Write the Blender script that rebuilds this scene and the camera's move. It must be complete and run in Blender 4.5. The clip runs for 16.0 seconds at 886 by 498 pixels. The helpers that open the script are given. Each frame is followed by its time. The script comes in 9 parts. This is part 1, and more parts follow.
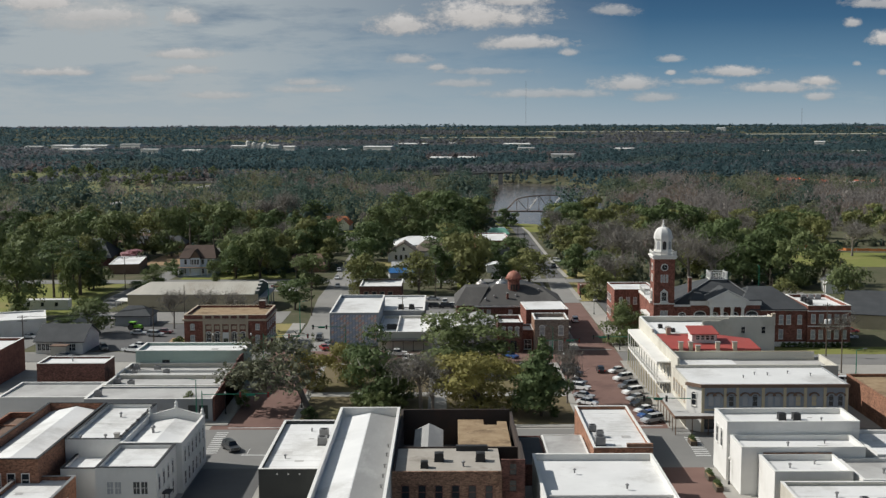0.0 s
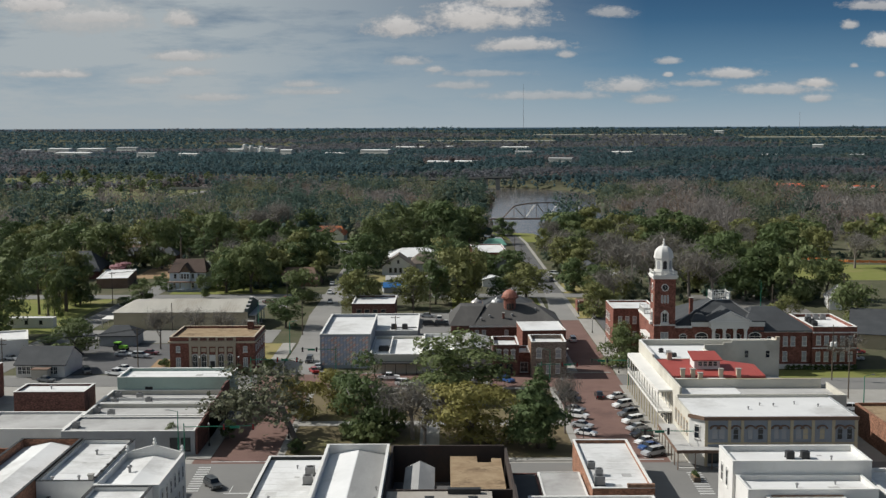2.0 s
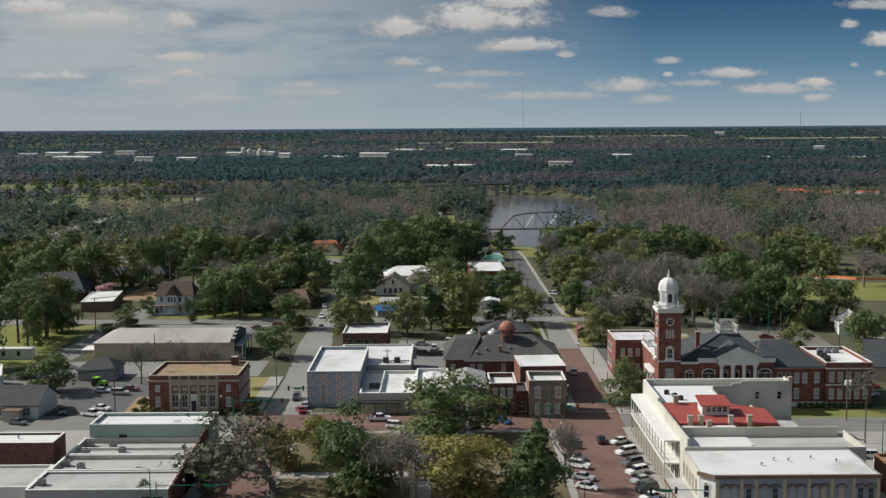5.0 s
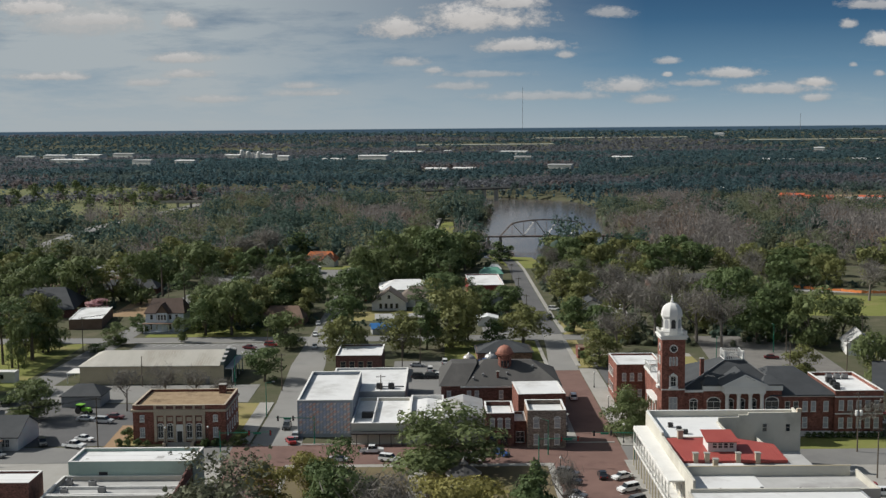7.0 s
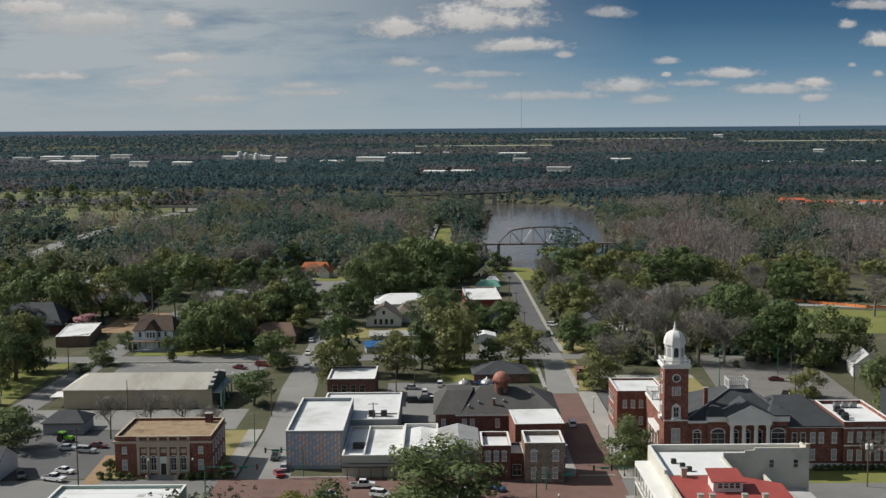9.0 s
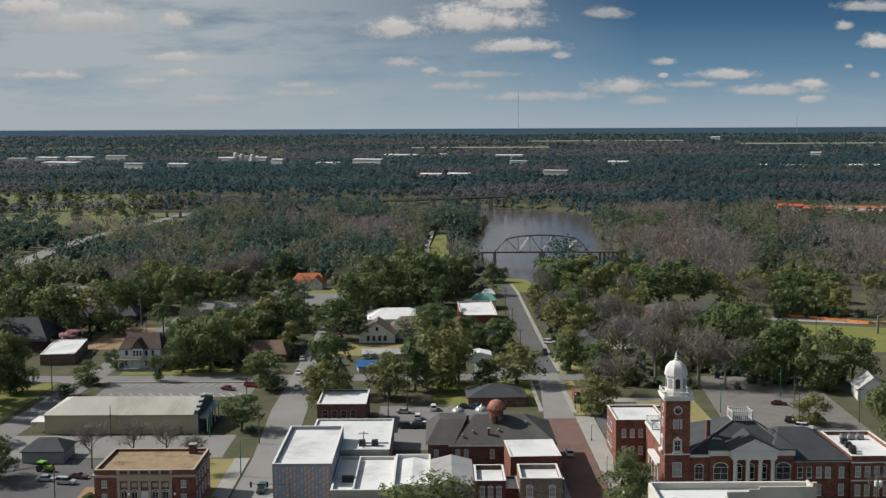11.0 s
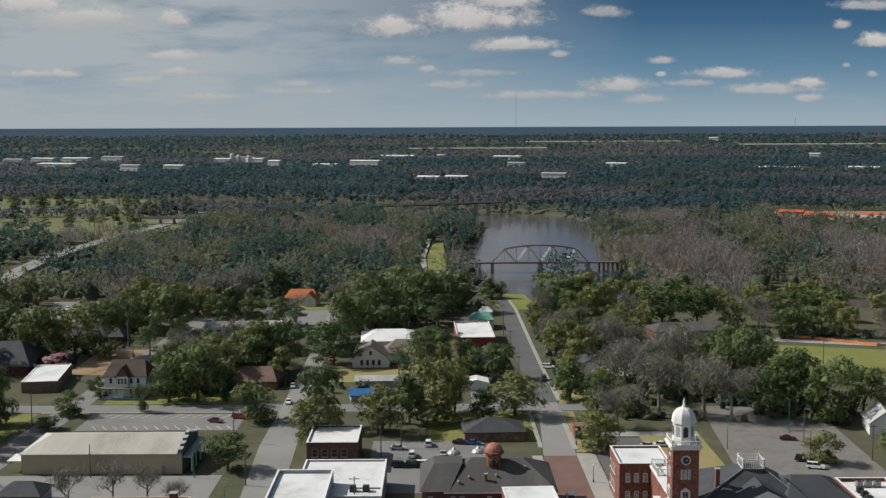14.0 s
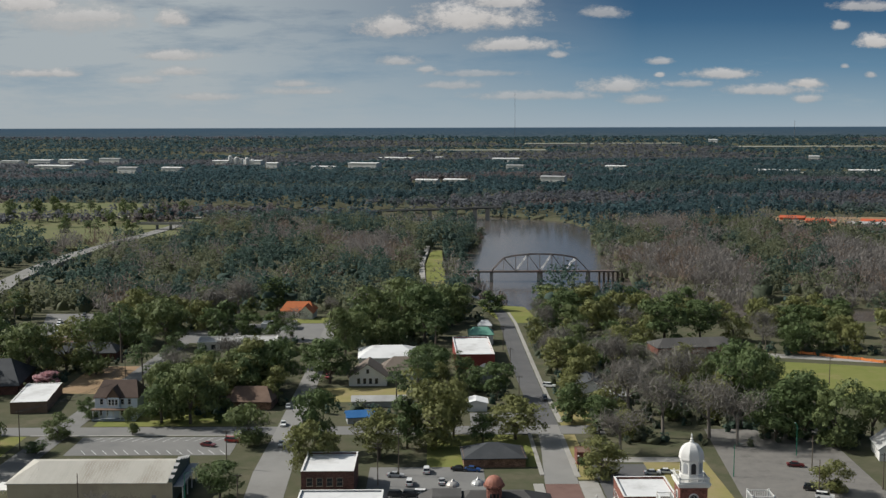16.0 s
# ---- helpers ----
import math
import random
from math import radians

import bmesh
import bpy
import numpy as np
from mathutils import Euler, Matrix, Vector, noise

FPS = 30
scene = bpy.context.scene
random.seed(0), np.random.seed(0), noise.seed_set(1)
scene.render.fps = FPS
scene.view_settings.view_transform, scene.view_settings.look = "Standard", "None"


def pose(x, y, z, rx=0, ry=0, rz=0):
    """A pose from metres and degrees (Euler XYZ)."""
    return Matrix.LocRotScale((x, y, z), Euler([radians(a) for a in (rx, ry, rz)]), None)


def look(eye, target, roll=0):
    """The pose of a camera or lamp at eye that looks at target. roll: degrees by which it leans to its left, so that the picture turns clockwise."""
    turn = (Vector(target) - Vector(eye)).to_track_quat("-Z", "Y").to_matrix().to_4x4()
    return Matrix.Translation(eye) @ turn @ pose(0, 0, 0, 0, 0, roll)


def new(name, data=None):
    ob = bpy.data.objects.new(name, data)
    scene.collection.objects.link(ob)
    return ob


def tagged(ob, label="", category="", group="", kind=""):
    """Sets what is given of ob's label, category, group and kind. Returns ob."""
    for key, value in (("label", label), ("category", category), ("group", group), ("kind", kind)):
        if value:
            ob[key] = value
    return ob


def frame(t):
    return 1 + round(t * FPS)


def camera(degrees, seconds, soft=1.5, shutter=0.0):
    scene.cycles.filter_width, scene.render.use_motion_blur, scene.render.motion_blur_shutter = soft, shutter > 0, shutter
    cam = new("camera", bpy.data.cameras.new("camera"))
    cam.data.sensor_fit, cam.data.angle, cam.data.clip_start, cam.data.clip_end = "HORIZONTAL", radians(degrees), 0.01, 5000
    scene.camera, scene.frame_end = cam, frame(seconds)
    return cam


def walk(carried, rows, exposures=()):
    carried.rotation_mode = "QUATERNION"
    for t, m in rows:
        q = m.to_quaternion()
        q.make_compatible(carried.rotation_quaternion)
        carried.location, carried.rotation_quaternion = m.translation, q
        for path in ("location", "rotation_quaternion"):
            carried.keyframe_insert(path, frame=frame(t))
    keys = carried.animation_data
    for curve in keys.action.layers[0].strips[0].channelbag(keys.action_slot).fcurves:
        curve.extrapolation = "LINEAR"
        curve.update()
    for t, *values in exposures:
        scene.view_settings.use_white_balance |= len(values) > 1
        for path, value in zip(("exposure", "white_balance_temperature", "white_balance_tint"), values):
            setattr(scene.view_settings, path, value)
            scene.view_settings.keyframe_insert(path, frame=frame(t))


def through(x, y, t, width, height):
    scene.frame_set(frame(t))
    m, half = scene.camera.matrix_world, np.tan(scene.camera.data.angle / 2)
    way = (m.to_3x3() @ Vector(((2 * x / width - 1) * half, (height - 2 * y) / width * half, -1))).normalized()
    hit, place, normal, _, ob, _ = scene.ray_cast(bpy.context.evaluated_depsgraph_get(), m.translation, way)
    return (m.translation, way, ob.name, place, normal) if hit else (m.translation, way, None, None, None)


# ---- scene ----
from collections import namedtuple
cam = camera(42.0, 16.0, soft=1.4)
PATH = [
    (0.0, pose(0.00, 0.00, 60.00, 83.818, 0.199, 0.135)),
    (0.5, pose(0.24, 2.37, 60.82, 83.851, 0.193, 0.098)),
    (1.0, pose(0.50, 4.79, 61.69, 83.879, 0.188, 0.068)),
    (1.5, pose(0.77, 7.27, 62.60, 83.899, 0.199, 0.041)),
    (2.0, pose(1.05, 9.80, 63.56, 83.918, 0.214, 0.022)),
    (2.5, pose(1.34, 12.37, 64.55, 83.934, 0.239, 0.010)),
    (3.0, pose(1.63, 14.97, 65.57, 83.937, 0.253, 0.007)),
    (3.5, pose(1.93, 17.60, 66.62, 83.934, 0.268, -0.000)),
    (4.0, pose(2.23, 20.26, 67.69, 83.936, 0.298, 0.005)),
    (6.5, pose(3.74, 33.69, 73.35, 83.951, 0.469, 0.012)),
    (7.0, pose(4.03, 36.38, 74.52, 83.957, 0.468, -0.002)),
    (7.5, pose(4.31, 39.07, 75.69, 83.952, 0.463, -0.012)),
    (8.0, pose(4.58, 41.74, 76.87, 83.952, 0.468, -0.024)),
    (8.5, pose(4.85, 44.40, 78.06, 83.950, 0.448, -0.041)),
    (9.0, pose(5.10, 47.04, 79.25, 83.952, 0.410, -0.061)),
    (11.5, pose(6.13, 59.94, 85.23, 83.962, 0.215, -0.238)),
    (12.0, pose(6.29, 62.45, 86.42, 83.946, 0.208, -0.266)),
    (12.5, pose(6.42, 64.93, 87.62, 83.921, 0.202, -0.275)),
    (13.0, pose(6.54, 67.39, 88.82, 83.908, 0.217, -0.291)),
    (13.5, pose(6.63, 69.82, 90.02, 83.894, 0.219, -0.306)),
    (14.0, pose(6.69, 72.23, 91.23, 83.888, 0.212, -0.325)),
    (14.5, pose(6.73, 74.61, 92.44, 83.886, 0.207, -0.337)),
    (15.0, pose(6.75, 76.97, 93.66, 83.893, 0.190, -0.354)),
    (15.5, pose(6.74, 79.30, 94.88, 83.900, 0.174, -0.368)),
    (16.0, pose(6.70, 81.62, 96.11, 83.911, 0.140, -0.389)),
]
walk(cam, PATH)

# ---- sky and sun ----
SUN_AZ, SUN_EL = radians(-75), radians(40)      # from +y, clockwise
world = bpy.data.worlds.new("sky")
scene.world = world
world.use_nodes = True
wn, wl = world.node_tree.nodes, world.node_tree.links
wn.clear()


def wnode(kind, **kw):
    n = wn.new(kind)
    for k, v in kw.items():
        if k == "op":
            n.operation = v
        elif k == "clamp":
            n.use_clamp = v
    return n


def wmath(op, a, b=None, clamp=False):
    n = wn.new("ShaderNodeMath")
    n.operation, n.use_clamp = op, clamp
    for i, v in enumerate((a, b)):
        if v is None:
            continue
        if isinstance(v, (int, float)):
            n.inputs[i].default_value = v
        else:
            wl.new(v, n.inputs[i])
    return n.outputs[0]


def wmix(fac, a, b):
    n = wn.new("ShaderNodeMix")
    n.data_type = "RGBA"
    for sock, v in ((n.inputs[0], fac), (n.inputs[6], a), (n.inputs[7], b)):
        if isinstance(v, (int, float)):
            sock.default_value = v
        elif isinstance(v, tuple):
            sock.default_value = (*v, 1)
        else:
            wl.new(v, sock)
    return n.outputs[2]


def build_world():
    sky = wn.new("ShaderNodeTexSky")
    sky.sky_type, sky.sun_disc = "NISHITA", False
    sky.sun_elevation, sky.sun_rotation = SUN_EL, SUN_AZ
    sky.altitude, sky.air_density, sky.dust_density, sky.ozone_density = 60, 1.2, 0.25, 4.0
    co = wn.new("ShaderNodeTexCoord")
    sep = wn.new("ShaderNodeSeparateXYZ")
    wl.new(co.outputs["Generated"], sep.inputs[0])
    x, y, z = sep.outputs
    # slopes of the direction, as on a plane ahead
    ya = wmath("MAXIMUM", wmath("ABSOLUTE", y), 0.05)
    u = wmath("DIVIDE", x, ya)
    v = wmath("DIVIDE", z, ya)

    def noise_tex(su, sv, scale, detail, rough, off=0.0):
        c = wn.new("ShaderNodeCombineXYZ")
        wl.new(wmath("MULTIPLY", u, su), c.inputs[0])
        wl.new(wmath("MULTIPLY", v, sv), c.inputs[1])
        c.inputs[2].default_value = off
        n = wn.new("ShaderNodeTexNoise")
        n.inputs["Scale"].default_value = scale
        n.inputs["Detail"].default_value = detail
        n.inputs["Roughness"].default_value = rough
        wl.new(c.outputs[0], n.inputs["Vector"])
        return n.outputs["Fac"]

    # small flat cumulus, each one a soft ellipse broken up by noise
    edge = wmath("ADD", wmath("MULTIPLY", noise_tex(1.0, 2.0, 30.0, 6.0, 0.65, 3.1), 0.55), wmath("MULTIPLY", noise_tex(1.0, 1.6, 95.0, 6.0, 0.7, 4.4), 0.45))
    total = light = None
    for cu, cv, ru, rv, a in CLOUDS:
        ru, rv = ru * 1.28, rv * 1.5
        du = wmath("DIVIDE", wmath("SUBTRACT", u, cu), ru)
        dv = wmath("DIVIDE", wmath("SUBTRACT", v, cv), rv)
        hi = wmath("MULTIPLY_ADD", dv, 0.55)
        hi.node.inputs[2].default_value = 0.55
        dv = wmath("MAXIMUM", dv, wmath("MULTIPLY", dv, -1.5))
        d = wmath("SQRT", wmath("ADD", wmath("MULTIPLY", du, du), wmath("MULTIPLY", dv, dv)))
        e = wmath("ADD", wmath("SUBTRACT", 1.0, d), wmath("MULTIPLY", wmath("SUBTRACT", edge, 0.5), 2.6))
        m = wmath("MULTIPLY", wmath("MULTIPLY", e, 1.75, True), a)
        s = wmath("MULTIPLY", hi, m)
        total = m if total is None else wmath("MAXIMUM", total, m)
        light = s if light is None else wmath("MAXIMUM", light, s)
    # thin high veil, thicker towards the sun
    veil = noise_tex(0.9, 4.5, 9.0, 8.0, 0.62, 9.0)
    side = wmath("MULTIPLY_ADD", u, -2.7)
    side.node.inputs[2].default_value = 0.47
    side.node.use_clamp = True
    cover = wmath("MULTIPLY_ADD", veil, 2.6)
    cover.node.inputs[2].default_value = -0.36
    cover.node.use_clamp = True
    thin = wmath("MULTIPLY", wmath("MAXIMUM", cover, wmath("SUBTRACT", 0.9, wmath("MULTIPLY", v, 9.0), True)), side)
    streak = noise_tex(1.0, 5.0, 16.0, 6.0, 0.65, 5.0)
    low = wmath("SUBTRACT", 1.0, wmath("MULTIPLY", wmath("ABSOLUTE", wmath("SUBTRACT", v, 0.03)), 30.0), True)
    thin2 = wmath("MULTIPLY", wmath("MULTIPLY", wmath("SUBTRACT", streak, 0.55), 3.0, True), wmath("MULTIPLY", low, 0.6))
    # winter haze low over the land, deeper blue above it
    ramp = wn.new("ShaderNodeValToRGB")
    cr = ramp.color_ramp
    cr.elements[0].position, cr.elements[0].color = 0.0, (*[c / SKY for c in (0.285, 0.350, 0.400)], 1)
    cr.elements[1].position, cr.elements[1].color = 1.0, (*[c / SKY for c in (0.026, 0.074, 0.152)], 1)
    for at, col in ((0.16, (0.215, 0.300, 0.365)), (0.42, (0.104, 0.200, 0.295)), (0.75, (0.042, 0.110, 0.200))):
        e = cr.elements.new(at)
        e.color = (*[c / SKY for c in col], 1)
    wl.new(wmath("MULTIPLY", v, 8.3, True), ramp.inputs[0])
    fade = wmath("SUBTRACT", 1.0, wmath("MULTIPLY", wmath("SUBTRACT", v, 0.12), 3.0, True), True)
    vault = wn.new("ShaderNodeVectorMath")
    vault.operation = "SCALE"
    vault.inputs["Scale"].default_value = 0.47
    wl.new(sky.outputs[0], vault.inputs[0])
    base = wmix(fade, vault.outputs[0], ramp.outputs[0])
    c1 = wmix(wmath("MAXIMUM", thin, thin2), base, VEIL)
    c2 = wmix(total, c1, wmix(wmath("MULTIPLY", wmath("ADD", light, wmath("SUBTRACT", edge, 0.5)), 1.3, True), tuple(c * 0.66 for c in CLOUD), CLOUD))
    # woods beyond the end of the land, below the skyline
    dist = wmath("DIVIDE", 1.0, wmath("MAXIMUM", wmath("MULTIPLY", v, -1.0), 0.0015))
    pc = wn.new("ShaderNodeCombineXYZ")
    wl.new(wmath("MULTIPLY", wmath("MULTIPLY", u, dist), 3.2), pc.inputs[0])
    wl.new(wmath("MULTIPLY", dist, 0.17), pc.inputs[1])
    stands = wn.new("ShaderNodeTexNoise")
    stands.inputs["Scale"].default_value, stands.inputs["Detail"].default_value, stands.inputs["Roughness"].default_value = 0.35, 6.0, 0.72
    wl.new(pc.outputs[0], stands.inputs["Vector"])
    # distance haze is mixed into the wood colours, bluer towards the skyline
    wcol = wmix(wmath("ADD", wmath("MULTIPLY", wmath("SUBTRACT", stands.outputs["Fac"], 0.5), 7.0), 0.38, True), FARWOOD_HAZE_A, FARWOOD_HAZE_B)
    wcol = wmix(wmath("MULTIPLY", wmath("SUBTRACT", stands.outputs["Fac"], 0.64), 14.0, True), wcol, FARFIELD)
    wcol = wmix(wmath("SUBTRACT", 1.0, wmath("MULTIPLY", wmath("SUBTRACT", -0.0012, v), 120.0), True), wcol, SKYLINE_HAZE)
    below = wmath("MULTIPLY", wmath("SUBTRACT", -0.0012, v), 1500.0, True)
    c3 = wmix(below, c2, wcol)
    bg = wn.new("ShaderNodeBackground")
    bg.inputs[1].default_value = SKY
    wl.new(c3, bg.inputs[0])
    out = wn.new("ShaderNodeOutputWorld")
    wl.new(bg.outputs[0], out.inputs[0])


SKY = 0.085
VEIL, CLOUD = (3.85, 4.32, 4.58), (5.9, 5.75, 5.62)
FARWOOD_HAZE_A, FARWOOD_HAZE_B = (0.44, 0.74, 0.98), (0.92, 1.18, 1.32)
FARFIELD, SKYLINE_HAZE = (1.3, 1.42, 1.30), (0.48, 0.86, 1.28)
# clouds: heading slope, height slope, half width, half height, density
HIGH_CLOUDS = [
    (0.0295, 0.0903, 0.0548, 0.0108, 1), (-0.0362, 0.0836, 0.0284, 0.0093, 0.95), (0.0642, 0.0681, 0.0382, 0.0059, 0.9),
    (0.0536, 0.1034, 0.0294, 0.0059, 0.9), (-0.2246, 0.0911, 0.0147, 0.0073, 0.9), (-0.3461, 0.1029, 0.0300, 0.0075, 0.95), (-0.295, 0.0925, 0.045, 0.0065, 0.8),
    (-0.2247, 0.0597, 0.0304, 0.0049, 0.8), (-0.3341, 0.0451, 0.0353, 0.0034, 0.8), (-0.0322, 0.0550, 0.0167, 0.0039, 0.7),
    (0.0157, 0.0345, 0.0255, 0.0034, 0.55), (0.1584, 0.0325, 0.0284, 0.0064, 0.8), (0.2475, 0.0434, 0.0284, 0.0044, 0.85),
    (0.2185, 0.0354, 0.0206, 0.0029, 0.6), (0.3185, 0.0352, 0.0176, 0.0044, 0.95), (0.2866, 0.0297, 0.0343, 0.0049, 0.75),
]
LOW_CLOUDS = [
    (0.3467, 0.0843, 0.0078, 0.0039, 0.82), (0.3776, 0.0702, 0.0147, 0.0062, 1.00), (0.3694, 0.1003, 0.0294, 0.0045, 0.72),
    (0.1428, 0.0952, 0.0196, 0.0045, 0.62), (-0.1211, 0.0359, 0.0157, 0.0033, 0.62), (-0.2544, 0.0393, 0.0157, 0.0033, 0.62),
    (0.0341, 0.0444, 0.0343, 0.0028, 0.52), (0.0924, 0.0253, 0.0539, 0.0039, 0.57), (-0.1990, 0.0249, 0.0269, 0.0033, 0.57),
    (-0.3080, 0.0907, 0.0539, 0.0136, 0.57), (0.1798, 0.0222, 0.0245, 0.0045, 0.62), (-0.1140, 0.0296, 0.0294, 0.0033, 0.52),
    (-0.2178, 0.0467, 0.0196, 0.0039, 0.72), (0.1044, 0.0602, 0.0078, 0.0033, 0.72), (-0.0070, 0.0481, 0.0078, 0.0028, 0.72),
    (0.1920, 0.0543, 0.0113, 0.0029, 0.70), (0.3212, 0.0220, 0.0122, 0.0034, 0.70), (0.1929, 0.0431, 0.0039, 0.0020, 0.80),
    (0.3516, 0.0499, 0.0036, 0.0020, 0.70), (0.3746, 0.0426, 0.0049, 0.0029, 0.70), (-0.0970, 0.0289, 0.0108, 0.0020, 0.60),
]
CLOUDS = HIGH_CLOUDS + LOW_CLOUDS
build_world()
sun = new("sun", bpy.data.lights.new("sun", "SUN"))
sun.data.energy, sun.data.angle, sun.data.color = 4.2, radians(0.53), (1.0, 0.97, 0.91)
sun.matrix_world = look((-300, 120, 300), (-300 + math.cos(SUN_EL) * -math.sin(SUN_AZ), 120 - math.cos(SUN_EL) * math.cos(SUN_AZ), 300 - math.sin(SUN_EL)))
scene.view_settings.exposure = 0.2

# ---- helpers ----
def part(name, bm, material, parent=None, label=""):
    """Links a bmesh as one mesh object, under parent if given."""
    me = bpy.data.meshes.new(name)
    bm.normal_update()
    bm.to_mesh(me)
    bm.free()
    me.materials.append(material)
    ob = new(name, me)
    if parent is not None:
        ob.parent = parent
    if label:
        ob["label"] = label
    return ob


def thing(name, m, label, category, group="", kind=""):
    ob = new(name)
    ob.matrix_basis = m
    ob.empty_display_size = 0.2
    return tagged(ob, label, category, group, kind)


def box(bm, x0, x1, y0, y1, z0, z1):
    vs = [bm.verts.new((x, y, z)) for z in (z0, z1) for y in (y0, y1) for x in (x0, x1)]
    for q in ((0, 2, 3, 1), (4, 5, 7, 6), (0, 1, 5, 4), (2, 6, 7, 3), (0, 4, 6, 2), (1, 3, 7, 5)):
        bm.faces.new([vs[i] for i in q])
    return vs


def boxes(*rows):
    bm = bmesh.new()
    for r in rows:
        box(bm, *r)
    return bm


def prism(bm, pts, z0, z1):
    """An upright prism over the plan points (counter-clockwise)."""
    lo = [bm.verts.new((x, y, z0)) for x, y in pts]
    hi = [bm.verts.new((x, y, z1)) for x, y in pts]
    n = len(pts)
    bm.faces.new(hi)
    bm.faces.new(lo[::-1])
    for i in range(n):
        bm.faces.new((lo[i], lo[(i + 1) % n], hi[(i + 1) % n], hi[i]))


def solid(bm, verts, faces):
    vs = [bm.verts.new(v) for v in verts]
    for q in faces:
        bm.faces.new([vs[i] for i in q])


def lathe(bm, rings, n=16, cx=0.0, cy=0.0, turn=0.0):
    """Rings of (radius, z) round an upright axis, closed at both ends."""
    loops = []
    for r, z in rings:
        loops.append([bm.verts.new((cx + r * math.cos(turn + 2 * math.pi * i / n), cy + r * math.sin(turn + 2 * math.pi * i / n), z)) for i in range(n)])
    for a, b in zip(loops, loops[1:]):
        for i in range(n):
            bm.faces.new((a[i], a[(i + 1) % n], b[(i + 1) % n], b[i]))
    bm.faces.new(loops[0][::-1])
    bm.faces.new(loops[-1])


def tube(bm, a, b, r0, r1, n=6):
    a, b = Vector(a), Vector(b)
    d = (b - a).normalized()
    s = d.orthogonal().normalized()
    t = d.cross(s)
    la = [bm.verts.new(a + r0 * (math.cos(2 * math.pi * i / n) * s + math.sin(2 * math.pi * i / n) * t)) for i in range(n)]
    lb = [bm.verts.new(b + r1 * (math.cos(2 * math.pi * i / n) * s + math.sin(2 * math.pi * i / n) * t)) for i in range(n)]
    for i in range(n):
        bm.faces.new((la[i], la[(i + 1) % n], lb[(i + 1) % n], lb[i]))
    bm.faces.new(la[::-1])
    bm.faces.new(lb)


# ---- materials ----
def material(name, a, b, scale=1.0, rough=0.85, bump=0.2, grain=30.0, mid=0.5, stain=None, amount=0.35, metal=0.0, rnd=0.0, island=0.0, spec=0.3, stretch=None):
    """Two base colours mixed by noise at two scales, with stains, fine relief, and an offset per object or per piece."""
    m = bpy.data.materials.new(name)
    m.use_nodes = True
    nt = m.node_tree
    n, l = nt.nodes, nt.links
    p = n["Principled BSDF"]
    p.inputs["Roughness"].default_value, p.inputs["Metallic"].default_value = rough, metal
    p.inputs["Specular IOR Level"].default_value = spec
    tc = n.new("ShaderNodeTexCoord")
    src = tc.outputs["Object"]
    if stretch:
        mp = n.new("ShaderNodeMapping")
        mp.inputs["Scale"].default_value = stretch
        l.new(src, mp.inputs[0])
        src = mp.outputs[0]

    def tex(sc, det, ro=0.6):
        t = n.new("ShaderNodeTexNoise")
        t.inputs["Scale"].default_value, t.inputs["Detail"].default_value, t.inputs["Roughness"].default_value = sc, det, ro
        l.new(src, t.inputs["Vector"])
        return t.outputs["Fac"]

    def mix(f, c1, c2):
        x = n.new("ShaderNodeMix")
        x.data_type = "RGBA"
        for s, v in ((x.inputs[0], f), (x.inputs[6], c1), (x.inputs[7], c2)):
            if isinstance(v, (int, float)):
                s.default_value = v
            elif isinstance(v, tuple):
                s.default_value = (*v, 1)
            else:
                l.new(v, s)
        return x.outputs[2]

    def ramp(f, lo, hi):
        r = n.new("ShaderNodeMapRange")
        r.inputs[1].default_value, r.inputs[2].default_value = lo, hi
        l.new(f, r.inputs[0])
        return r.outputs[0]

    big = tex(0.35 * scale, 5.0)
    fine = tex(grain * 0.12 * scale, 6.0, 0.7)
    c = mix(ramp(big, mid - 0.18, mid + 0.18), a, b)
    c = mix(ramp(fine, 0.3, 0.75), c, mix(0.45, c, b))
    if stain:
        st = tex(0.13 * scale, 8.0, 0.72)
        k = n.new("ShaderNodeMath")
        k.operation = "MULTIPLY"
        l.new(ramp(st, 0.52, 0.66), k.inputs[0])
        k.inputs[1].default_value = amount
        c = mix(k.outputs[0], c, stain)
    if rnd or island:
        hs = n.new("ShaderNodeHueSaturation")
        l.new(c, hs.inputs["Color"])
        if island:
            g = n.new("ShaderNodeNewGeometry")
            o = g.outputs["Random Per Island"]
        else:
            g = n.new("ShaderNodeObjectInfo")
            o = g.outputs["Random"]
        amt = island or rnd
        r = n.new("ShaderNodeMapRange")
        r.inputs[3].default_value, r.inputs[4].default_value = 1 - amt, 1 + amt
        l.new(o, r.inputs[0])
        l.new(r.outputs[0], hs.inputs["Value"])
        c = hs.outputs[0]
    l.new(c, p.inputs["Base Color"])
    if bump:
        bp = n.new("ShaderNodeBump")
        bp.inputs["Strength"].default_value, bp.inputs["Distance"].default_value = bump, 0.03
        l.new(fine, bp.inputs["Height"])
        l.new(bp.outputs[0], p.inputs["Normal"])
    return m


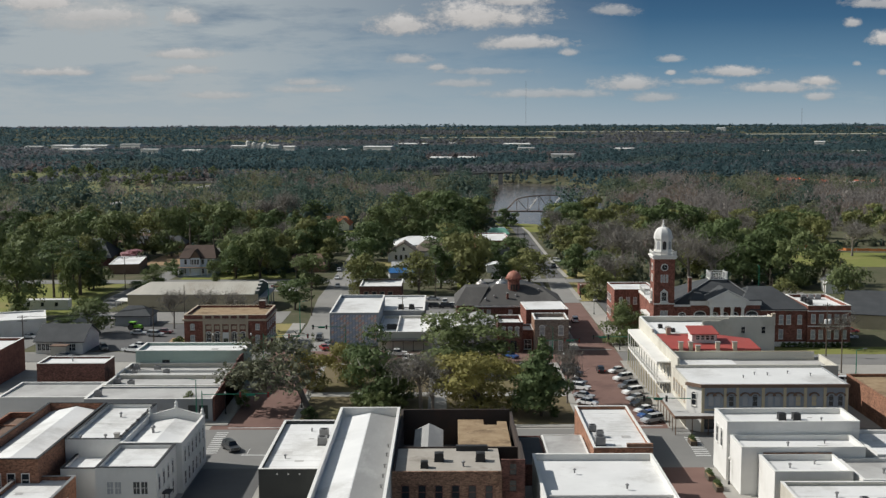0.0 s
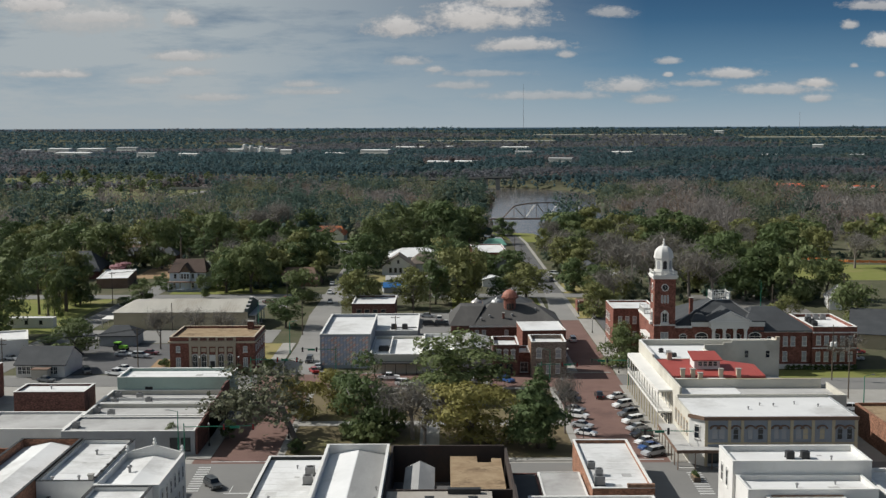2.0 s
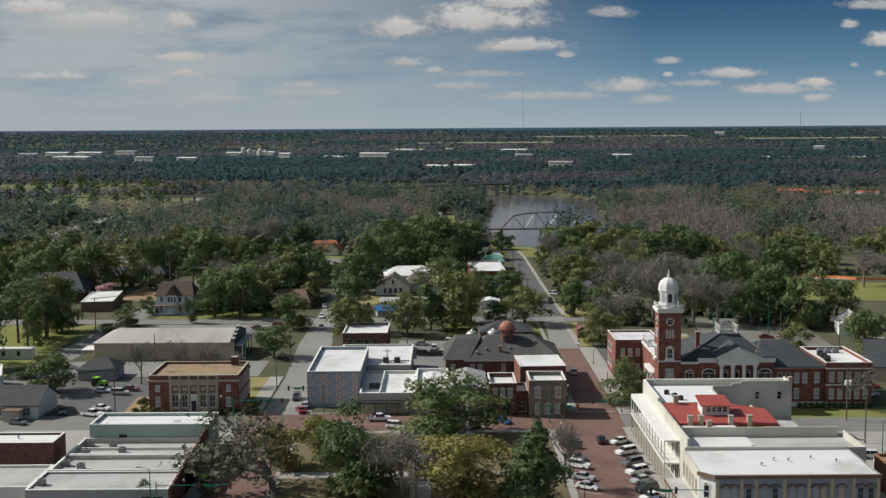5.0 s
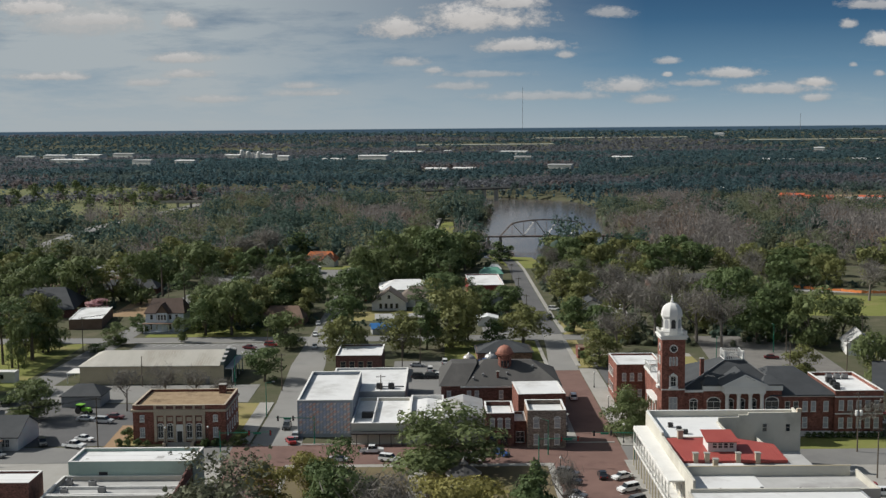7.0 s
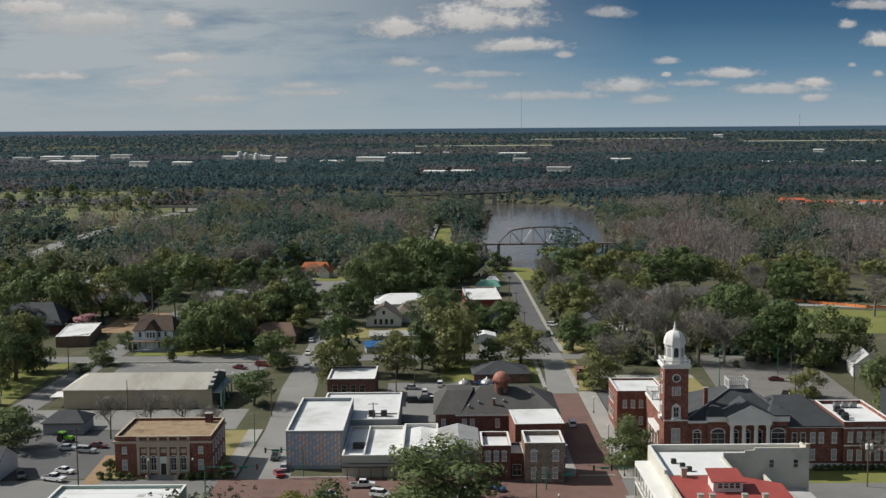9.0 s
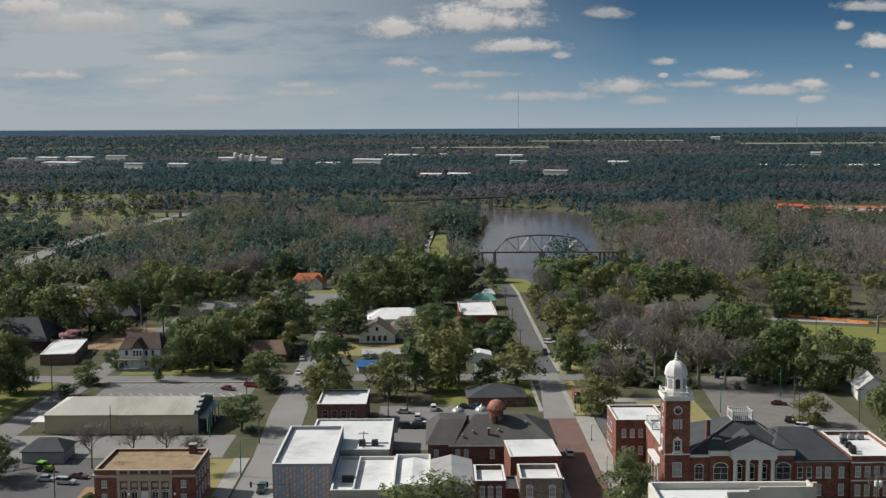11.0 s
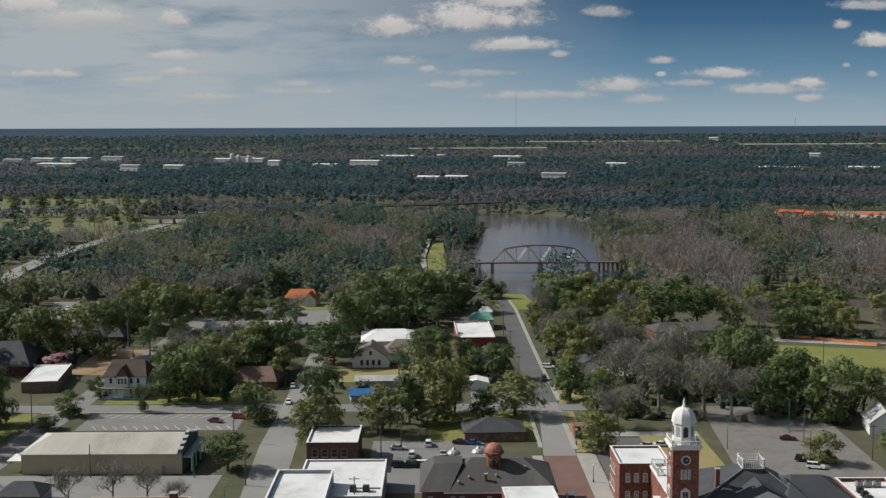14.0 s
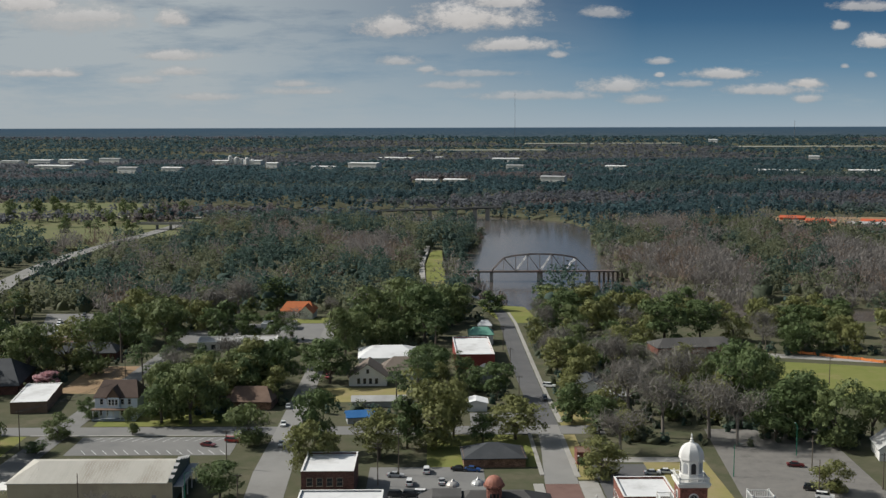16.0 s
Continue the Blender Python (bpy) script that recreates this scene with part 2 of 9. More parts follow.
def bricks(name, a, b, mortar, sx=1.0, rough=0.9):
    """Brickwork: courses of 75 mm, seen on walls of either direction."""
    m = material(name, tuple(v * 0.86 for v in a), tuple(v * 1.12 for v in b), 1.6, rough, 0.2, 34, stain=tuple(v * 0.45 for v in a), amount=0.75, rnd=0.08)
    # brick to brick mottling
    n, l = m.node_tree.nodes, m.node_tree.links
    p = n["Principled BSDF"]
    src = p.inputs["Base Color"].links[0].from_socket
    tc = n.new("ShaderNodeTexCoord")
    mp = n.new("ShaderNodeMapping")
    mp.inputs["Scale"].default_value = (3.2, 3.2, 7.0)
    l.new(tc.outputs["Object"], mp.inputs[0])
    v = n.new("ShaderNodeTexVoronoi")
    v.inputs["Scale"].default_value = 1.0
    l.new(mp.outputs[0], v.inputs["Vector"])
    hs = n.new("ShaderNodeSeparateColor")
    l.new(v.outputs["Color"], hs.inputs[0])
    r = n.new("ShaderNodeMapRange")
    r.inputs[3].default_value, r.inputs[4].default_value = 0.55, 1.5
    l.new(hs.outputs[0], r.inputs[0])
    h = n.new("ShaderNodeHueSaturation")
    h.inputs["Saturation"].default_value = 0.92
    l.new(r.outputs[0], h.inputs["Value"])
    l.new(src, h.inputs["Color"])
    l.new(h.outputs[0], p.inputs["Base Color"])
    return m


M = {}
M["asphalt"] = material("asphalt", (0.164, 0.161, 0.155), (0.202, 0.198, 0.188), 0.25, 0.92, 0.2, 40, stain=(0.12, 0.12, 0.12), amount=0.55)
M["pale_asphalt"] = material("pale_asphalt", (0.205, 0.200, 0.190), (0.245, 0.238, 0.224), 0.25, 0.92, 0.2, 40, stain=(0.18, 0.175, 0.16), amount=0.6)
M["court_asphalt"] = material("court_asphalt", (0.150, 0.143, 0.132), (0.195, 0.183, 0.166), 0.9, 0.92, 0.2, 40, stain=(0.105, 0.10, 0.092), amount=0.65)
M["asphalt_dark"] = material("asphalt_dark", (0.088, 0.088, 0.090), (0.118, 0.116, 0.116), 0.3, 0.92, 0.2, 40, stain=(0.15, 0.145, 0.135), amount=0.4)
M["brick_paving"] = material("brick_paving", (0.145, 0.085, 0.071), (0.182, 0.110, 0.092), 0.6, 0.9, 0.3, 60, stain=(0.10, 0.06, 0.052), amount=0.6)
M["concrete"] = material("concrete", (0.355, 0.342, 0.315), (0.295, 0.282, 0.256), 0.5, 0.9, 0.2, 30, stain=(0.22, 0.20, 0.17), amount=0.5)
M["grass"] = material("grass", (0.145, 0.172, 0.045), (0.195, 0.198, 0.068), 0.35, 1.0, 0.6, 50, stain=(0.27, 0.21, 0.11), amount=0.6, spec=0.1)
M["dry_grass"] = material("dry_grass", (0.29, 0.245, 0.11), (0.23, 0.21, 0.085), 0.35, 1.0, 0.6, 50, stain=(0.30, 0.235, 0.14), amount=0.7, spec=0.1)
M["litter"] = material("litter", (0.125, 0.098, 0.062), (0.175, 0.145, 0.085), 0.4, 1.0, 0.6, 50, stain=(0.13, 0.135, 0.05), amount=0.6, spec=0.1)
M["field_grass"] = material("field_grass", (0.118, 0.136, 0.062), (0.155, 0.158, 0.080), 0.1, 1.0, 0.6, 50, stain=(0.18, 0.15, 0.085), amount=0.6, spec=0.1)
M["dirt"] = material("dirt", (0.34, 0.235, 0.145), (0.26, 0.18, 0.11), 0.3, 1.0, 0.4, 40, stain=(0.16, 0.15, 0.07), amount=0.6, spec=0.1)
M["ground"] = material("ground", (0.062, 0.075, 0.038), (0.105, 0.098, 0.065), 0.45, 1.0, 0.6, 40, stain=(0.15, 0.13, 0.09), amount=0.6, spec=0.1)
M["white_roof"] = material("white_roof", (0.71, 0.71, 0.70), (0.62, 0.62, 0.612), 0.5, 0.75, 0.06, 14, stain=(0.38, 0.37, 0.35), amount=0.6, rnd=0.05)
M["roof_lap"] = material("roof_lap", (0.645, 0.64, 0.63), (0.585, 0.58, 0.57), 0.8, 0.8, 0.06, 14, stain=(0.36, 0.35, 0.33), amount=0.6)
M["grey_roof"] = material("grey_roof", (0.46, 0.455, 0.44), (0.36, 0.355, 0.345), 0.6, 0.85, 0.1, 18, stain=(0.24, 0.23, 0.22), amount=0.6)
M["tan_roof"] = material("tan_roof", (0.35, 0.265, 0.165), (0.24, 0.165, 0.098), 1.3, 0.95, 0.2, 30, stain=(0.10, 0.062, 0.038), amount=0.85)
M["stained_roof"] = material("stained_roof", (0.38, 0.35, 0.31), (0.31, 0.285, 0.25), 1.2, 0.9, 0.15, 24, stain=(0.17, 0.145, 0.12), amount=0.75)
M["old_membrane"] = material("old_membrane", (0.30, 0.30, 0.295), (0.24, 0.24, 0.236), 1.0, 0.85, 0.1, 24, stain=(0.42, 0.42, 0.41), amount=0.6, stretch=(1, 0.3, 1))
M["charred_brick"] = material("charred_brick", (0.042, 0.036, 0.033), (0.060, 0.046, 0.040), 1.4, 0.95, 0.3, 34, stain=(0.075, 0.045, 0.036), amount=0.5)
M["slate"] = material("slate", (0.042, 0.046, 0.050), (0.064, 0.068, 0.072), 0.8, 0.8, 0.3, 60, stain=(0.045, 0.047, 0.05), amount=0.6)
M["brown_shingle"] = material("brown_shingle", (0.15, 0.095, 0.068), (0.20, 0.135, 0.10), 0.8, 0.9, 0.3, 60, stain=(0.08, 0.055, 0.045), amount=0.5)
M["tan_shingle"] = material("tan_shingle", (0.185, 0.152, 0.125), (0.150, 0.124, 0.104), 0.8, 0.9, 0.3, 60, stain=(0.14, 0.11, 0.09), amount=0.5)
M["orange_roof"] = material("orange_roof", (0.42, 0.125, 0.045), (0.48, 0.155, 0.055), 0.8, 0.8, 0.2, 40, stain=(0.3, 0.08, 0.03), amount=0.4)
M["red_roof"] = material("red_roof", (0.29, 0.058, 0.05), (0.34, 0.078, 0.064), 0.7, 0.6, 0.1, 20, stain=(0.32, 0.05, 0.045), amount=0.5)
M["green_roof"] = material("green_roof", (0.10, 0.25, 0.19), (0.14, 0.31, 0.24), 0.7, 0.5, 0.1, 20, stain=(0.2, 0.28, 0.24), amount=0.5)
M["metal_roof"] = material("metal_roof", (0.50, 0.50, 0.49), (0.40, 0.40, 0.395), 0.7, 0.45, 0.1, 20, stain=(0.30, 0.22, 0.16), amount=0.5, metal=0.3)
M["pale_metal"] = material("pale_metal", (0.64, 0.62, 0.56), (0.55, 0.53, 0.47), 0.7, 0.6, 0.08, 16, stain=(0.38, 0.32, 0.25), amount=0.5)
M["red_brick"] = bricks("red_brick", (0.165, 0.058, 0.040), (0.205, 0.076, 0.052), None)
M["dark_brick"] = bricks("dark_brick", (0.10, 0.045, 0.036), (0.14, 0.062, 0.048), None)
M["brown_brick"] = bricks("brown_brick", (0.20, 0.105, 0.066), (0.25, 0.145, 0.092), None)
M["grey_brick"] = bricks("grey_brick", (0.185, 0.145, 0.118), (0.225, 0.18, 0.145), None)
M["orange_brick"] = bricks("orange_brick", (0.27, 0.135, 0.078), (0.235, 0.105, 0.06), None)
M["white_wall"] = material("white_wall", (0.70, 0.69, 0.665), (0.62, 0.61, 0.585), 0.6, 0.85, 0.1, 18, stain=(0.45, 0.43, 0.40), amount=0.4)
M["white_trim"] = material("white_trim", (0.72, 0.71, 0.68), (0.65, 0.64, 0.61), 1.0, 0.7, 0.08, 18, stain=(0.55, 0.53, 0.5), amount=0.35)
M["cream_wall"] = material("cream_wall", (0.58, 0.555, 0.485), (0.51, 0.485, 0.42), 0.6, 0.85, 0.1, 18, stain=(0.33, 0.30, 0.25), amount=0.5)
M["tan_wall"] = material("tan_wall", (0.50, 0.43, 0.30), (0.44, 0.38, 0.27), 0.6, 0.85, 0.1, 18, stain=(0.30, 0.25, 0.18), amount=0.5)
M["grey_wall"] = material("grey_wall", (0.36, 0.37, 0.38), (0.30, 0.31, 0.32), 0.6, 0.85, 0.1, 18, stain=(0.2, 0.2, 0.2), amount=0.5)
M["blue_grey_wall"] = material("blue_grey_wall", (0.30, 0.33, 0.37), (0.26, 0.29, 0.325), 0.6, 0.85, 0.1, 18, stain=(0.2, 0.21, 0.22), amount=0.4)
M["sage_wall"] = material("sage_wall", (0.36, 0.45, 0.40), (0.31, 0.40, 0.355), 0.6, 0.85, 0.1, 18, stain=(0.22, 0.25, 0.22), amount=0.5)
M["black_wall"] = material("black_wall", (0.035, 0.037, 0.036), (0.05, 0.052, 0.05), 0.6, 0.8, 0.1, 18, stain=(0.08, 0.08, 0.075), amount=0.4)
M["tan_stone"] = material("tan_stone", (0.47, 0.39, 0.30), (0.40, 0.33, 0.25), 0.8, 0.9, 0.2, 25, stain=(0.27, 0.22, 0.17), amount=0.5)
M["copper_dome"] = material("copper_dome", (0.32, 0.13, 0.09), (0.38, 0.17, 0.12), 0.9, 0.6, 0.1, 20, stain=(0.2, 0.09, 0.07), amount=0.5)
M["dark_metal"] = material("dark_metal", (0.035, 0.036, 0.037), (0.055, 0.055, 0.056), 1.0, 0.6, 0.1, 20, metal=0.4)
M["steel_bridge"] = material("steel_bridge", (0.085, 0.082, 0.085), (0.14, 0.105, 0.085), 0.5, 0.7, 0.1, 20, stain=(0.16, 0.075, 0.05), amount=0.6)
M["galvanised"] = material("galvanised", (0.30, 0.30, 0.30), (0.22, 0.22, 0.22), 1.0, 0.5, 0.1, 20, metal=0.4)
M["wood_pole"] = material("wood_pole", (0.13, 0.105, 0.08), (0.09, 0.072, 0.056), 1.0, 0.9, 0.3, 30)
M["bark"] = material("bark", (0.085, 0.070, 0.055), (0.13, 0.11, 0.09), 1.2, 0.95, 0.5, 40, rnd=0.15)
M["pale_bark"] = material("pale_bark", (0.22, 0.195, 0.17), (0.155, 0.135, 0.118), 1.2, 0.95, 0.4, 40, rnd=0.15)
M["rubber"] = material("rubber", (0.02, 0.02, 0.02), (0.03, 0.03, 0.03), 1.0, 0.85, 0.1, 20)
M["blue_tarp"] = material("blue_tarp", (0.03, 0.12, 0.30), (0.04, 0.16, 0.38), 1.0, 0.5, 0.3, 20, stain=(0.2, 0.33, 0.5), amount=0.4)
M["red_paint"] = material("red_paint", (0.20, 0.042, 0.036), (0.25, 0.055, 0.046), 0.7, 0.8, 0.1, 20, stain=(0.18, 0.04, 0.035), amount=0.5)
M["orange_steel"] = material("orange_steel", (0.55, 0.12, 0.05), (0.47, 0.10, 0.045), 0.5, 0.7, 0.1, 20, stain=(0.3, 0.08, 0.04), amount=0.5)
M["lime"] = material("lime", (0.17, 0.42, 0.04), (0.20, 0.48, 0.05), 1.0, 0.5, 0.1, 20)
M["signal_red"] = material("signal_red", (0.5, 0.03, 0.02), (0.55, 0.04, 0.03), 1.0, 0.4, 0.0, 20)
M["sign_green"] = material("sign_green", (0.02, 0.16, 0.10), (0.02, 0.19, 0.12), 1.0, 0.4, 0.0, 20)
M["paint_line"] = material("paint_line", (0.62, 0.62, 0.60), (0.48, 0.48, 0.465), 1.0, 0.8, 0.1, 30, stain=(0.25, 0.25, 0.24), amount=0.6)


def glass(name, tint=(0.02, 0.025, 0.03), rough=0.08):
    m = bpy.data.materials.new(name)
    m.use_nodes = True
    p = m.node_tree.nodes["Principled BSDF"]
    p.inputs["Base Color"].default_value = (*tint, 1)
    p.inputs["Roughness"].default_value = rough
    p.inputs["Specular IOR Level"].default_value = 0.6
    return m


M["glass"] = glass("window_glass")
M["pale_glass"] = glass("blind_glass", (0.34, 0.35, 0.36), 0.25)


def leaves(name, a, b, dark, amount=0.18, through=0.24, gaps=0.0, scale=0.5):
    """Foliage: hue varies over metres and from clump to clump; a little light comes through."""
    m = material(name, a, b, scale, 0.7, 0.0, 8, stain=dark, amount=0.6, island=amount, spec=0.25)
    n, l = m.node_tree.nodes, m.node_tree.links
    p = n["Principled BSDF"]
    t = n.new("ShaderNodeBsdfTranslucent")
    l.new(p.inputs["Base Color"].links[0].from_socket, t.inputs["Color"])
    x = n.new("ShaderNodeMixShader")
    x.inputs[0].default_value = through
    l.new(p.outputs[0], x.inputs[1])
    l.new(t.outputs[0], x.inputs[2])
    last = x.outputs[0]
    if gaps:
        # small gaps between the leaves of a clump
        tc = n.new("ShaderNodeTexCoord")
        v = n.new("ShaderNodeTexNoise")
        v.inputs["Scale"].default_value, v.inputs["Detail"].default_value = gaps, 1.0
        l.new(tc.outputs["Object"], v.inputs["Vector"])
        g = n.new("ShaderNodeMath")
        g.operation = "GREATER_THAN"
        l.new(v.outputs["Fac"], g.inputs[0])
        g.inputs[1].default_value = 0.53
        h = n.new("ShaderNodeMixShader")
        o = n.new("ShaderNodeBsdfTransparent")
        l.new(g.outputs[0], h.inputs[0])
        l.new(last, h.inputs[1])
        l.new(o.outputs[0], h.inputs[2])
        last = h.outputs[0]
    l.new(last, n["Material Output"].inputs["Surface"])
    return m


M["oak_leaf"] = leaves("oak_leaf", (0.104, 0.136, 0.052), (0.146, 0.176, 0.068), (0.062, 0.090, 0.036), gaps=3.4)
M["gold_leaf"] = leaves("gold_leaf", (0.215, 0.200, 0.058), (0.265, 0.238, 0.078), (0.140, 0.140, 0.044), gaps=3.4)
M["dark_leaf"] = leaves("dark_leaf", (0.078, 0.116, 0.044), (0.110, 0.148, 0.056), (0.048, 0.078, 0.030), gaps=3.4)
M["olive_leaf"] = leaves("olive_leaf", (0.158, 0.172, 0.060), (0.202, 0.206, 0.078), (0.100, 0.118, 0.044), gaps=3.4)
M["pine_leaf"] = leaves("pine_leaf", (0.075, 0.117, 0.047), (0.111, 0.146, 0.062), (0.049, 0.081, 0.034), gaps=3.4)
M["bare_twig"] = leaves("bare_twig", (0.158, 0.146, 0.128), (0.200, 0.186, 0.164), (0.112, 0.102, 0.088), 0.22, 0.25)
M["red_twig"] = leaves("red_twig", (0.19, 0.142, 0.112), (0.225, 0.172, 0.138), (0.17, 0.115, 0.09), 0.2, 0.25)
# the blue haze of distance is put into these far leaf colours
M["hazed_far_pine"] = leaves("hazed_far_pine", (0.056, 0.102, 0.114), (0.067, 0.115, 0.127), (0.048, 0.088, 0.101), 0.04, 0.6, scale=0.05)
M["hazed_far_oak"] = leaves("hazed_far_oak", (0.082, 0.118, 0.112), (0.098, 0.134, 0.124), (0.068, 0.101, 0.099), 0.04, 0.6, scale=0.05)
M["hazed_far_twig"] = leaves("hazed_far_twig", (0.122, 0.131, 0.148), (0.139, 0.147, 0.164), (0.101, 0.110, 0.126), 0.04, 0.6, scale=0.05)
M["hazed_far_bud"] = leaves("hazed_far_bud", (0.150, 0.132, 0.134), (0.172, 0.150, 0.150), (0.120, 0.110, 0.112), 0.04, 0.6, scale=0.05)
# nearer woods: blue raised for a weaker haze, painted into the colours
M["hazed_wood_oak"] = leaves("hazed_wood_oak", (0.090, 0.118, 0.078), (0.126, 0.150, 0.097), (0.058, 0.084, 0.062), 0.08, 0.48, scale=0.12)
M["hazed_wood_dark"] = leaves("hazed_wood_dark", (0.058, 0.096, 0.075), (0.080, 0.120, 0.089), (0.042, 0.072, 0.059), 0.08, 0.48, scale=0.12)
M["hazed_wood_pine"] = leaves("hazed_wood_pine", (0.064, 0.108, 0.091), (0.090, 0.134, 0.108), (0.045, 0.080, 0.070), 0.08, 0.48, scale=0.12)
M["hazed_wood_olive"] = leaves("hazed_wood_olive", (0.140, 0.156, 0.096), (0.182, 0.194, 0.116), (0.098, 0.116, 0.074), 0.08, 0.48, scale=0.12)
M["hazed_wood_bare"] = leaves("hazed_wood_bare", (0.200, 0.182, 0.168), (0.245, 0.225, 0.208), (0.140, 0.126, 0.114), 0.15, 0.35)
M["moss_leaf"] = leaves("moss_leaf", (0.105, 0.115, 0.070), (0.145, 0.150, 0.095), (0.065, 0.075, 0.045), 0.25, 0.25, gaps=3.4)
M["pink_blossom"] = leaves("pink_blossom", (0.500, 0.270, 0.290), (0.560, 0.340, 0.350), (0.350, 0.180, 0.180))


def water_material():
    m = bpy.data.materials.new("river_water")
    m.use_nodes = True
    n, l = m.node_tree.nodes, m.node_tree.links
    p = n["Principled BSDF"]
    p.inputs["Base Color"].default_value = (0.105, 0.088, 0.075, 1)
    p.inputs["Roughness"].default_value = 0.14
    p.inputs["Specular IOR Level"].default_value = 0.6
    t = n.new("ShaderNodeTexNoise")
    tc = n.new("ShaderNodeTexCoord")
    l.new(tc.outputs["Object"], t.inputs["Vector"])
    t.inputs["Scale"].default_value, t.inputs["Detail"].default_value = 0.25, 6
    b = n.new("ShaderNodeBump")
    b.inputs["Strength"].default_value, b.inputs["Distance"].default_value = 0.25, 0.3
    l.new(t.outputs["Fac"], b.inputs["Height"])
    l.new(b.outputs[0], p.inputs["Normal"])
    return m


M["water"] = water_material()

# ---- ground, river ----
RIVER = [(1500, 690), (600, 708), (330, 710), (205, 722), (140, 768), (98, 835), (85, 900), (87, 1000), (98, 1130), (114, 1290), (98, 1400), (15, 1480), (-200, 1570), (-520, 1640), (-1500, 1800)]


def river_distance(x, y):
    best = np.full(np.shape(x), 1e9)
    for (ax, ay), (bx, by) in zip(RIVER, RIVER[1:]):
        dx, dy = bx - ax, by - ay
        s = np.clip(((x - ax) * dx + (y - ay) * dy) / (dx * dx + dy * dy), 0, 1)
        best = np.minimum(best, np.hypot(x - ax - s * dx, y - ay - s * dy))
    return best


def smooth(a, b, v):
    s = np.clip((v - a) / (b - a), 0, 1)
    return s * s * (3 - 2 * s)


def ground_height(x, y):
    x, y = np.asarray(x, float), np.asarray(y, float)
    z = -11.5 * smooth(640, 770, y - 0.05 * np.abs(x))
    d = river_distance(x, y)
    k = (1 - smooth(50, 78, d)) * smooth(560, 650, y)
    z = z * (1 - k) - 20.0 * k
    z = z + 1.2 * np.sin(x * 0.011 + 1.0) * np.sin(y * 0.013) * smooth(700, 900, y)
    # the land climbs gently towards the skyline
    z = z + 57.0 * np.clip((y - 3650) / 1300, 0, 1) ** 1.15
    return z


def build_ground():
    xs = np.concatenate([np.linspace(-4800, -700, 40, endpoint=False), np.linspace(-700, 700, 130, endpoint=False), np.linspace(700, 4800, 41)])
    ys = np.concatenate([np.linspace(-1500, 560, 30, endpoint=False), np.linspace(560, 1700, 120, endpoint=False), np.linspace(1700, 4970, 50)])
    X, Y = np.meshgrid(xs, ys)
    Z = ground_height(X, Y)
    nx, ny = len(xs), len(ys)
    verts = np.stack([X.ravel(), Y.ravel(), Z.ravel()], 1)
    i = np.arange(nx * ny).reshape(ny, nx)
    faces = np.stack([i[:-1, :-1].ravel(), i[:-1, 1:].ravel(), i[1:, 1:].ravel(), i[1:, :-1].ravel()], 1)
    me = bpy.data.meshes.new("ground")
    me.from_pydata(verts.tolist(), [], faces.tolist())
    me.materials.append(M["ground"])
    me.polygons.foreach_set("use_smooth", [True] * len(me.polygons))
    tagged(new("ground", me), "wooded land with leaf litter and dry grass", "ground", kind="structure")
    bm = bmesh.new()
    solid(bm, [(-1600, 600, -16), (1600, 600, -16), (1600, 1950, -16), (-1600, 1950, -16)], [(0, 1, 2, 3)])
    tagged(part("water", bm, M["water"]), "muddy brown river with a rippled surface", "river", kind="structure")


build_ground()

# ---- foliage ----
def leaf_quads(rng, centres, sizes, tall=1.0, out=None, loose=0.75):
    """Small leaf clumps: one bent quad each, facing roughly outwards where out is given. Returns vertices and faces."""
    n = len(centres)
    k = rng.normal(size=(n, 3))
    if out is not None:
        k = out + loose * k / np.sqrt(3)
    k /= np.linalg.norm(k, axis=1)[:, None]
    a = np.cross(k, rng.normal(size=(n, 3)))
    a /= np.linalg.norm(a, axis=1)[:, None]
    b = np.cross(k, a)
    s = np.asarray(sizes)[:, None]
    a, b = a * s * 0.5, b * s * 0.5 * rng.uniform(0.6, 1.0, (n, 1))
    if tall != 1.0:
        a[:, 2] *= tall
        b[:, 2] *= tall
    bend = k * s * 0.16
    v = np.stack([centres - a - b, centres + a - 0.6 * b - bend, centres + 0.8 * a + b, centres - 0.7 * a + 0.8 * b - bend], 1).reshape(-1, 3)
    f = np.arange(4 * n).reshape(n, 4)
    return v, f


def quad_mesh(name, v, f, mat):
    me = bpy.data.meshes.new(name)
    n = len(f)
    me.vertices.add(len(v))
    me.vertices.foreach_set("co", np.asarray(v, np.float32).ravel())
    me.loops.add(4 * n)
    me.loops.foreach_set("vertex_index", np.asarray(f, np.int32).ravel())
    me.polygons.add(n)
    me.polygons.foreach_set("loop_start", np.arange(0, 4 * n, 4, dtype=np.int32))
    me.update(calc_edges=True)
    me.materials.append(mat)
    return me


def crown_points(rng, n, lobes, shell=0.35):
    """Points near the skins of several overlapping lobes (x, y, z, rx, rz)."""
    L = np.array(lobes)
    w = L[:, 3] ** 2
    k = rng.choice(len(L), n, p=w / w.sum())
    d = rng.normal(size=(n, 3))
    d /= np.linalg.norm(d, axis=1)[:, None]
    d[:, 2] = np.abs(d[:, 2]) * np.where(rng.random(n) < 0.78, 1, -1)
    r = 1 - shell * rng.random(n) ** 1.5
    r *= 1 + 0.10 * rng.normal(size=n)
    return L[k, :3] + d * r[:, None] * np.stack([L[k, 3], L[k, 3], L[k, 4]], 1), d


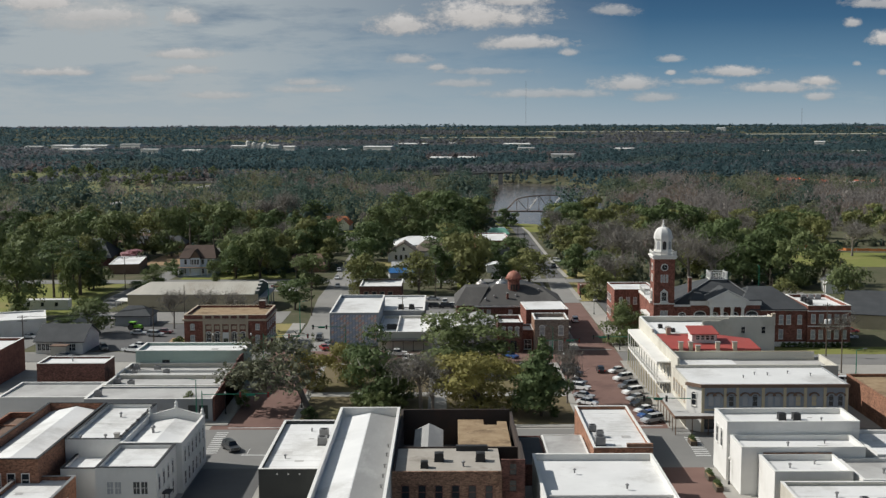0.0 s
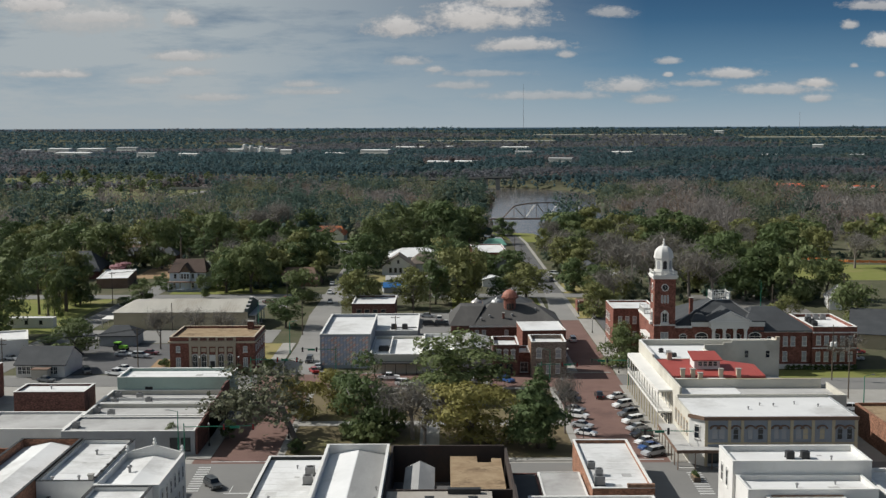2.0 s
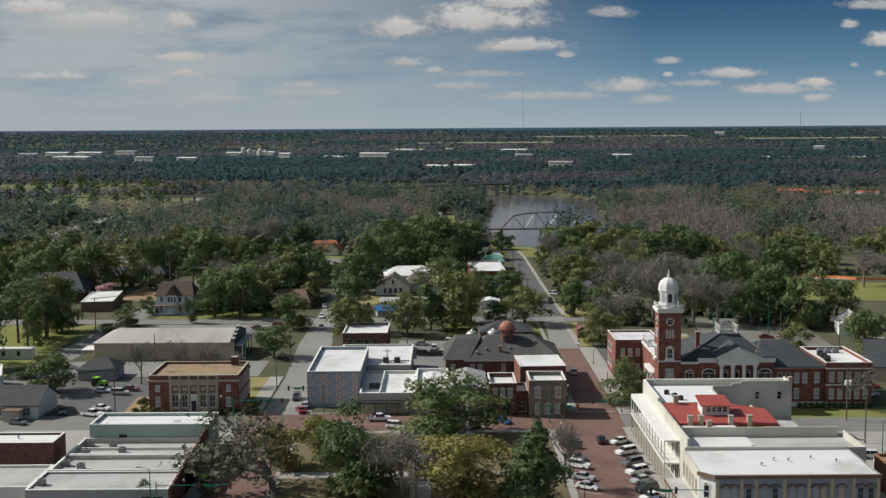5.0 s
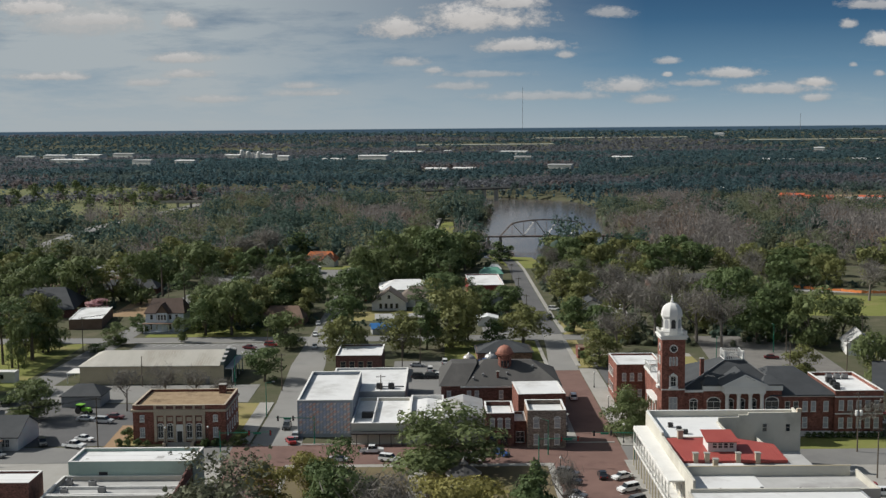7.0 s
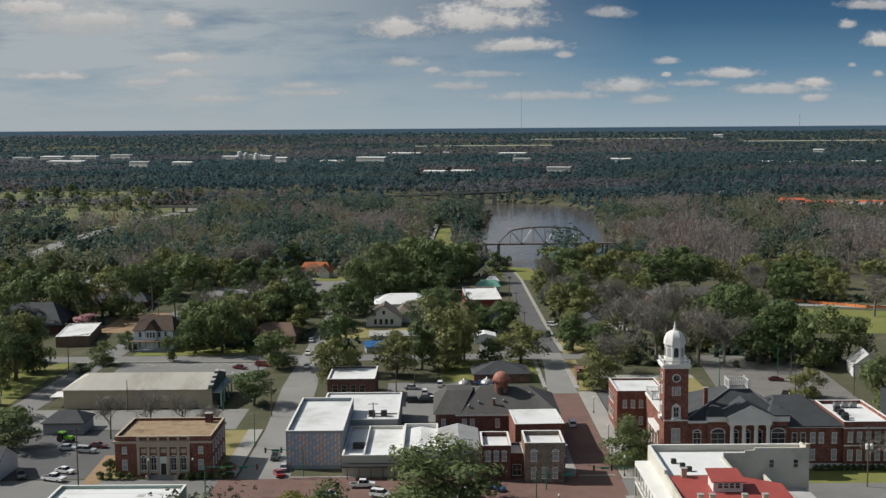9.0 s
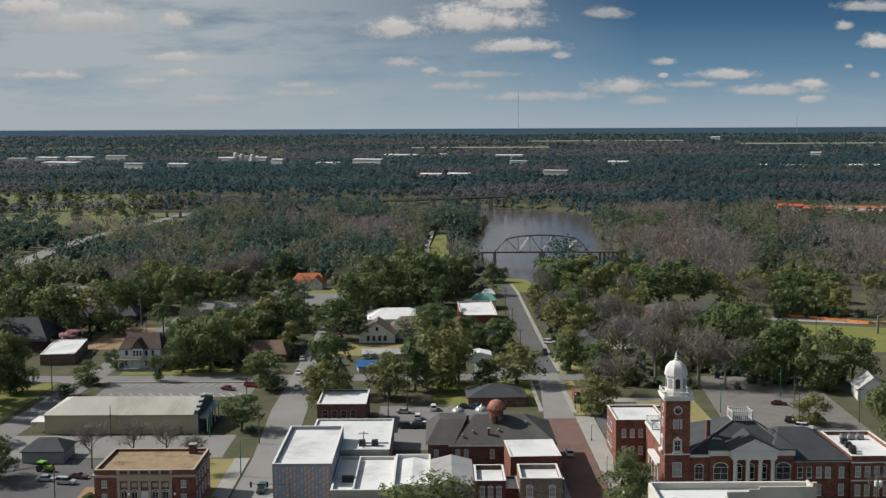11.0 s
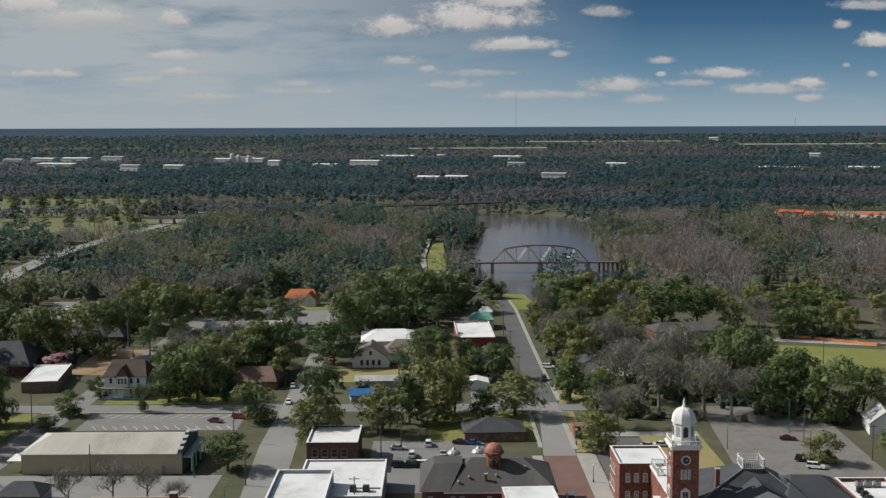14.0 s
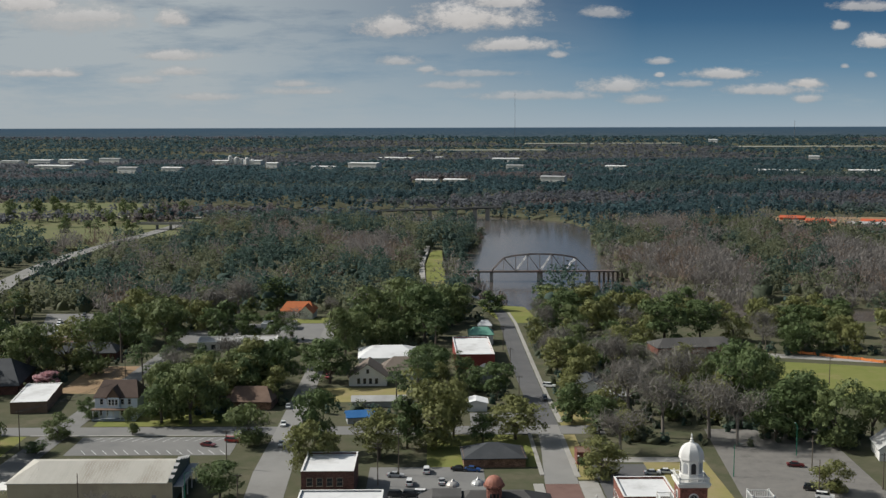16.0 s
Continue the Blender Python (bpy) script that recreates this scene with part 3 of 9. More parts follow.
def limb_tree(bm, rng, base, top, r, spread, levels, nsub):
    """A tapered stem that forks; returns the branch ends."""
    tube(bm, base, top, r, r * 0.62, 7 if r > 0.15 else 4)
    ends = [Vector(top)]
    if levels == 0:
        return ends
    d = Vector(top) - Vector(base)
    for _ in range(nsub):
        s = rng.uniform(0.45, 1.0)
        start = Vector(base) + d * s
        side = Vector(rng.normal(size=3))
        side.z = abs(side.z) * 0.5 + 0.25
        way = (d.normalized() * 0.55 + side.normalized() * spread).normalized()
        ends += limb_tree(bm, rng, start, start + way * d.length * rng.uniform(0.5, 0.8), r * 0.5 * (1.15 - 0.4 * s), spread, levels - 1, nsub)
    return ends


def make_tree(kind, seed, height, width, fine=1.0):
    """A tree as a trunk mesh and a crown mesh, at the origin."""
    rng = np.random.default_rng(seed)
    bm = bmesh.new()
    R = width / 2
    if kind in ("bare", "moss"):
        ends = limb_tree(bm, rng, (0, 0, -0.2), (rng.normal() * 0.3, rng.normal() * 0.3, height * 0.42), 0.30, 1.0, 3, 4)
        sx = R / max(0.1, max(math.hypot(e.x, e.y) for e in ends))
        sz = height / max(e.z for e in ends)
        for v in bm.verts:
            k = min(1.0, max(0.0, v.co.z / (height * 0.3)))
            v.co.x, v.co.y, v.co.z = v.co.x * (1 + (sx - 1) * k), v.co.y * (1 + (sx - 1) * k), v.co.z * sz
        pts = []
        for e in ends:
            for _ in range(26 if kind == "moss" else 13):
                pts.append((e.x * sx + rng.normal() * 0.8, e.y * sx + rng.normal() * 0.8, e.z * sz + rng.normal() * 0.7))
        pts = np.array(pts)
        n = len(pts)
        a = rng.normal(size=(n, 3))
        a[:, 2] = np.abs(a[:, 2]) + 0.3
        a /= np.linalg.norm(a, axis=1)[:, None]
        a *= rng.uniform(0.5, 1.1, (n, 1))
        b = rng.normal(size=(n, 3)) * 0.035
        v = np.stack([pts - a - b, pts + a - b * 0.3, pts + a + b * 0.3, pts - a + b], 1).reshape(-1, 3)
        f = np.arange(4 * n).reshape(n, 4)
        if kind == "moss":
            q = pts[rng.random(n) < 0.75]
            q[:, 2] -= rng.random(len(q)) * 1.2
            v, f = leaf_quads(rng, q, rng.uniform(0.35, 0.8, len(q)), 1.3)
    else:
        lobes = []
        if kind == "pine":
            tube(bm, (0, 0, -0.2), (0.2, 0.1, height * 0.95), 0.28, 0.07, 7)
            for i in range(9):
                z = height * (0.5 + 0.47 * i / 8)
                rr = R * (1.0 - 0.62 * abs(i / 8 - 0.3))
                an = rng.uniform(0, 6.28)
                o = rr * 0.55
                lobes.append((o * math.cos(an), o * math.sin(an), z, rr * 0.62, height * 0.065))
                tube(bm, (0, 0, z - 0.6), (o * math.cos(an), o * math.sin(an), z), 0.07, 0.03, 4)
        elif kind == "cone":
            tube(bm, (0, 0, -0.2), (0, 0, height * 0.8), 0.25, 0.06, 7)
            for i in range(9):
                s = i / 8
                rr = R * (1 - 0.78 * s ** 1.4) * (0.85 + 0.3 * rng.random())
                an = rng.uniform(0, 6.28)
                lobes.append((rr * 0.28 * math.cos(an), rr * 0.28 * math.sin(an), height * (0.2 + 0.72 * s), rr * 0.85, height * 0.12))
        else:
            ends = limb_tree(bm, rng, (0, 0, -0.2), (rng.normal() * 0.2, rng.normal() * 0.2, height * 0.34), 0.34 * width / 10, 1.1, 1, 6)
            for i in range(24):
                an, q = 2.4 * i + rng.uniform(-0.4, 0.4), math.sqrt((i + 0.5) / 24)
                s = rng.uniform(-0.85, 0.95)
                o = R * 0.70 * q * math.sqrt(max(0.15, 1 - s * s * 0.8))
                z = height * (0.45 + 0.45 * s)
                rr = R * rng.uniform(0.22, 0.42)
                lobes.append((o * math.cos(an), o * math.sin(an), z, rr, min(rr * 0.85, height * 0.16)))
        n = int((1150 if kind != "pine" else 800) * fine)
        pts, out = crown_points(rng, n, lobes, 0.45)
        top = np.percentile(pts[:, 2], 99.5)
        pts[:, 2] *= height / top
        wide = np.percentile(np.hypot(pts[:, 0], pts[:, 1]), 94)
        pts[:, :2] *= R / wide
        pts[:, 2] = np.maximum(pts[:, 2], height * (0.06 if kind == "cone" else (0.2 if kind == "pine" else 0.07)) * rng.uniform(0.8, 1.6, n))
        v, f = leaf_quads(rng, pts, rng.uniform(0.55, 1.35, n) * (0.85 if kind == "pine" else (1.6 if kind == "cone" else 1.0)) * width / 10.5 / math.sqrt(fine), 1.0, out, 0.55)
    me_t = bpy.data.meshes.new("trunk")
    bm.to_mesh(me_t)
    bm.free()
    return me_t, v, f


TREES, CROWNS = {}, {}


def tree_kind(key, kind, seed, height, width, leaf, bark="bark", fine=1.0):
    me, v, f = make_tree(kind, seed, height, width, fine)
    me.materials.append(M[bark])
    TREES[key] = (me, quad_mesh("crown", v, f, M[leaf]), height, width)
    CROWNS[key] = (v, leaf)


for i in range(3):
    tree_kind(f"oak{i}", "round", 10 + i, 12, 12, "oak_leaf", fine=1.8)
    tree_kind(f"dark{i}", "round", 20 + i, 11, 10, "dark_leaf", fine=1.8)
    tree_kind(f"olive{i}", "round", 30 + i, 12, 10, "olive_leaf", fine=1.8)
    tree_kind(f"pine{i}", "pine", 40 + i, 17, 8, "pine_leaf", fine=1.8)
    tree_kind(f"bare{i}", "bare", 50 + i, 12, 11, "bare_twig", "pale_bark")
tree_kind("cone0", "cone", 60, 12, 7.5, "dark_leaf", fine=3.0)
tree_kind("moss0", "moss", 63, 12, 20, "moss_leaf", "pale_bark")
for key, leaf in (("oak5", "oak_leaf"), ("dark5", "dark_leaf"), ("olive5", "gold_leaf"), ("olive6", "gold_leaf")):
    tree_kind(key, "round", 70 + len(key) + ord(key[0]), 12, 13, leaf, fine=4.0)
for key, leaf in (("oak", "oak_leaf"), ("dark", "dark_leaf"), ("olive", "olive_leaf")):
    for i in (7, 8):
        tree_kind(f"{key}{i}", "round", 80 + i + ord(key[0]), 12, 11, leaf, fine=0.65)
tree_kind("pink0", "round", 61, 5, 6, "pink_blossom")
tree_kind("bush0", "round", 91, 5, 6, "dark_leaf", fine=0.3)
tree_kind("bush1", "round", 92, 5, 6, "oak_leaf", fine=0.3)
TREE_LABELS = {
    "oak": "spreading evergreen live oak with dull green leaves", "dark": "dense dark green broadleaf evergreen tree",
    "olive": "tree with thin yellow-olive spring foliage", "pine": "tall pine with a high dark green crown",
    "bare": "leafless grey-brown deciduous tree with fine twigs", "cone": "dense dark green conical magnolia tree",
    "moss": "old oak with grey moss on spreading bare limbs", "pink": "small tree covered in pink blossom"}


def tree(key, x, y, height, width, z=None, group="trees in the town", turn=None):
    me, crown, h, w = TREES[key]
    z = float(ground_height(x, y)) if z is None else z
    rng = random.Random(int(x * 37 + y * 91))
    ob = thing("tree", Matrix.LocRotScale((x, y, z), Euler((0, 0, rng.uniform(0, 6.28) if turn is None else turn)), (width / w, width / w, height / h)), TREE_LABELS[key[:-1]], "tree", group)
    for nm, m in (("trunk", me), ("crown", crown)):
        c = new(nm, m)
        c.parent = ob
    return ob


# ---- woods ----
def woods(name, label, spots, heights, widths, mat, per, size, seed, low=0.25, loose=0.55, lobes=5, flat=1.0, core=0.72, up=0.0):
    """Many far trees, too many to count, as one object of leaf clumps: each crown has several lobes."""
    rng = np.random.default_rng(seed)
    spots = np.asarray(spots)
    n = len(spots)
    z0 = ground_height(spots[:, 0], spots[:, 1])
    # lobes of every crown, in units of its half width and its height above the lowest leaf
    an = rng.uniform(0, 6.28, (n, lobes)) + np.arange(lobes) * 2.4
    far = np.sqrt((np.arange(lobes) + 0.3) / lobes) * rng.uniform(0.5, 0.75, (n, lobes))
    lz = rng.uniform(0.15, 0.55, (n, lobes)) + 0.25 * (1 - far)
    lr = rng.uniform(0.32, 0.55, (n, lobes))
    k = np.repeat(np.arange(n), per)
    j = rng.integers(0, lobes, n * per)
    d = rng.normal(size=(n * per, 3))
    d /= np.linalg.norm(d, axis=1)[:, None]
    d[:, 2] = np.where(rng.random(n * per) < 0.85, np.abs(d[:, 2]), d[:, 2])
    r = rng.uniform(0.75, 1.08, n * per) * lr[k, j]
    w, h = widths[k] / 2, heights[k] * (1 - low)
    c = np.empty((n * per, 3))
    c[:, 0] = spots[k, 0] + (np.cos(an[k, j]) * far[k, j] + d[:, 0] * r) * w
    c[:, 1] = spots[k, 1] + (np.sin(an[k, j]) * far[k, j] + d[:, 1] * r) * w
    c[:, 2] = z0[k] + heights[k] * low + h * np.clip(lz[k, j] + d[:, 2] * r * flat, 0.0, 1.1)
    v, f = leaf_quads(rng, c, rng.uniform(0.5, 1.25, n * per) * size, 1.0, d + np.array([0, 0, up]), loose)
    if core:
        cv, cf = core_crowns(rng, spots, z0, heights * core, widths * core, low / core)
        ob = new(name, mixed_mesh(name, np.concatenate([v, cv]), f, cf + len(v), mat))
    else:
        ob = new(name, quad_mesh(name, v, f, mat))
    return tagged(ob, label, "woods", kind="stuff")


def bare_stand(name, label, spots, heights, widths, mat, per, seed, thick=1.0):
    """Leafless far trees: limbs that fan out from the stem and a haze of short twigs over them, joined."""
    rng = np.random.default_rng(seed)
    spots = np.asarray(spots)
    n = len(spots)
    z0 = ground_height(spots[:, 0], spots[:, 1])
    k = np.repeat(np.arange(n), per)
    m = n * per
    an, q = rng.uniform(0, 6.28, m), np.sqrt(rng.random(m))
    w, h = widths[k] / 2, heights[k]
    up = np.sqrt(1 - 0.75 * q ** 2) * rng.uniform(0.7, 1.03, m)
    tip = np.stack([spots[k, 0] + np.cos(an) * q * w, spots[k, 1] + np.sin(an) * q * w, z0[k] + h * up], 1)
    limb = rng.random(m) < 0.3
    foot = np.stack([spots[k, 0] + np.cos(an) * q * w * 0.15, spots[k, 1] + np.sin(an) * q * w * 0.15, z0[k] + h * 0.25 * rng.uniform(0.6, 1.4, m)], 1)
    near = tip + rng.normal(size=(m, 3)) * np.array([1.0, 1.0, 0.7]) - np.stack([np.cos(an) * q * 0.9, np.sin(an) * q * 0.9, np.full(m, 1.1)], 1)
    foot = np.where(limb[:, None], foot, near)
    side = rng.normal(size=(m, 3))
    side[:, 2] *= 0.3
    side /= np.linalg.norm(side, axis=1)[:, None]
    side *= (np.where(limb, rng.uniform(0.07, 0.16, m), rng.uniform(0.12, 0.34, m)) * thick)[:, None]
    v = np.stack([foot - side, foot + side, tip + side * 0.7, tip - side * 0.7], 1).reshape(-1, 3)
    ob = new(name, quad_mesh(name, v, np.arange(4 * m).reshape(m, 4), mat))
    return tagged(ob, label, "woods", kind="stuff")


def core_crowns(rng, spots, z0, heights, widths, low, seg=6):
    """The dense inside of far crowns: small uneven domes as triangles."""
    n = len(spots)
    prof = np.array([(0.72, 0.02), (0.80, 0.50)])
    rings = len(prof)
    a = rng.uniform(0, 6.28, (n, 1, 1)) + (np.arange(seg) * 6.283 / seg)[None, None, :] + rng.normal(size=(n, rings, seg)) * 0.2
    r = prof[None, :, :1] * np.exp(rng.normal(size=(n, rings, seg)) * 0.28) * widths[:, None, None] / 2
    z = (low + (1 - low) * (prof[None, :, 1:] + rng.normal(size=(n, rings, seg)) * 0.12)) * heights[:, None, None]
    ring = np.stack([spots[:, 0, None, None] + r * np.cos(a), spots[:, 1, None, None] + r * np.sin(a), z0[:, None, None] + z], -1).reshape(n, rings * seg, 3)
    top = np.stack([spots[:, 0] + rng.normal(size=n) * 0.12 * widths, spots[:, 1] + rng.normal(size=n) * 0.12 * widths, z0 + heights * 0.86], 1)[:, None]
    v = np.concatenate([ring, top], 1).reshape(-1, 3)
    f = []
    for i in range(seg):
        j = (i + 1) % seg
        f += [(i, j, seg + j), (i, seg + j, seg + i), (seg + i, seg + j, 2 * seg)]
    f = (np.arange(n)[:, None, None] * (rings * seg + 1) + np.array(f)[None]).reshape(-1, 3)
    return v, f


def mixed_mesh(name, v, quads, tris, mat):
    me = bpy.data.meshes.new(name)
    me.vertices.add(len(v))
    me.vertices.foreach_set("co", np.asarray(v, np.float32).ravel())
    nq, nt = len(quads), len(tris)
    me.loops.add(4 * nq + 3 * nt)
    me.loops.foreach_set("vertex_index", np.concatenate([np.asarray(quads, np.int32).ravel(), np.asarray(tris, np.int32).ravel()]))
    me.polygons.add(nq + nt)
    me.polygons.foreach_set("loop_start", np.concatenate([np.arange(0, 4 * nq, 4), 4 * nq + np.arange(0, 3 * nt, 3)]).astype(np.int32))
    me.update(calc_edges=True)
    me.materials.append(mat)
    return me


def in_view(x, y, margin=0.05):
    return np.abs(x - 4) < (y * (0.39 + margin) + 25)


# clearings: roads, fields, lots and water where no wood grows (x0, x1, y0, y1)
CLEAR = [(-600, -340, 1395, 1570), (-470, -235, 1120, 1340), (-308, -262, 790, 1110), (-290, -232, 735, 800), (185, 420, 660, 735), (25, 62, 655, 800), (60, 142, 722, 800), (-5, 15, 780, 1060), (-86, -40, 640, 690), (-200, -165, 640, 680), (370, 540, 1230, 1420), (25, 60, 640, 720), (1100, 2000, 4180, 4360), (-100, 400, 4050, 4200), (760, 1020, 2500, 2660), (-900, -500, 3920, 4040), (350, 950, 4400, 4550), (-1500, -1000, 4120, 4240)]
CLEAR += [(x - 8, x + w + 8, y - 90, y + 40) for x, y, w in ((-1271, 3487, 350), (-989, 3516, 82), (-728, 2759, 58), (-1026, 3064, 126), (-658, 2889, 62), (-639, 3436, 110), (-532, 3329, 64), (-429, 3060, 37), (-220, 3085, 91), (-171, 3666, 126), (-300, 2936, 70), (175, 3524, 92), (182, 2939, 49), (-31, 2267, 103), (206, 2276, 53), (424, 2921, 55), (1068, 4581, 39), (1147, 3608, 34), (732, 2726, 114), (937, 2680, 75))]


SHEDS = [(-1271, 3487, 350), (-728, 2759, 58), (-1026, 3064, 126), (-658, 2889, 62), (-639, 3436, 180), (-429, 3060, 37), (-220, 3085, 91), (-31, 2267, 103), (206, 2276, 53), (1147, 3608, 34)]


def low_before_sheds(x, y):
    """Younger, lower woods stand before the far works."""
    k = np.ones(np.shape(x))
    for sx, sy, w in SHEDS:
        k = np.where((x > sx * y / sy - 10) & (x < (sx + w) * y / sy + 10) & (y < sy) & (y > sy - 420), 0.5, k)
    return k


def scatter(y0, y1, step, seed, keep):
    rng = np.random.default_rng(seed)
    out = []
    for y in np.arange(y0, y1, step):
        half = y * 0.45 + 40
        xs = np.arange(-half, half, step)
        p = np.stack([xs + rng.uniform(-0.5, 0.5, len(xs)) * step, y + rng.uniform(-0.5, 0.5, len(xs)) * step], 1)
        out.append(p)
    p = np.concatenate(out)
    ok = in_view(p[:, 0], p[:, 1]) & keep(p[:, 0], p[:, 1])
    for x0, x1, ya, yb in CLEAR:
        ok &= ~((p[:, 0] > x0) & (p[:, 0] < x1) & (p[:, 1] > ya) & (p[:, 1] < yb))
    ok &= ~((p[:, 0] > -60) & (p[:, 0] < 86) & (p[:, 1] > 1290) & (p[:, 1] < 1475))
    ok &= river_distance(p[:, 0], p[:, 1]) > np.where((p[:, 0] > 110) & (p[:, 1] < 850), 56, 55)
    return p[ok]


def patch(x, y, scale, seed):
    """A smooth field of -1 to 1 that sorts the woods into stands."""
    rng = np.random.default_rng(seed)
    s = np.zeros(np.shape(x))
    for i in range(7):
        a, ph, k = rng.uniform(0, 6.28), rng.uniform(0, 6.28), rng.uniform(0.6, 2.0) / scale
        s = s + np.sin((x * math.cos(a) + y * math.sin(a)) * k * 6.28 + ph)
    return s / 3.0


def build_woods():
    near = scatter(655, 1300, 11.0, 5, lambda x, y: np.full(np.shape(x), True))
    rng = np.random.default_rng(8)
    x, y, n = near[:, 0], near[:, 1], len(near)
    right = x > 120
    q = patch(x, y * 0.7, 200, 3) + 0.35 * patch(x, y, 60, 31) + rng.normal(size=n) * 0.3
    g = patch(x, y * 0.7, 150, 44) + rng.normal(size=n) * 0.4
    bare = q > np.where(right, -0.12, 0.48)
    pine = ~bare & (g > np.where(right, 0.55, 0.15))
    olive = ~bare & ~pine & (g < np.where(right, -0.1, -0.3))
    oak = ~bare & ~pine & ~olive
    dark = oak & (rng.random(n) < 0.4)
    oak &= ~dark
    grow = np.clip(np.exp(rng.normal(size=n) * 0.36), 0.55, 1.8)
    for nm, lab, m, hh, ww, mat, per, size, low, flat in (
            ("pine_woods", "tall dark green pine woods", pine, 16, 8.5, "hazed_wood_pine", 76, 1.6, 0.35, 0.7),
            ("oak_woods", "evergreen oak woods", oak, 12, 14, "hazed_wood_oak", 104, 1.75, 0.12, 1.0),
            ("dark_woods", "dense dark green evergreen woods", dark, 12, 13, "hazed_wood_dark", 104, 1.75, 0.12, 1.0),
            ("olive_woods", "woods in thin yellow-green spring leaf", olive, 12.5, 11.5, "hazed_wood_olive", 84, 1.55, 0.15, 1.0)):
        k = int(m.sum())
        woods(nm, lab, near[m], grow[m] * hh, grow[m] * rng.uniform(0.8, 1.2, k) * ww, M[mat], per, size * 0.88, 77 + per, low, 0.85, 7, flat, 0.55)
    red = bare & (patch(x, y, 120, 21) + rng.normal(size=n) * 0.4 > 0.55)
    for nm, lab, m, mat in (("bare_woods", "leafless grey-brown winter woods along the river", bare & ~red, "hazed_wood_bare"), ("budding_woods", "leafless woods with reddish buds along the river", red, "red_twig")):
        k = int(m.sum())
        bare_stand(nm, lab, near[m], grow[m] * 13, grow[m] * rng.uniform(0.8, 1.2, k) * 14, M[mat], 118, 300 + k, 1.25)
    mid = scatter(1300, 2500, 14.5, 15, lambda x, y: patch(x * 0.6, y, 260, 61) > -1.5)
    x, y, n = mid[:, 0], mid[:, 1], len(mid)
    q = patch(x * 0.5, y, 760, 6) + 0.3 * patch(x * 0.6, y, 200, 26) + rng.normal(size=n) * 0.10
    bare = q > 0.25
    red = bare & (patch(x, y, 300, 9) > 0.45)
    bare &= ~red
    pine = ~bare & ~red & (patch(x * 0.6, y, 420, 19) + rng.normal(size=n) * 0.12 > -0.2)
    oak = ~bare & ~red & ~pine
    grow = np.clip(np.exp(rng.normal(size=n) * 0.16 + 0.2 * patch(x * 0.5, y, 180, 72)), 0.5, 1.6) * low_before_sheds(x, y)
    for nm, lab, m, hh, ww, mat in (("far_bare_woods", "far leafless grey woods", bare, 12, 14, "hazed_far_twig"), ("far_budding_woods", "far woods with reddish buds", red, 12, 14, "hazed_far_bud"),
                                    ("far_pine_woods", "far dark green pine woods", pine, 16, 12, "hazed_far_pine"), ("far_oak_woods", "far evergreen oak woods", oak, 12, 15, "hazed_far_oak")):
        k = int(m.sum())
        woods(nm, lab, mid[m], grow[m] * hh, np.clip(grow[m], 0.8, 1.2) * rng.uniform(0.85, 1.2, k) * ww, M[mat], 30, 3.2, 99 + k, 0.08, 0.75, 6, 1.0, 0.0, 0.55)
    far = scatter(2500, 4940, 27.0, 25, lambda x, y: patch(x * 0.5, y, 420, 12) > -1.6)
    x, y, n = far[:, 0], far[:, 1], len(far)
    q = patch(x * 0.4, y, 1100, 16) + 0.35 * patch(x * 0.3, y, 300, 17) + rng.normal(size=n) * 0.06
    pine = q < 0.35
    grow = np.clip(np.exp(rng.normal(size=n) * 0.12 + 0.2 * patch(x * 0.35, y, 240, 82)), 0.6, 1.5) * low_before_sheds(x, y)
    for nm, lab, m, mat in (("distant_bare_woods", "distant leafless woods near the skyline", ~pine, "hazed_far_twig"), ("distant_pine_woods", "distant dark pine woods near the skyline", pine, "hazed_far_pine")):
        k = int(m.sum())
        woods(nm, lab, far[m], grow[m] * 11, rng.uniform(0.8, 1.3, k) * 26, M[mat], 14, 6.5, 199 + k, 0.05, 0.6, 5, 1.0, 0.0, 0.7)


build_woods()

# ---- buildings ----
CACHE = {}


def shared(key, make, mat):
    """A mesh made once for a key and shared by all alike pieces."""
    k = (key, mat)
    if k not in CACHE:
        bm = bmesh.new()
        make(bm)
        bm.normal_update()
        me = bpy.data.meshes.new(key[0])
        bm.to_mesh(me)
        bm.free()
        me.materials.append(M[mat])
        CACHE[k] = me
    return CACHE[k]


def place(name, me, parent, m):
    ob = new(name, me)
    ob.parent = parent
    ob.matrix_basis = m
    return ob


FACE = {"front": 0, "right": 90, "back": 180, "left": -90}


def on_wall(face, w, d, u, z):
    """Pose on a wall of a w by d block: u along it, as seen from outside, from its left end."""
    if face == "front":
        return pose(u, 0, z)
    if face == "right":
        return pose(w, u, z, 0, 0, 90)
    if face == "back":
        return pose(w - u, d, z, 0, 0, 180)
    return pose(0, d - u, z, 0, 0, -90)


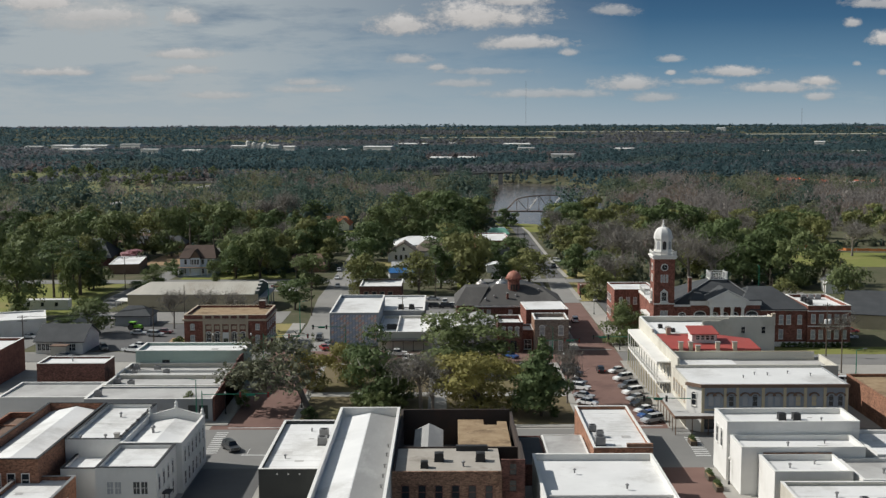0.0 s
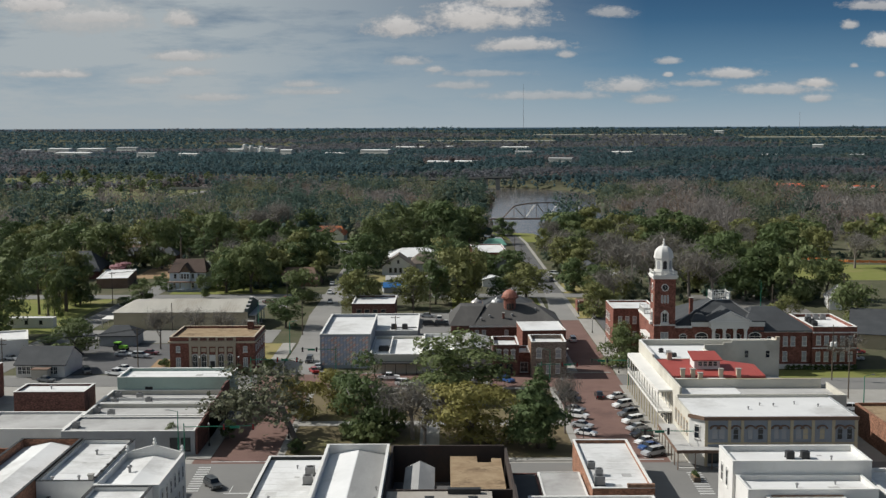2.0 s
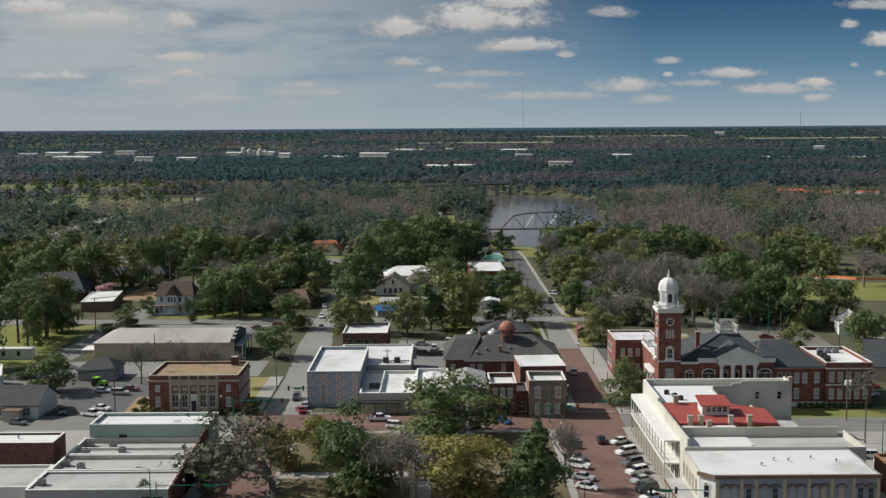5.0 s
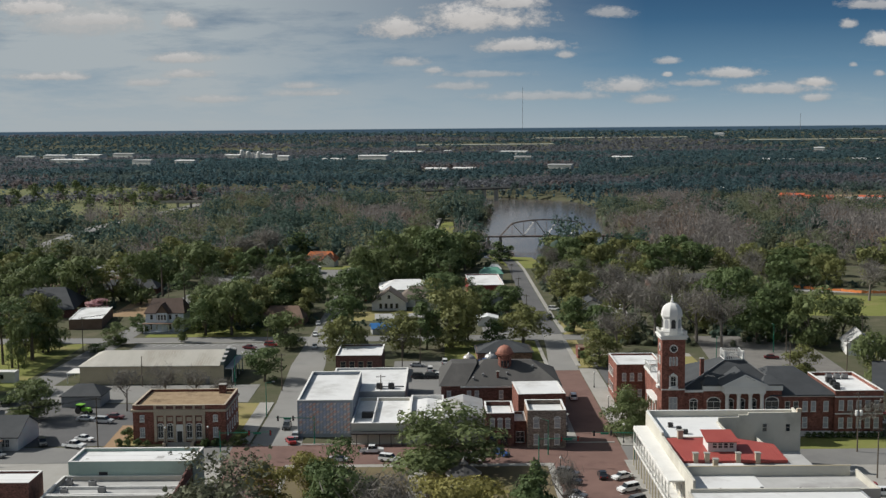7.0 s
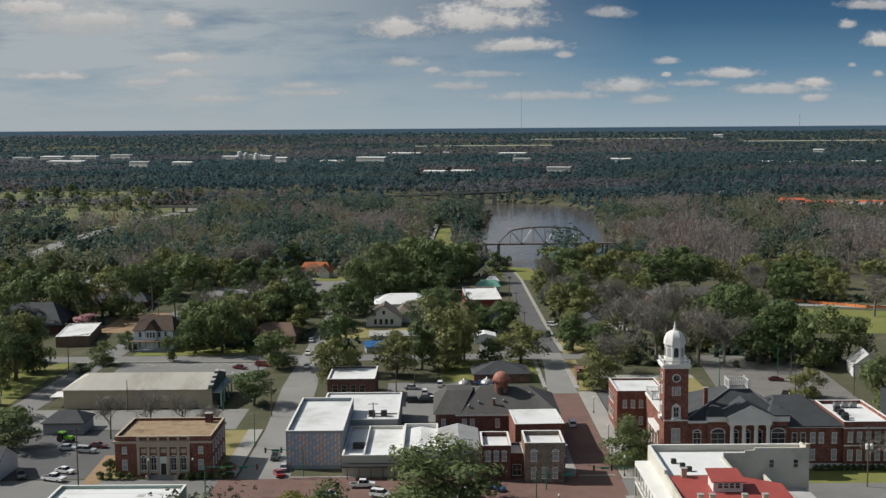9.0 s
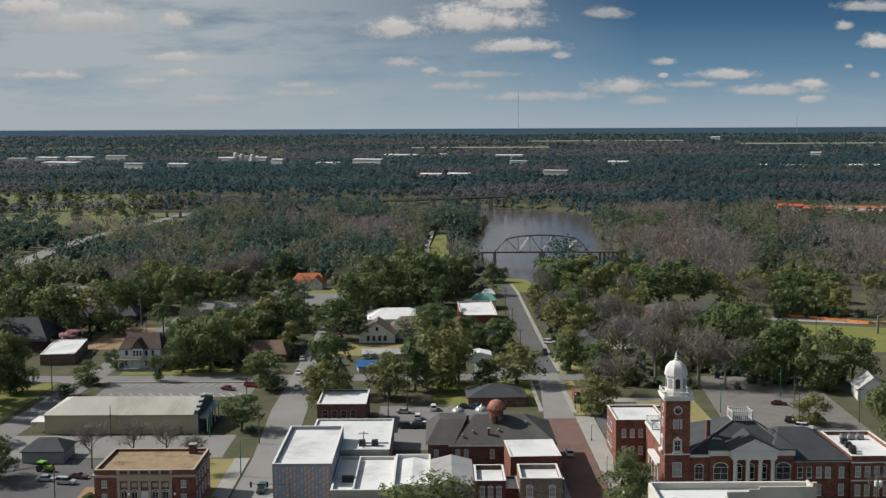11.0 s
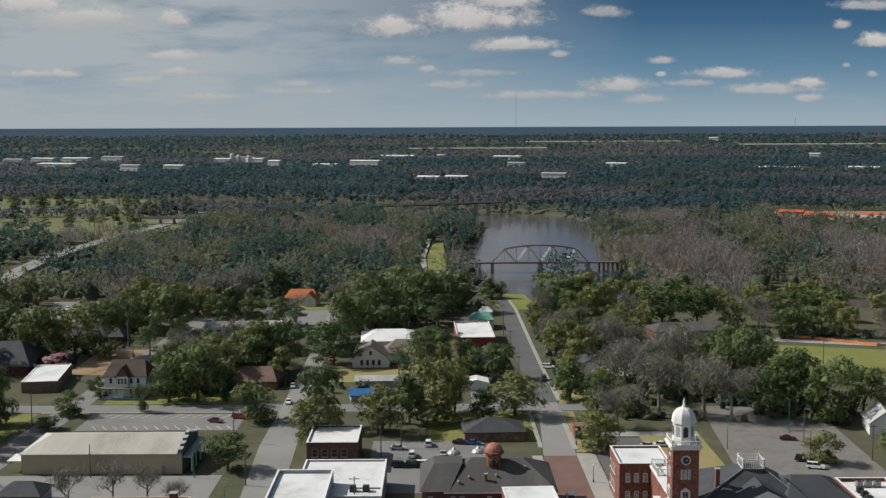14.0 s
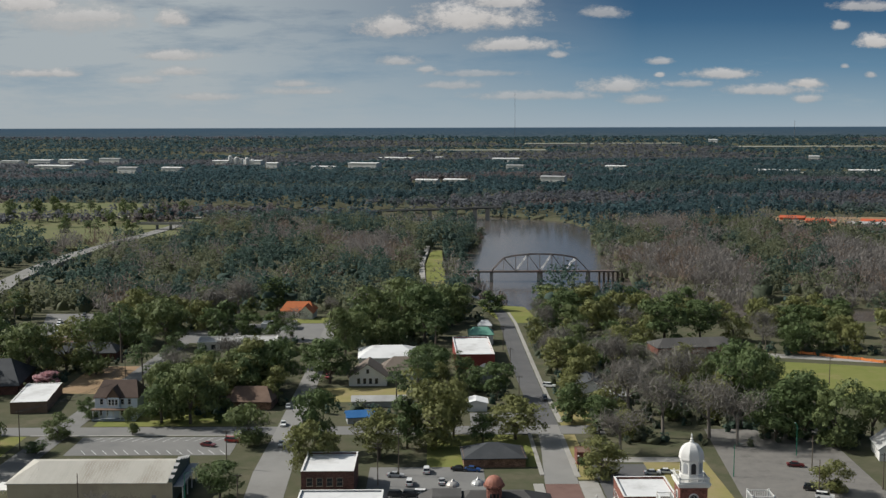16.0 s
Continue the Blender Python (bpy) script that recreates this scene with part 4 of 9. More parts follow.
def window(parent, m, w, h, frame="white_trim", pane="glass", bars=1, sill=True, arch=False):
    def ring(bm):
        t = 0.10
        box(bm, -w / 2 - t, -w / 2, -0.10, 0.02, -t, h + t)
        box(bm, w / 2, w / 2 + t, -0.10, 0.02, -t, h + t)
        box(bm, -w / 2, w / 2, -0.10, 0.02, h, h + t)
        box(bm, -w / 2, w / 2, -0.10, 0.02, -t, 0)
        if bars:
            box(bm, -w / 2, w / 2, -0.06, 0.0, h * 0.5 - 0.04, h * 0.5 + 0.04)
        if bars > 1:
            box(bm, -0.03, 0.03, -0.058, 0.0, 0, h)
        if sill:
            box(bm, -w / 2 - 0.2, w / 2 + 0.2, -0.2, 0.02, -t - 0.12, -t)
        if arch:
            n = 8
            for i in range(n):
                a0, a1 = math.pi * i / n, math.pi * (i + 1) / n
                r0, r1 = w / 2 + 0.02, w / 2 + 0.26
                pts = [(math.cos(a0) * r0, h + math.sin(a0) * r0 * 0.7), (math.cos(a0) * r1, h + math.sin(a0) * r1 * 0.7), (math.cos(a1) * r1, h + math.sin(a1) * r1 * 0.7), (math.cos(a1) * r0, h + math.sin(a1) * r0 * 0.7)]
                solid(bm, [(x, -0.14, z) for x, z in pts] + [(x, 0.0, z) for x, z in pts], [(3, 2, 1, 0), (0, 1, 5, 4), (1, 2, 6, 5), (2, 3, 7, 6), (3, 0, 4, 7)])

    win = place("window", shared(("window_frame", w, h, bars, sill, arch), ring, frame), parent, m)

    def glass_pane(bm):
        box(bm, -w / 2, w / 2, -0.03, 0.015, 0, h)
        if arch:
            n = 8
            pts = [(math.cos(math.pi * i / n) * w / 2, h + math.sin(math.pi * i / n) * w / 2 * 0.7) for i in range(n + 1)]
            solid(bm, [(x, -0.03, z) for x, z in pts], [tuple(range(n + 1))[::-1]])

    place("pane", shared(("pane", w, h, arch), glass_pane, pane), win, Matrix())
    return win


def shell(bm, w, d, z0, z1, t=0.35):
    """Four butted walls."""
    box(bm, 0, w, 0, t, z0, z1)
    box(bm, 0, w, d - t, d, z0, z1)
    box(bm, 0, t, t, d - t, z0, z1)
    box(bm, w - t, w, t, d - t, z0, z1)


def rim(bm, w, d, z, t=0.35, o=0.06, h=0.1):
    box(bm, -o, w + o, -o, t + o, z, z + h)
    box(bm, -o, w + o, d - t - o, d + o, z, z + h)
    box(bm, -o, t + o, t + o, d - t - o, z, z + h)
    box(bm, w - t - o, w + o, t + o, d - t - o, z, z + h)


def block(name, x, y, w, d, h, rz=0.0, wall="red_brick", roof="white_roof", label="", parapet=0.7, coping="white_trim", slope=0.0, ridge=None, wins=(), z=0.0, category="building", group="town buildings"):
    """A flat-roofed building: front wall from (x, y) to the right, depth away from the camera; wins: rows of
    (face, first, z, width, height, count, step, frame, pane, bars, arch)."""
    b = thing(name, pose(x, y, z, 0, 0, rz), label, category, group)
    tw = 0.35
    for row in ((0, w, 0, tw), (0, w, d - tw, d), (0, tw, tw + 0.002, d - tw - 0.002), (w - tw, w, tw + 0.002, d - tw - 0.002)):
        part("wall", boxes((*row, -1.0, h)), M[wall], b)
    zr = h - parapet
    bm = bmesh.new()
    t = 0.35
    if ridge:
        r = ridge
        solid(bm, [(t, t, zr - r), (w - t, t, zr - r), (w - t, d - t, zr - r), (t, d - t, zr - r), (w / 2, t, zr), (w / 2, d - t, zr),
                   (t, t, zr - r - 0.3), (w - t, t, zr - r - 0.3), (w - t, d - t, zr - r - 0.3), (t, d - t, zr - r - 0.3)],
              [(0, 4, 5, 3), (4, 1, 2, 5), (0, 6, 7, 1, 4), (2, 8, 9, 3, 5), (6, 9, 8, 7), (0, 3, 9, 6), (1, 7, 8, 2)])
    else:
        s = slope
        solid(bm, [(t, t, zr - 0.3), (w - t, t, zr - 0.3), (w - t, d - t, zr - 0.3 - s), (t, d - t, zr - 0.3 - s), (t, t, zr), (w - t, t, zr), (w - t, d - t, zr - s), (t, d - t, zr - s)],
              [(0, 3, 2, 1), (4, 5, 6, 7), (0, 1, 5, 4), (1, 2, 6, 5), (2, 3, 7, 6), (3, 0, 4, 7)])
    part("roof", bm, M[roof], b)
    if roof == "white_roof" and not ridge and not slope and y < 270:
        # laps of the roof membrane and a few patches
        rr = random.Random(int(x * 7 + y * 3))
        for i in range(1, int(d / 3.2)):
            part("membrane_lap", boxes((t + 0.02, w - t - 0.02, i * 3.2 + rr.uniform(-0.3, 0.3), i * 3.2 + 0.42, zr, zr + 0.012)), M["roof_lap"], b)
        for i in range(int(w * d / 60)):
            px, py, s = rr.uniform(1.2, w - 3.2), rr.uniform(1.2, d - 3.2), rr.uniform(0.5, 1.8)
            part("roof_patch", boxes((px, px + s, py, py + s * rr.uniform(0.5, 1.2), zr, zr + 0.02 + 0.001 * i)), M["grey_roof" if i % 2 else "roof_lap"], b)
    if coping:
        bm = bmesh.new()
        rim(bm, w, d, h)
        part("coping", bm, M[coping], b)
    for face, u0, zz, ww, hh, n, step, frame_mat, pane_mat, bars, arch in wins:
        for i in range(n):
            window(b, on_wall(face, w, d, u0 + i * step, zz), ww, hh, frame_mat, pane_mat, bars, True, arch)
    return b


def gabled(name, x, y, w, d, eave, peak, rz=0.0, wall="white_wall", roof="brown_shingle", label="", along="x", hip=0.0, over=0.5, wins=(), z=0.0, category="house", group="houses"):
    """A house with a pitched roof, its ridge along x or y, hipped by that many metres."""
    b = thing(name, pose(x, y, z, 0, 0, rz), label, category, group)
    bm = bmesh.new()
    shell(bm, w, d, -1.0, eave, 0.25)
    if hip == 0:
        if along == "x":
            for xx in (0, w - 0.25):
                solid(bm, [(xx, 0, eave), (xx, d, eave), (xx, d / 2, peak - 0.15), (xx + 0.25, 0, eave), (xx + 0.25, d, eave), (xx + 0.25, d / 2, peak - 0.15)], [(0, 2, 1), (3, 4, 5), (0, 3, 5, 2), (1, 2, 5, 4)])
        else:
            for yy in (0, d - 0.25):
                solid(bm, [(0, yy, eave), (w, yy, eave), (w / 2, yy, peak - 0.15), (0, yy + 0.25, eave), (w, yy + 0.25, eave), (w / 2, yy + 0.25, peak - 0.15)], [(0, 1, 2), (3, 5, 4), (0, 2, 5, 3), (1, 4, 5, 2)])
    part("wall", bm, M[wall], b)
    bm = bmesh.new()
    o, t = over, 0.22
    e = eave - (peak - eave) * o / ((d if along == "x" else w) / 2)
    if along == "x":
        lo = [(-o, -o), (w + o, -o), (w + o, d + o), (-o, d + o)]
        hi = [(-o + hip, d / 2), (w + o - hip, d / 2)]
        fs = [(0, 1, 5, 4), (2, 3, 4, 5), (3, 0, 4), (1, 2, 5)]
    else:
        lo = [(-o, -o), (w + o, -o), (w + o, d + o), (-o, d + o)]
        hi = [(w / 2, -o + hip), (w / 2, d + o - hip)]
        fs = [(1, 2, 5, 4), (3, 0, 4, 5), (0, 1, 4), (2, 3, 5)]
    vs = [(*p, e) for p in lo] + [(*p, peak) for p in hi] + [(*p, e - t) for p in lo] + [(*p, peak - t) for p in hi]
    if hip:
        faces = fs + [(0, 6, 7, 1), (1, 7, 8, 2), (2, 8, 9, 3), (3, 9, 6, 0), (6, 9, 8, 7)]
    elif along == "x":
        faces = fs[:2] + [tuple(i + 6 for i in q[::-1]) for q in fs[:2]] + [(0, 6, 7, 1), (2, 8, 9, 3), (3, 4, 10, 9), (4, 0, 6, 10), (1, 5, 11, 7), (5, 2, 8, 11)]
    else:
        faces = fs[:2] + [tuple(i + 6 for i in q[::-1]) for q in fs[:2]] + [(1, 7, 8, 2), (3, 9, 6, 0), (0, 4, 10, 6), (4, 1, 7, 10), (2, 5, 11, 8), (5, 3, 9, 11)]
    solid(bm, vs, faces)
    part("roof", bm, M[roof], b)
    for face, u0, zz, ww, hh, n, step, frame_mat, pane_mat, bars, arch in wins:
        for i in range(n):
            window(b, on_wall(face, w, d, u0 + i * step, zz), ww, hh, frame_mat, pane_mat, bars, True, arch)
    return b



# ---- streets, lots and lawns ----
def slab(name, pts, z0, z1, mat, label, category="road", kind="structure"):
    bm = bmesh.new()
    prism(bm, pts, z0, z1)
    return tagged(part(name, bm, M[mat]), label, category, kind=kind)


def rect(x0, x1, y0, y1):
    return [(x0, y0), (x1, y0), (x1, y1), (x0, y1)]


slab("pavement", rect(-170, 170, 60, 300), -0.5, 0.010, "concrete", "worn concrete yards and walks between the buildings", "pavement")
slab("road_1", rect(-170, 170, 197, 223), -0.5, 0.04, "asphalt", "grey asphalt cross street with worn markings")
slab("road_2", [(-170, 289), (33, 289), (33, 302), (-170, 302)], -0.5, 0.04, "asphalt", "asphalt street behind the square")
slab("road_3", [(45, 286), (170, 280), (170, 292), (45, 300)], -0.5, 0.045, "asphalt", "asphalt street in front of the courthouse lawn")
slab("brick_street", [(27, 223), (44, 223), (45, 290), (45.2, 384), (36, 384), (33, 300), (27, 290)], -0.5, 0.05, "brick_paving", "red brick paved street with angle parking")
slab("brick_crossing", rect(-46, 33, 284, 304), -0.5, 0.046, "brick_paving", "red brick paved crossing beside the square")
slab("brick_crossing_south", rect(-47, -30, 223, 236), -0.5, 0.046, "brick_paving", "red brick paved crossing beside the square")
slab("brick_lane", rect(-44, -31, 236, 284), -0.5, 0.046, "brick_paving", "red brick paved lane beside the square")
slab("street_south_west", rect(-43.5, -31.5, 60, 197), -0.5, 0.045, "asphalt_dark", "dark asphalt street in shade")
slab("street_south_east", rect(34.5, 45, 60, 197), -0.5, 0.045, "brick_paving", "red brick paved street in shade")
slab("street_north_east", [(36, 384), (45.2, 384), (46.0, 420), (46.2, 449), (45.4, 486), (45.1, 530), (44.9, 580), (44.7, 640), (43.4, 672), (40, 690), (32, 700), (31, 695), (36, 684), (37.8, 662), (38.1, 640), (37.8, 600), (37.4, 550), (37.6, 510), (38.2, 480), (39.2, 449), (38.2, 420)], -0.5, 0.055, "asphalt_dark", "grey asphalt street running down to the river")
slab("street_apron", [(36.02, 384.1), (45.15, 384.1), (45.95, 420), (46.1, 446), (39.2, 446), (38.25, 420)], -0.5, 0.062, "pale_asphalt", "pale worn asphalt at the end of the brick street")
slab("walk_river_street", [(46.4, 449), (48.2, 449), (47.2, 486), (46.9, 530), (46.7, 580), (46.5, 640), (45.0, 672), (43.7, 672), (45.0, 640), (45.15, 580), (45.35, 530), (45.65, 486)], -0.5, 0.07, "concrete", "pale worn walk beside the street to the river", "walk")
slab("drive_post_office", [(-76.5, 299), (-72.6, 299), (-74.0, 322), (-77.5, 322)], -0.5, 0.06, "dirt", "sandy drive beside the civic building", "drive")
slab("street_north_west", [(-42, 302), (-30, 302), (-32.2, 345), (-33.8, 396), (-36.4, 430), (-37.5, 490), (-37.8, 540), (-40, 575), (-41, 650), (-47, 650), (-46, 575), (-44.6, 540), (-44.4, 490), (-44.2, 430), (-44.5, 396), (-42, 345)], -0.5, 0.055, "pale_asphalt", "grey asphalt street between trees")
slab("street_cross_north", rect(-190, 60, 435, 445), -0.5, 0.05, "asphalt", "grey asphalt side street")
slab("street_west", [(-124, 300), (-114, 300), (-110, 380), (-107, 470), (-103, 600), (-110, 600), (-115, 470), (-119, 380)], -0.5, 0.06, "asphalt", "narrow asphalt street")
slab("car_park_west", [(-103, 413), (-54, 413), (-54, 433), (-103, 433)], -0.5, 0.045, "asphalt", "asphalt car park with white angled bays", "car park")
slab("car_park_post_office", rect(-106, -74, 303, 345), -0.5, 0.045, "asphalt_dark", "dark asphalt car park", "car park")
slab("yard_hall", rect(-112, -50, 346, 368), -0.5, 0.05, "pale_asphalt", "asphalt yard in front of the storage hall", "car park")
slab("car_park_middle", rect(-14, 31, 352, 378), -0.5, 0.045, "asphalt", "asphalt car park behind the shops", "car park")
slab("car_park_middle_north", rect(-12, 20, 378, 400), -0.5, 0.042, "asphalt", "asphalt car park in front of a low office", "car park")
slab("car_park_annex", rect(51, 66, 366, 402), -0.5, 0.045, "asphalt_dark", "dark asphalt car park behind the annex", "car park")
slab("car_park_court", [(84, 345), (124, 345), (128, 440), (92, 440)], -0.5, 0.045, "court_asphalt", "large worn asphalt car park behind the courthouse", "car park")
slab("road_court", [(124, 300), (132, 300), (150, 420), (142, 420)], -0.5, 0.05, "concrete", "pale concrete side street")
slab("drive_houses", rect(18, 37, 446, 462), -0.5, 0.045, "asphalt", "asphalt drive beside a shed", "drive")
slab("river_road", [(100, 566), (134, 557), (190, 540), (330, 524), (330, 532), (190, 548), (134, 566), (100, 574)], -0.5, 0.05, "concrete", "pale road along the river bank")
slab("lawn_west", rect(-190, -121, 362, 434), -0.5, 0.03, "grass", "lawn with tall trees and dry patches", "lawn")
slab("lawn_houses", rect(-104, -58, 446, 470), -0.5, 0.03, "grass", "lawn in front of the houses", "lawn")
slab("lawn_trailer", rect(-150, -122, 330, 352), -0.5, 0.03, "grass", "small lawn beside a street", "lawn")
slab("lawn_post_office", rect(-74, -46, 303.5, 345), -0.5, 0.055, "dry_grass", "dry lawn round the civic building", "lawn")
slab("lawn_court", rect(84, 118, 296, 306), -0.5, 0.05, "grass", "courthouse lawn with a walk", "lawn")
slab("lawn_field", [(128, 484), (190, 478), (330, 490), (330, 518), (190, 532), (136, 548)], -0.5, 0.03, "grass", "open green field by the river", "lawn")
slab("lawn_corner", rect(47, 60, 445, 475), -0.5, 0.03, "dry_grass", "dry lawn under trees", "lawn")
slab("lawn_office", rect(4, 36, 400, 434), -0.5, 0.028, "grass", "lawn in front of a low office", "lawn")
slab("lawn_annex_strip", rect(45.6, 50, 388, 434), -0.5, 0.03, "dry_grass", "grass verge with shrubs", "lawn")
slab("drive_annex", rect(45.3, 84, 404, 409), -0.5, 0.044, "concrete", "pale concrete drive behind the annex", "drive")
slab("lot_court_verge", rect(66, 84, 345, 404), -0.5, 0.03, "dry_grass", "dry grass verge beside a car park", "lawn")
slab("lot_dirt", [(-131, 492), (-109, 492), (-107, 540), (-131, 540)], -0.5, 0.03, "dirt", "bare sandy building lot", "lot")
slab("lawn_riverside", [(40, 640), (58, 640), (54, 690), (30, 700)], -0.5, 0.03, "grass", "green river bank at the end of the street", "lawn")
slab("car_park_far", [(-172, 592), (-148, 592), (-170, 672), (-194, 672)], -0.5, 0.05, "asphalt", "asphalt car park between trees", "car park")
slab("yard_office", rect(-110, -46, 590, 640), -0.5, 0.04, "asphalt", "worn asphalt yard between low offices", "yard")
slab("yard_orange", rect(-78, -44, 641, 657), -0.5, 0.035, "grass", "mown yard of a house", "lawn")
slab("lawn_cottages", rect(-36, -4, 478, 500), -0.5, 0.03, "dry_grass", "dry yard in front of a cottage", "lawn")


def square_park():
    bm = bmesh.new()
    prism(bm, rect(-30, 26.5, 226, 284), -0.5, 0.16)
    tagged(part("park_lawn", bm, M["litter"]), "dry winter lawn and leaf litter of the town square", "lawn", kind="structure")
    bm = bmesh.new()
    for a in (rect(-30, 26.5, 250, 254), rect(-4, 0, 226, 249.98), rect(-4, 0, 254.02, 284)):
        prism(bm, a, -0.4, 0.19)
    tagged(part("park_walk", bm, M["concrete"]), "concrete walks across the square", "walk", kind="structure")
    bm = bmesh.new()
    for a in (rect(-31.5, 28, 224, 225.98), rect(-31.5, 28, 284.02, 286), rect(-31.5, -30.02, 226, 284), rect(26.52, 28, 226, 284)):
        prism(bm, a, -0.4, 0.17)
    tagged(part("kerb", bm, M["concrete"]), "concrete kerb round the square", "kerb", kind="structure")


square_park()
SIDEWALKS = [(44.0, 49.0, 223, 288), (45.3, 50.5, 300, 386), (32.8, 35.6, 304, 384), (-48.5, -44, 226, 276), (-46.5, -42.6, 304, 345), (-30, -27.6, 310, 345), (-30, 44, 302.5, 303.2), (34.0, 36.4, 130, 196.5), (45, 49, 130, 196.5), (-44, -43, 130, 196.5), (-31.4, -30.2, 130, 196.5), (-120, -49, 434, 434.9), (35.4, 36.6, 392, 434), (44.9, 46.4, 390, 434)]
for i, a in enumerate(SIDEWALKS):
    slab("sidewalk", rect(*a), -0.5, 0.17, "concrete", "pale concrete sidewalk with a raised kerb", "sidewalk")


def stripes(name, rows, label):
    """Painted lines: x, y, length, width, heading in degrees."""
    bm = bmesh.new()
    for x, y, l, w, a in rows:
        c, s = math.cos(radians(a)), math.sin(radians(a))
        prism(bm, [(x + c * u - s * v, y + s * u + c * v) for u, v in ((-l / 2, -w / 2), (l / 2, -w / 2), (l / 2, w / 2), (-l / 2, w / 2))], 0.0, 0.066)
    return tagged(part(name, bm, M["paint_line"]), label, "road marking", kind="structure")


stripes("bay_lines_north", [(-98 + 3.17 * i, 430.2, 5.2, 0.2, 60) for i in range(14)], "white angled parking bay lines")
stripes("bay_lines_south", [(-98 + 3.17 * i, 416.2, 5.0, 0.2, 120) for i in range(14)], "white angled parking bay lines")
stripes("zebra_crossing", [(-43.4 - 0.05 * i, 206.6 + 1.4 * i, 2.3, 0.5, 0) for i in range(11)], "white ladder crosswalk")
stripes("zebra_crossing_east", [(46.6 + 0.03 * i, 204.2 + 1.35 * i, 2.7, 0.5, 0) for i in range(10)], "white ladder crosswalk")
stripes("stop_lines", [(-37.5, 224.3, 12, 0.4, 0), (-35.2, 205.2, 4.6, 0.5, 0), (-36.6, 207.6, 3.4, 0.12, 90), (46.6, 219.6, 3.6, 0.4, 0), (36, 225.0, 14, 0.4, 0)] + [(-90 + 8 * i, 210, 3, 0.15, 0) for i in range(5)] + [(-20 + 8 * i, 210, 3, 0.15, 0) for i in range(7)], "white street lines")
stripes("bay_lines_brick_street", [(41.4, 227 + 5.4 * i, 4.6, 0.12, 25) for i in range(9)] + [(30.6, 240 + 5.4 * i, 4.6, 0.12, 155) for i in range(7)], "white angled parking bay lines")


# ---- roof fittings ----
def air_unit(x, y, z, s=1.0, mat="galvanised", rz=0.0):
    t = thing("air_conditioner", pose(x, y, z, 0, 0, rz), "grey metal air conditioning unit on a flat roof", "air conditioner", "roof units")
    bm = boxes((-0.7 * s, 0.7 * s, -0.7 * s, 0.7 * s, 0.12, 1.3 * s))
    bmesh.ops.bevel(bm, geom=bm.edges[:], offset=0.04, segments=1)
    part("casing", bm, M[mat], t)
    bm = bmesh.new()
    lathe(bm, [(0.5 * s, 1.3 * s), (0.5 * s, 1.38 * s), (0.42 * s, 1.38 * s)], 10)
    part("fan_guard", bm, M["dark_metal"], t, "dark fan guard")
    for y0 in (-0.8 * s, 0.6 * s):
        part("rail", boxes((-0.8 * s, 0.8 * s, y0, y0 + 0.2 * s, 0, 0.12)), M["dark_metal"], t)
    return t


def roof_vent(x, y, z, s=1.0):
    t = thing("roof_vent", pose(x, y, z), "small metal vent pipe with a cowl on a roof", "vent", "roof vents")
    bm = bmesh.new()
    lathe(bm, [(0.16 * s, 0), (0.16 * s, 0.6 * s), (0.3 * s, 0.62 * s), (0.3 * s, 0.8 * s), (0.1 * s, 0.92 * s)], 8)
    part("pipe", bm, M["galvanised"], t)
    return t


def chimney(x, y, z, h=1.6, mat="tan_stone", w=0.9):
    t = thing("chimney", pose(x, y, z), "square masonry chimney on a roof", "chimney", "chimneys")
    part("shaft", boxes((-w / 2, w / 2, -w / 2, w / 2, -0.6, h)), M[mat], t)
    part("cap", boxes((-w / 2 - 0.12, w / 2 + 0.12, -w / 2 - 0.12, w / 2 + 0.12, h, h + 0.16)), M["concrete"], t)
    return t


def awning(parent, x0, x1, y0, y1, z, mat="dark_metal", posts=0, drop=0.35):
    """A flat canopy over a sidewalk in the building's own axes, with posts along its outer edge."""
    a = part("awning", boxes((x0, x1, y0, y1, z - 0.25, z)), M[mat], parent)
    for i in range(posts):
        yy = y0 + (y1 - y0) * (i + 0.5) / posts if (y1 - y0) > (x1 - x0) else y0 + 0.15
        xx = x0 + 0.15 if (y1 - y0) > (x1 - x0) else x0 + (x1 - x0) * (i + 0.5) / posts
        bm = bmesh.new()
        lathe(bm, [(0.09, 0.0), (0.07, z - 0.26)], 6, xx, yy)
        part("post", bm, M[mat], parent)
    return a


W, G_, PG = "white_trim", "glass", "pale_glass"

# ---- near west block ----
b = block("gable_front_warehouse", -73.2, 172, 10.6, 36, 9.2, 0, "orange_brick", "white_roof", "brown brick warehouse with a white coated ridge roof", ridge=1.0, coping="dark_metal", parapet=0.5,
          wins=[("front", 2.0, 5.0, 1.1, 1.9, 4, 2.2, W, G_, 1, False)])
b = block("white_roofed_store", -62.4, 184, 9.0, 24, 9.0, 0, "white_wall", "white_roof", "two-storey store with a white membrane roof and dark coping", coping="dark_metal", parapet=0.7)
for i in range(7):
    place("capstone", shared(("capstone",), lambda bm: box(bm, -0.22, 0.22, -0.28, 0.28, 0, 0.34), "dark_metal"), b, pose(8.8, 1.5 + 3.5 * i, 8.9))
roof_vent(-58, 201, 8.3)
chimney(-54.6, 186.5, 8.0, 1.2, "concrete", 0.7)
roof_vent(-60.5, 186, 8.3)
roof_vent(-56.5, 186.5, 8.3)
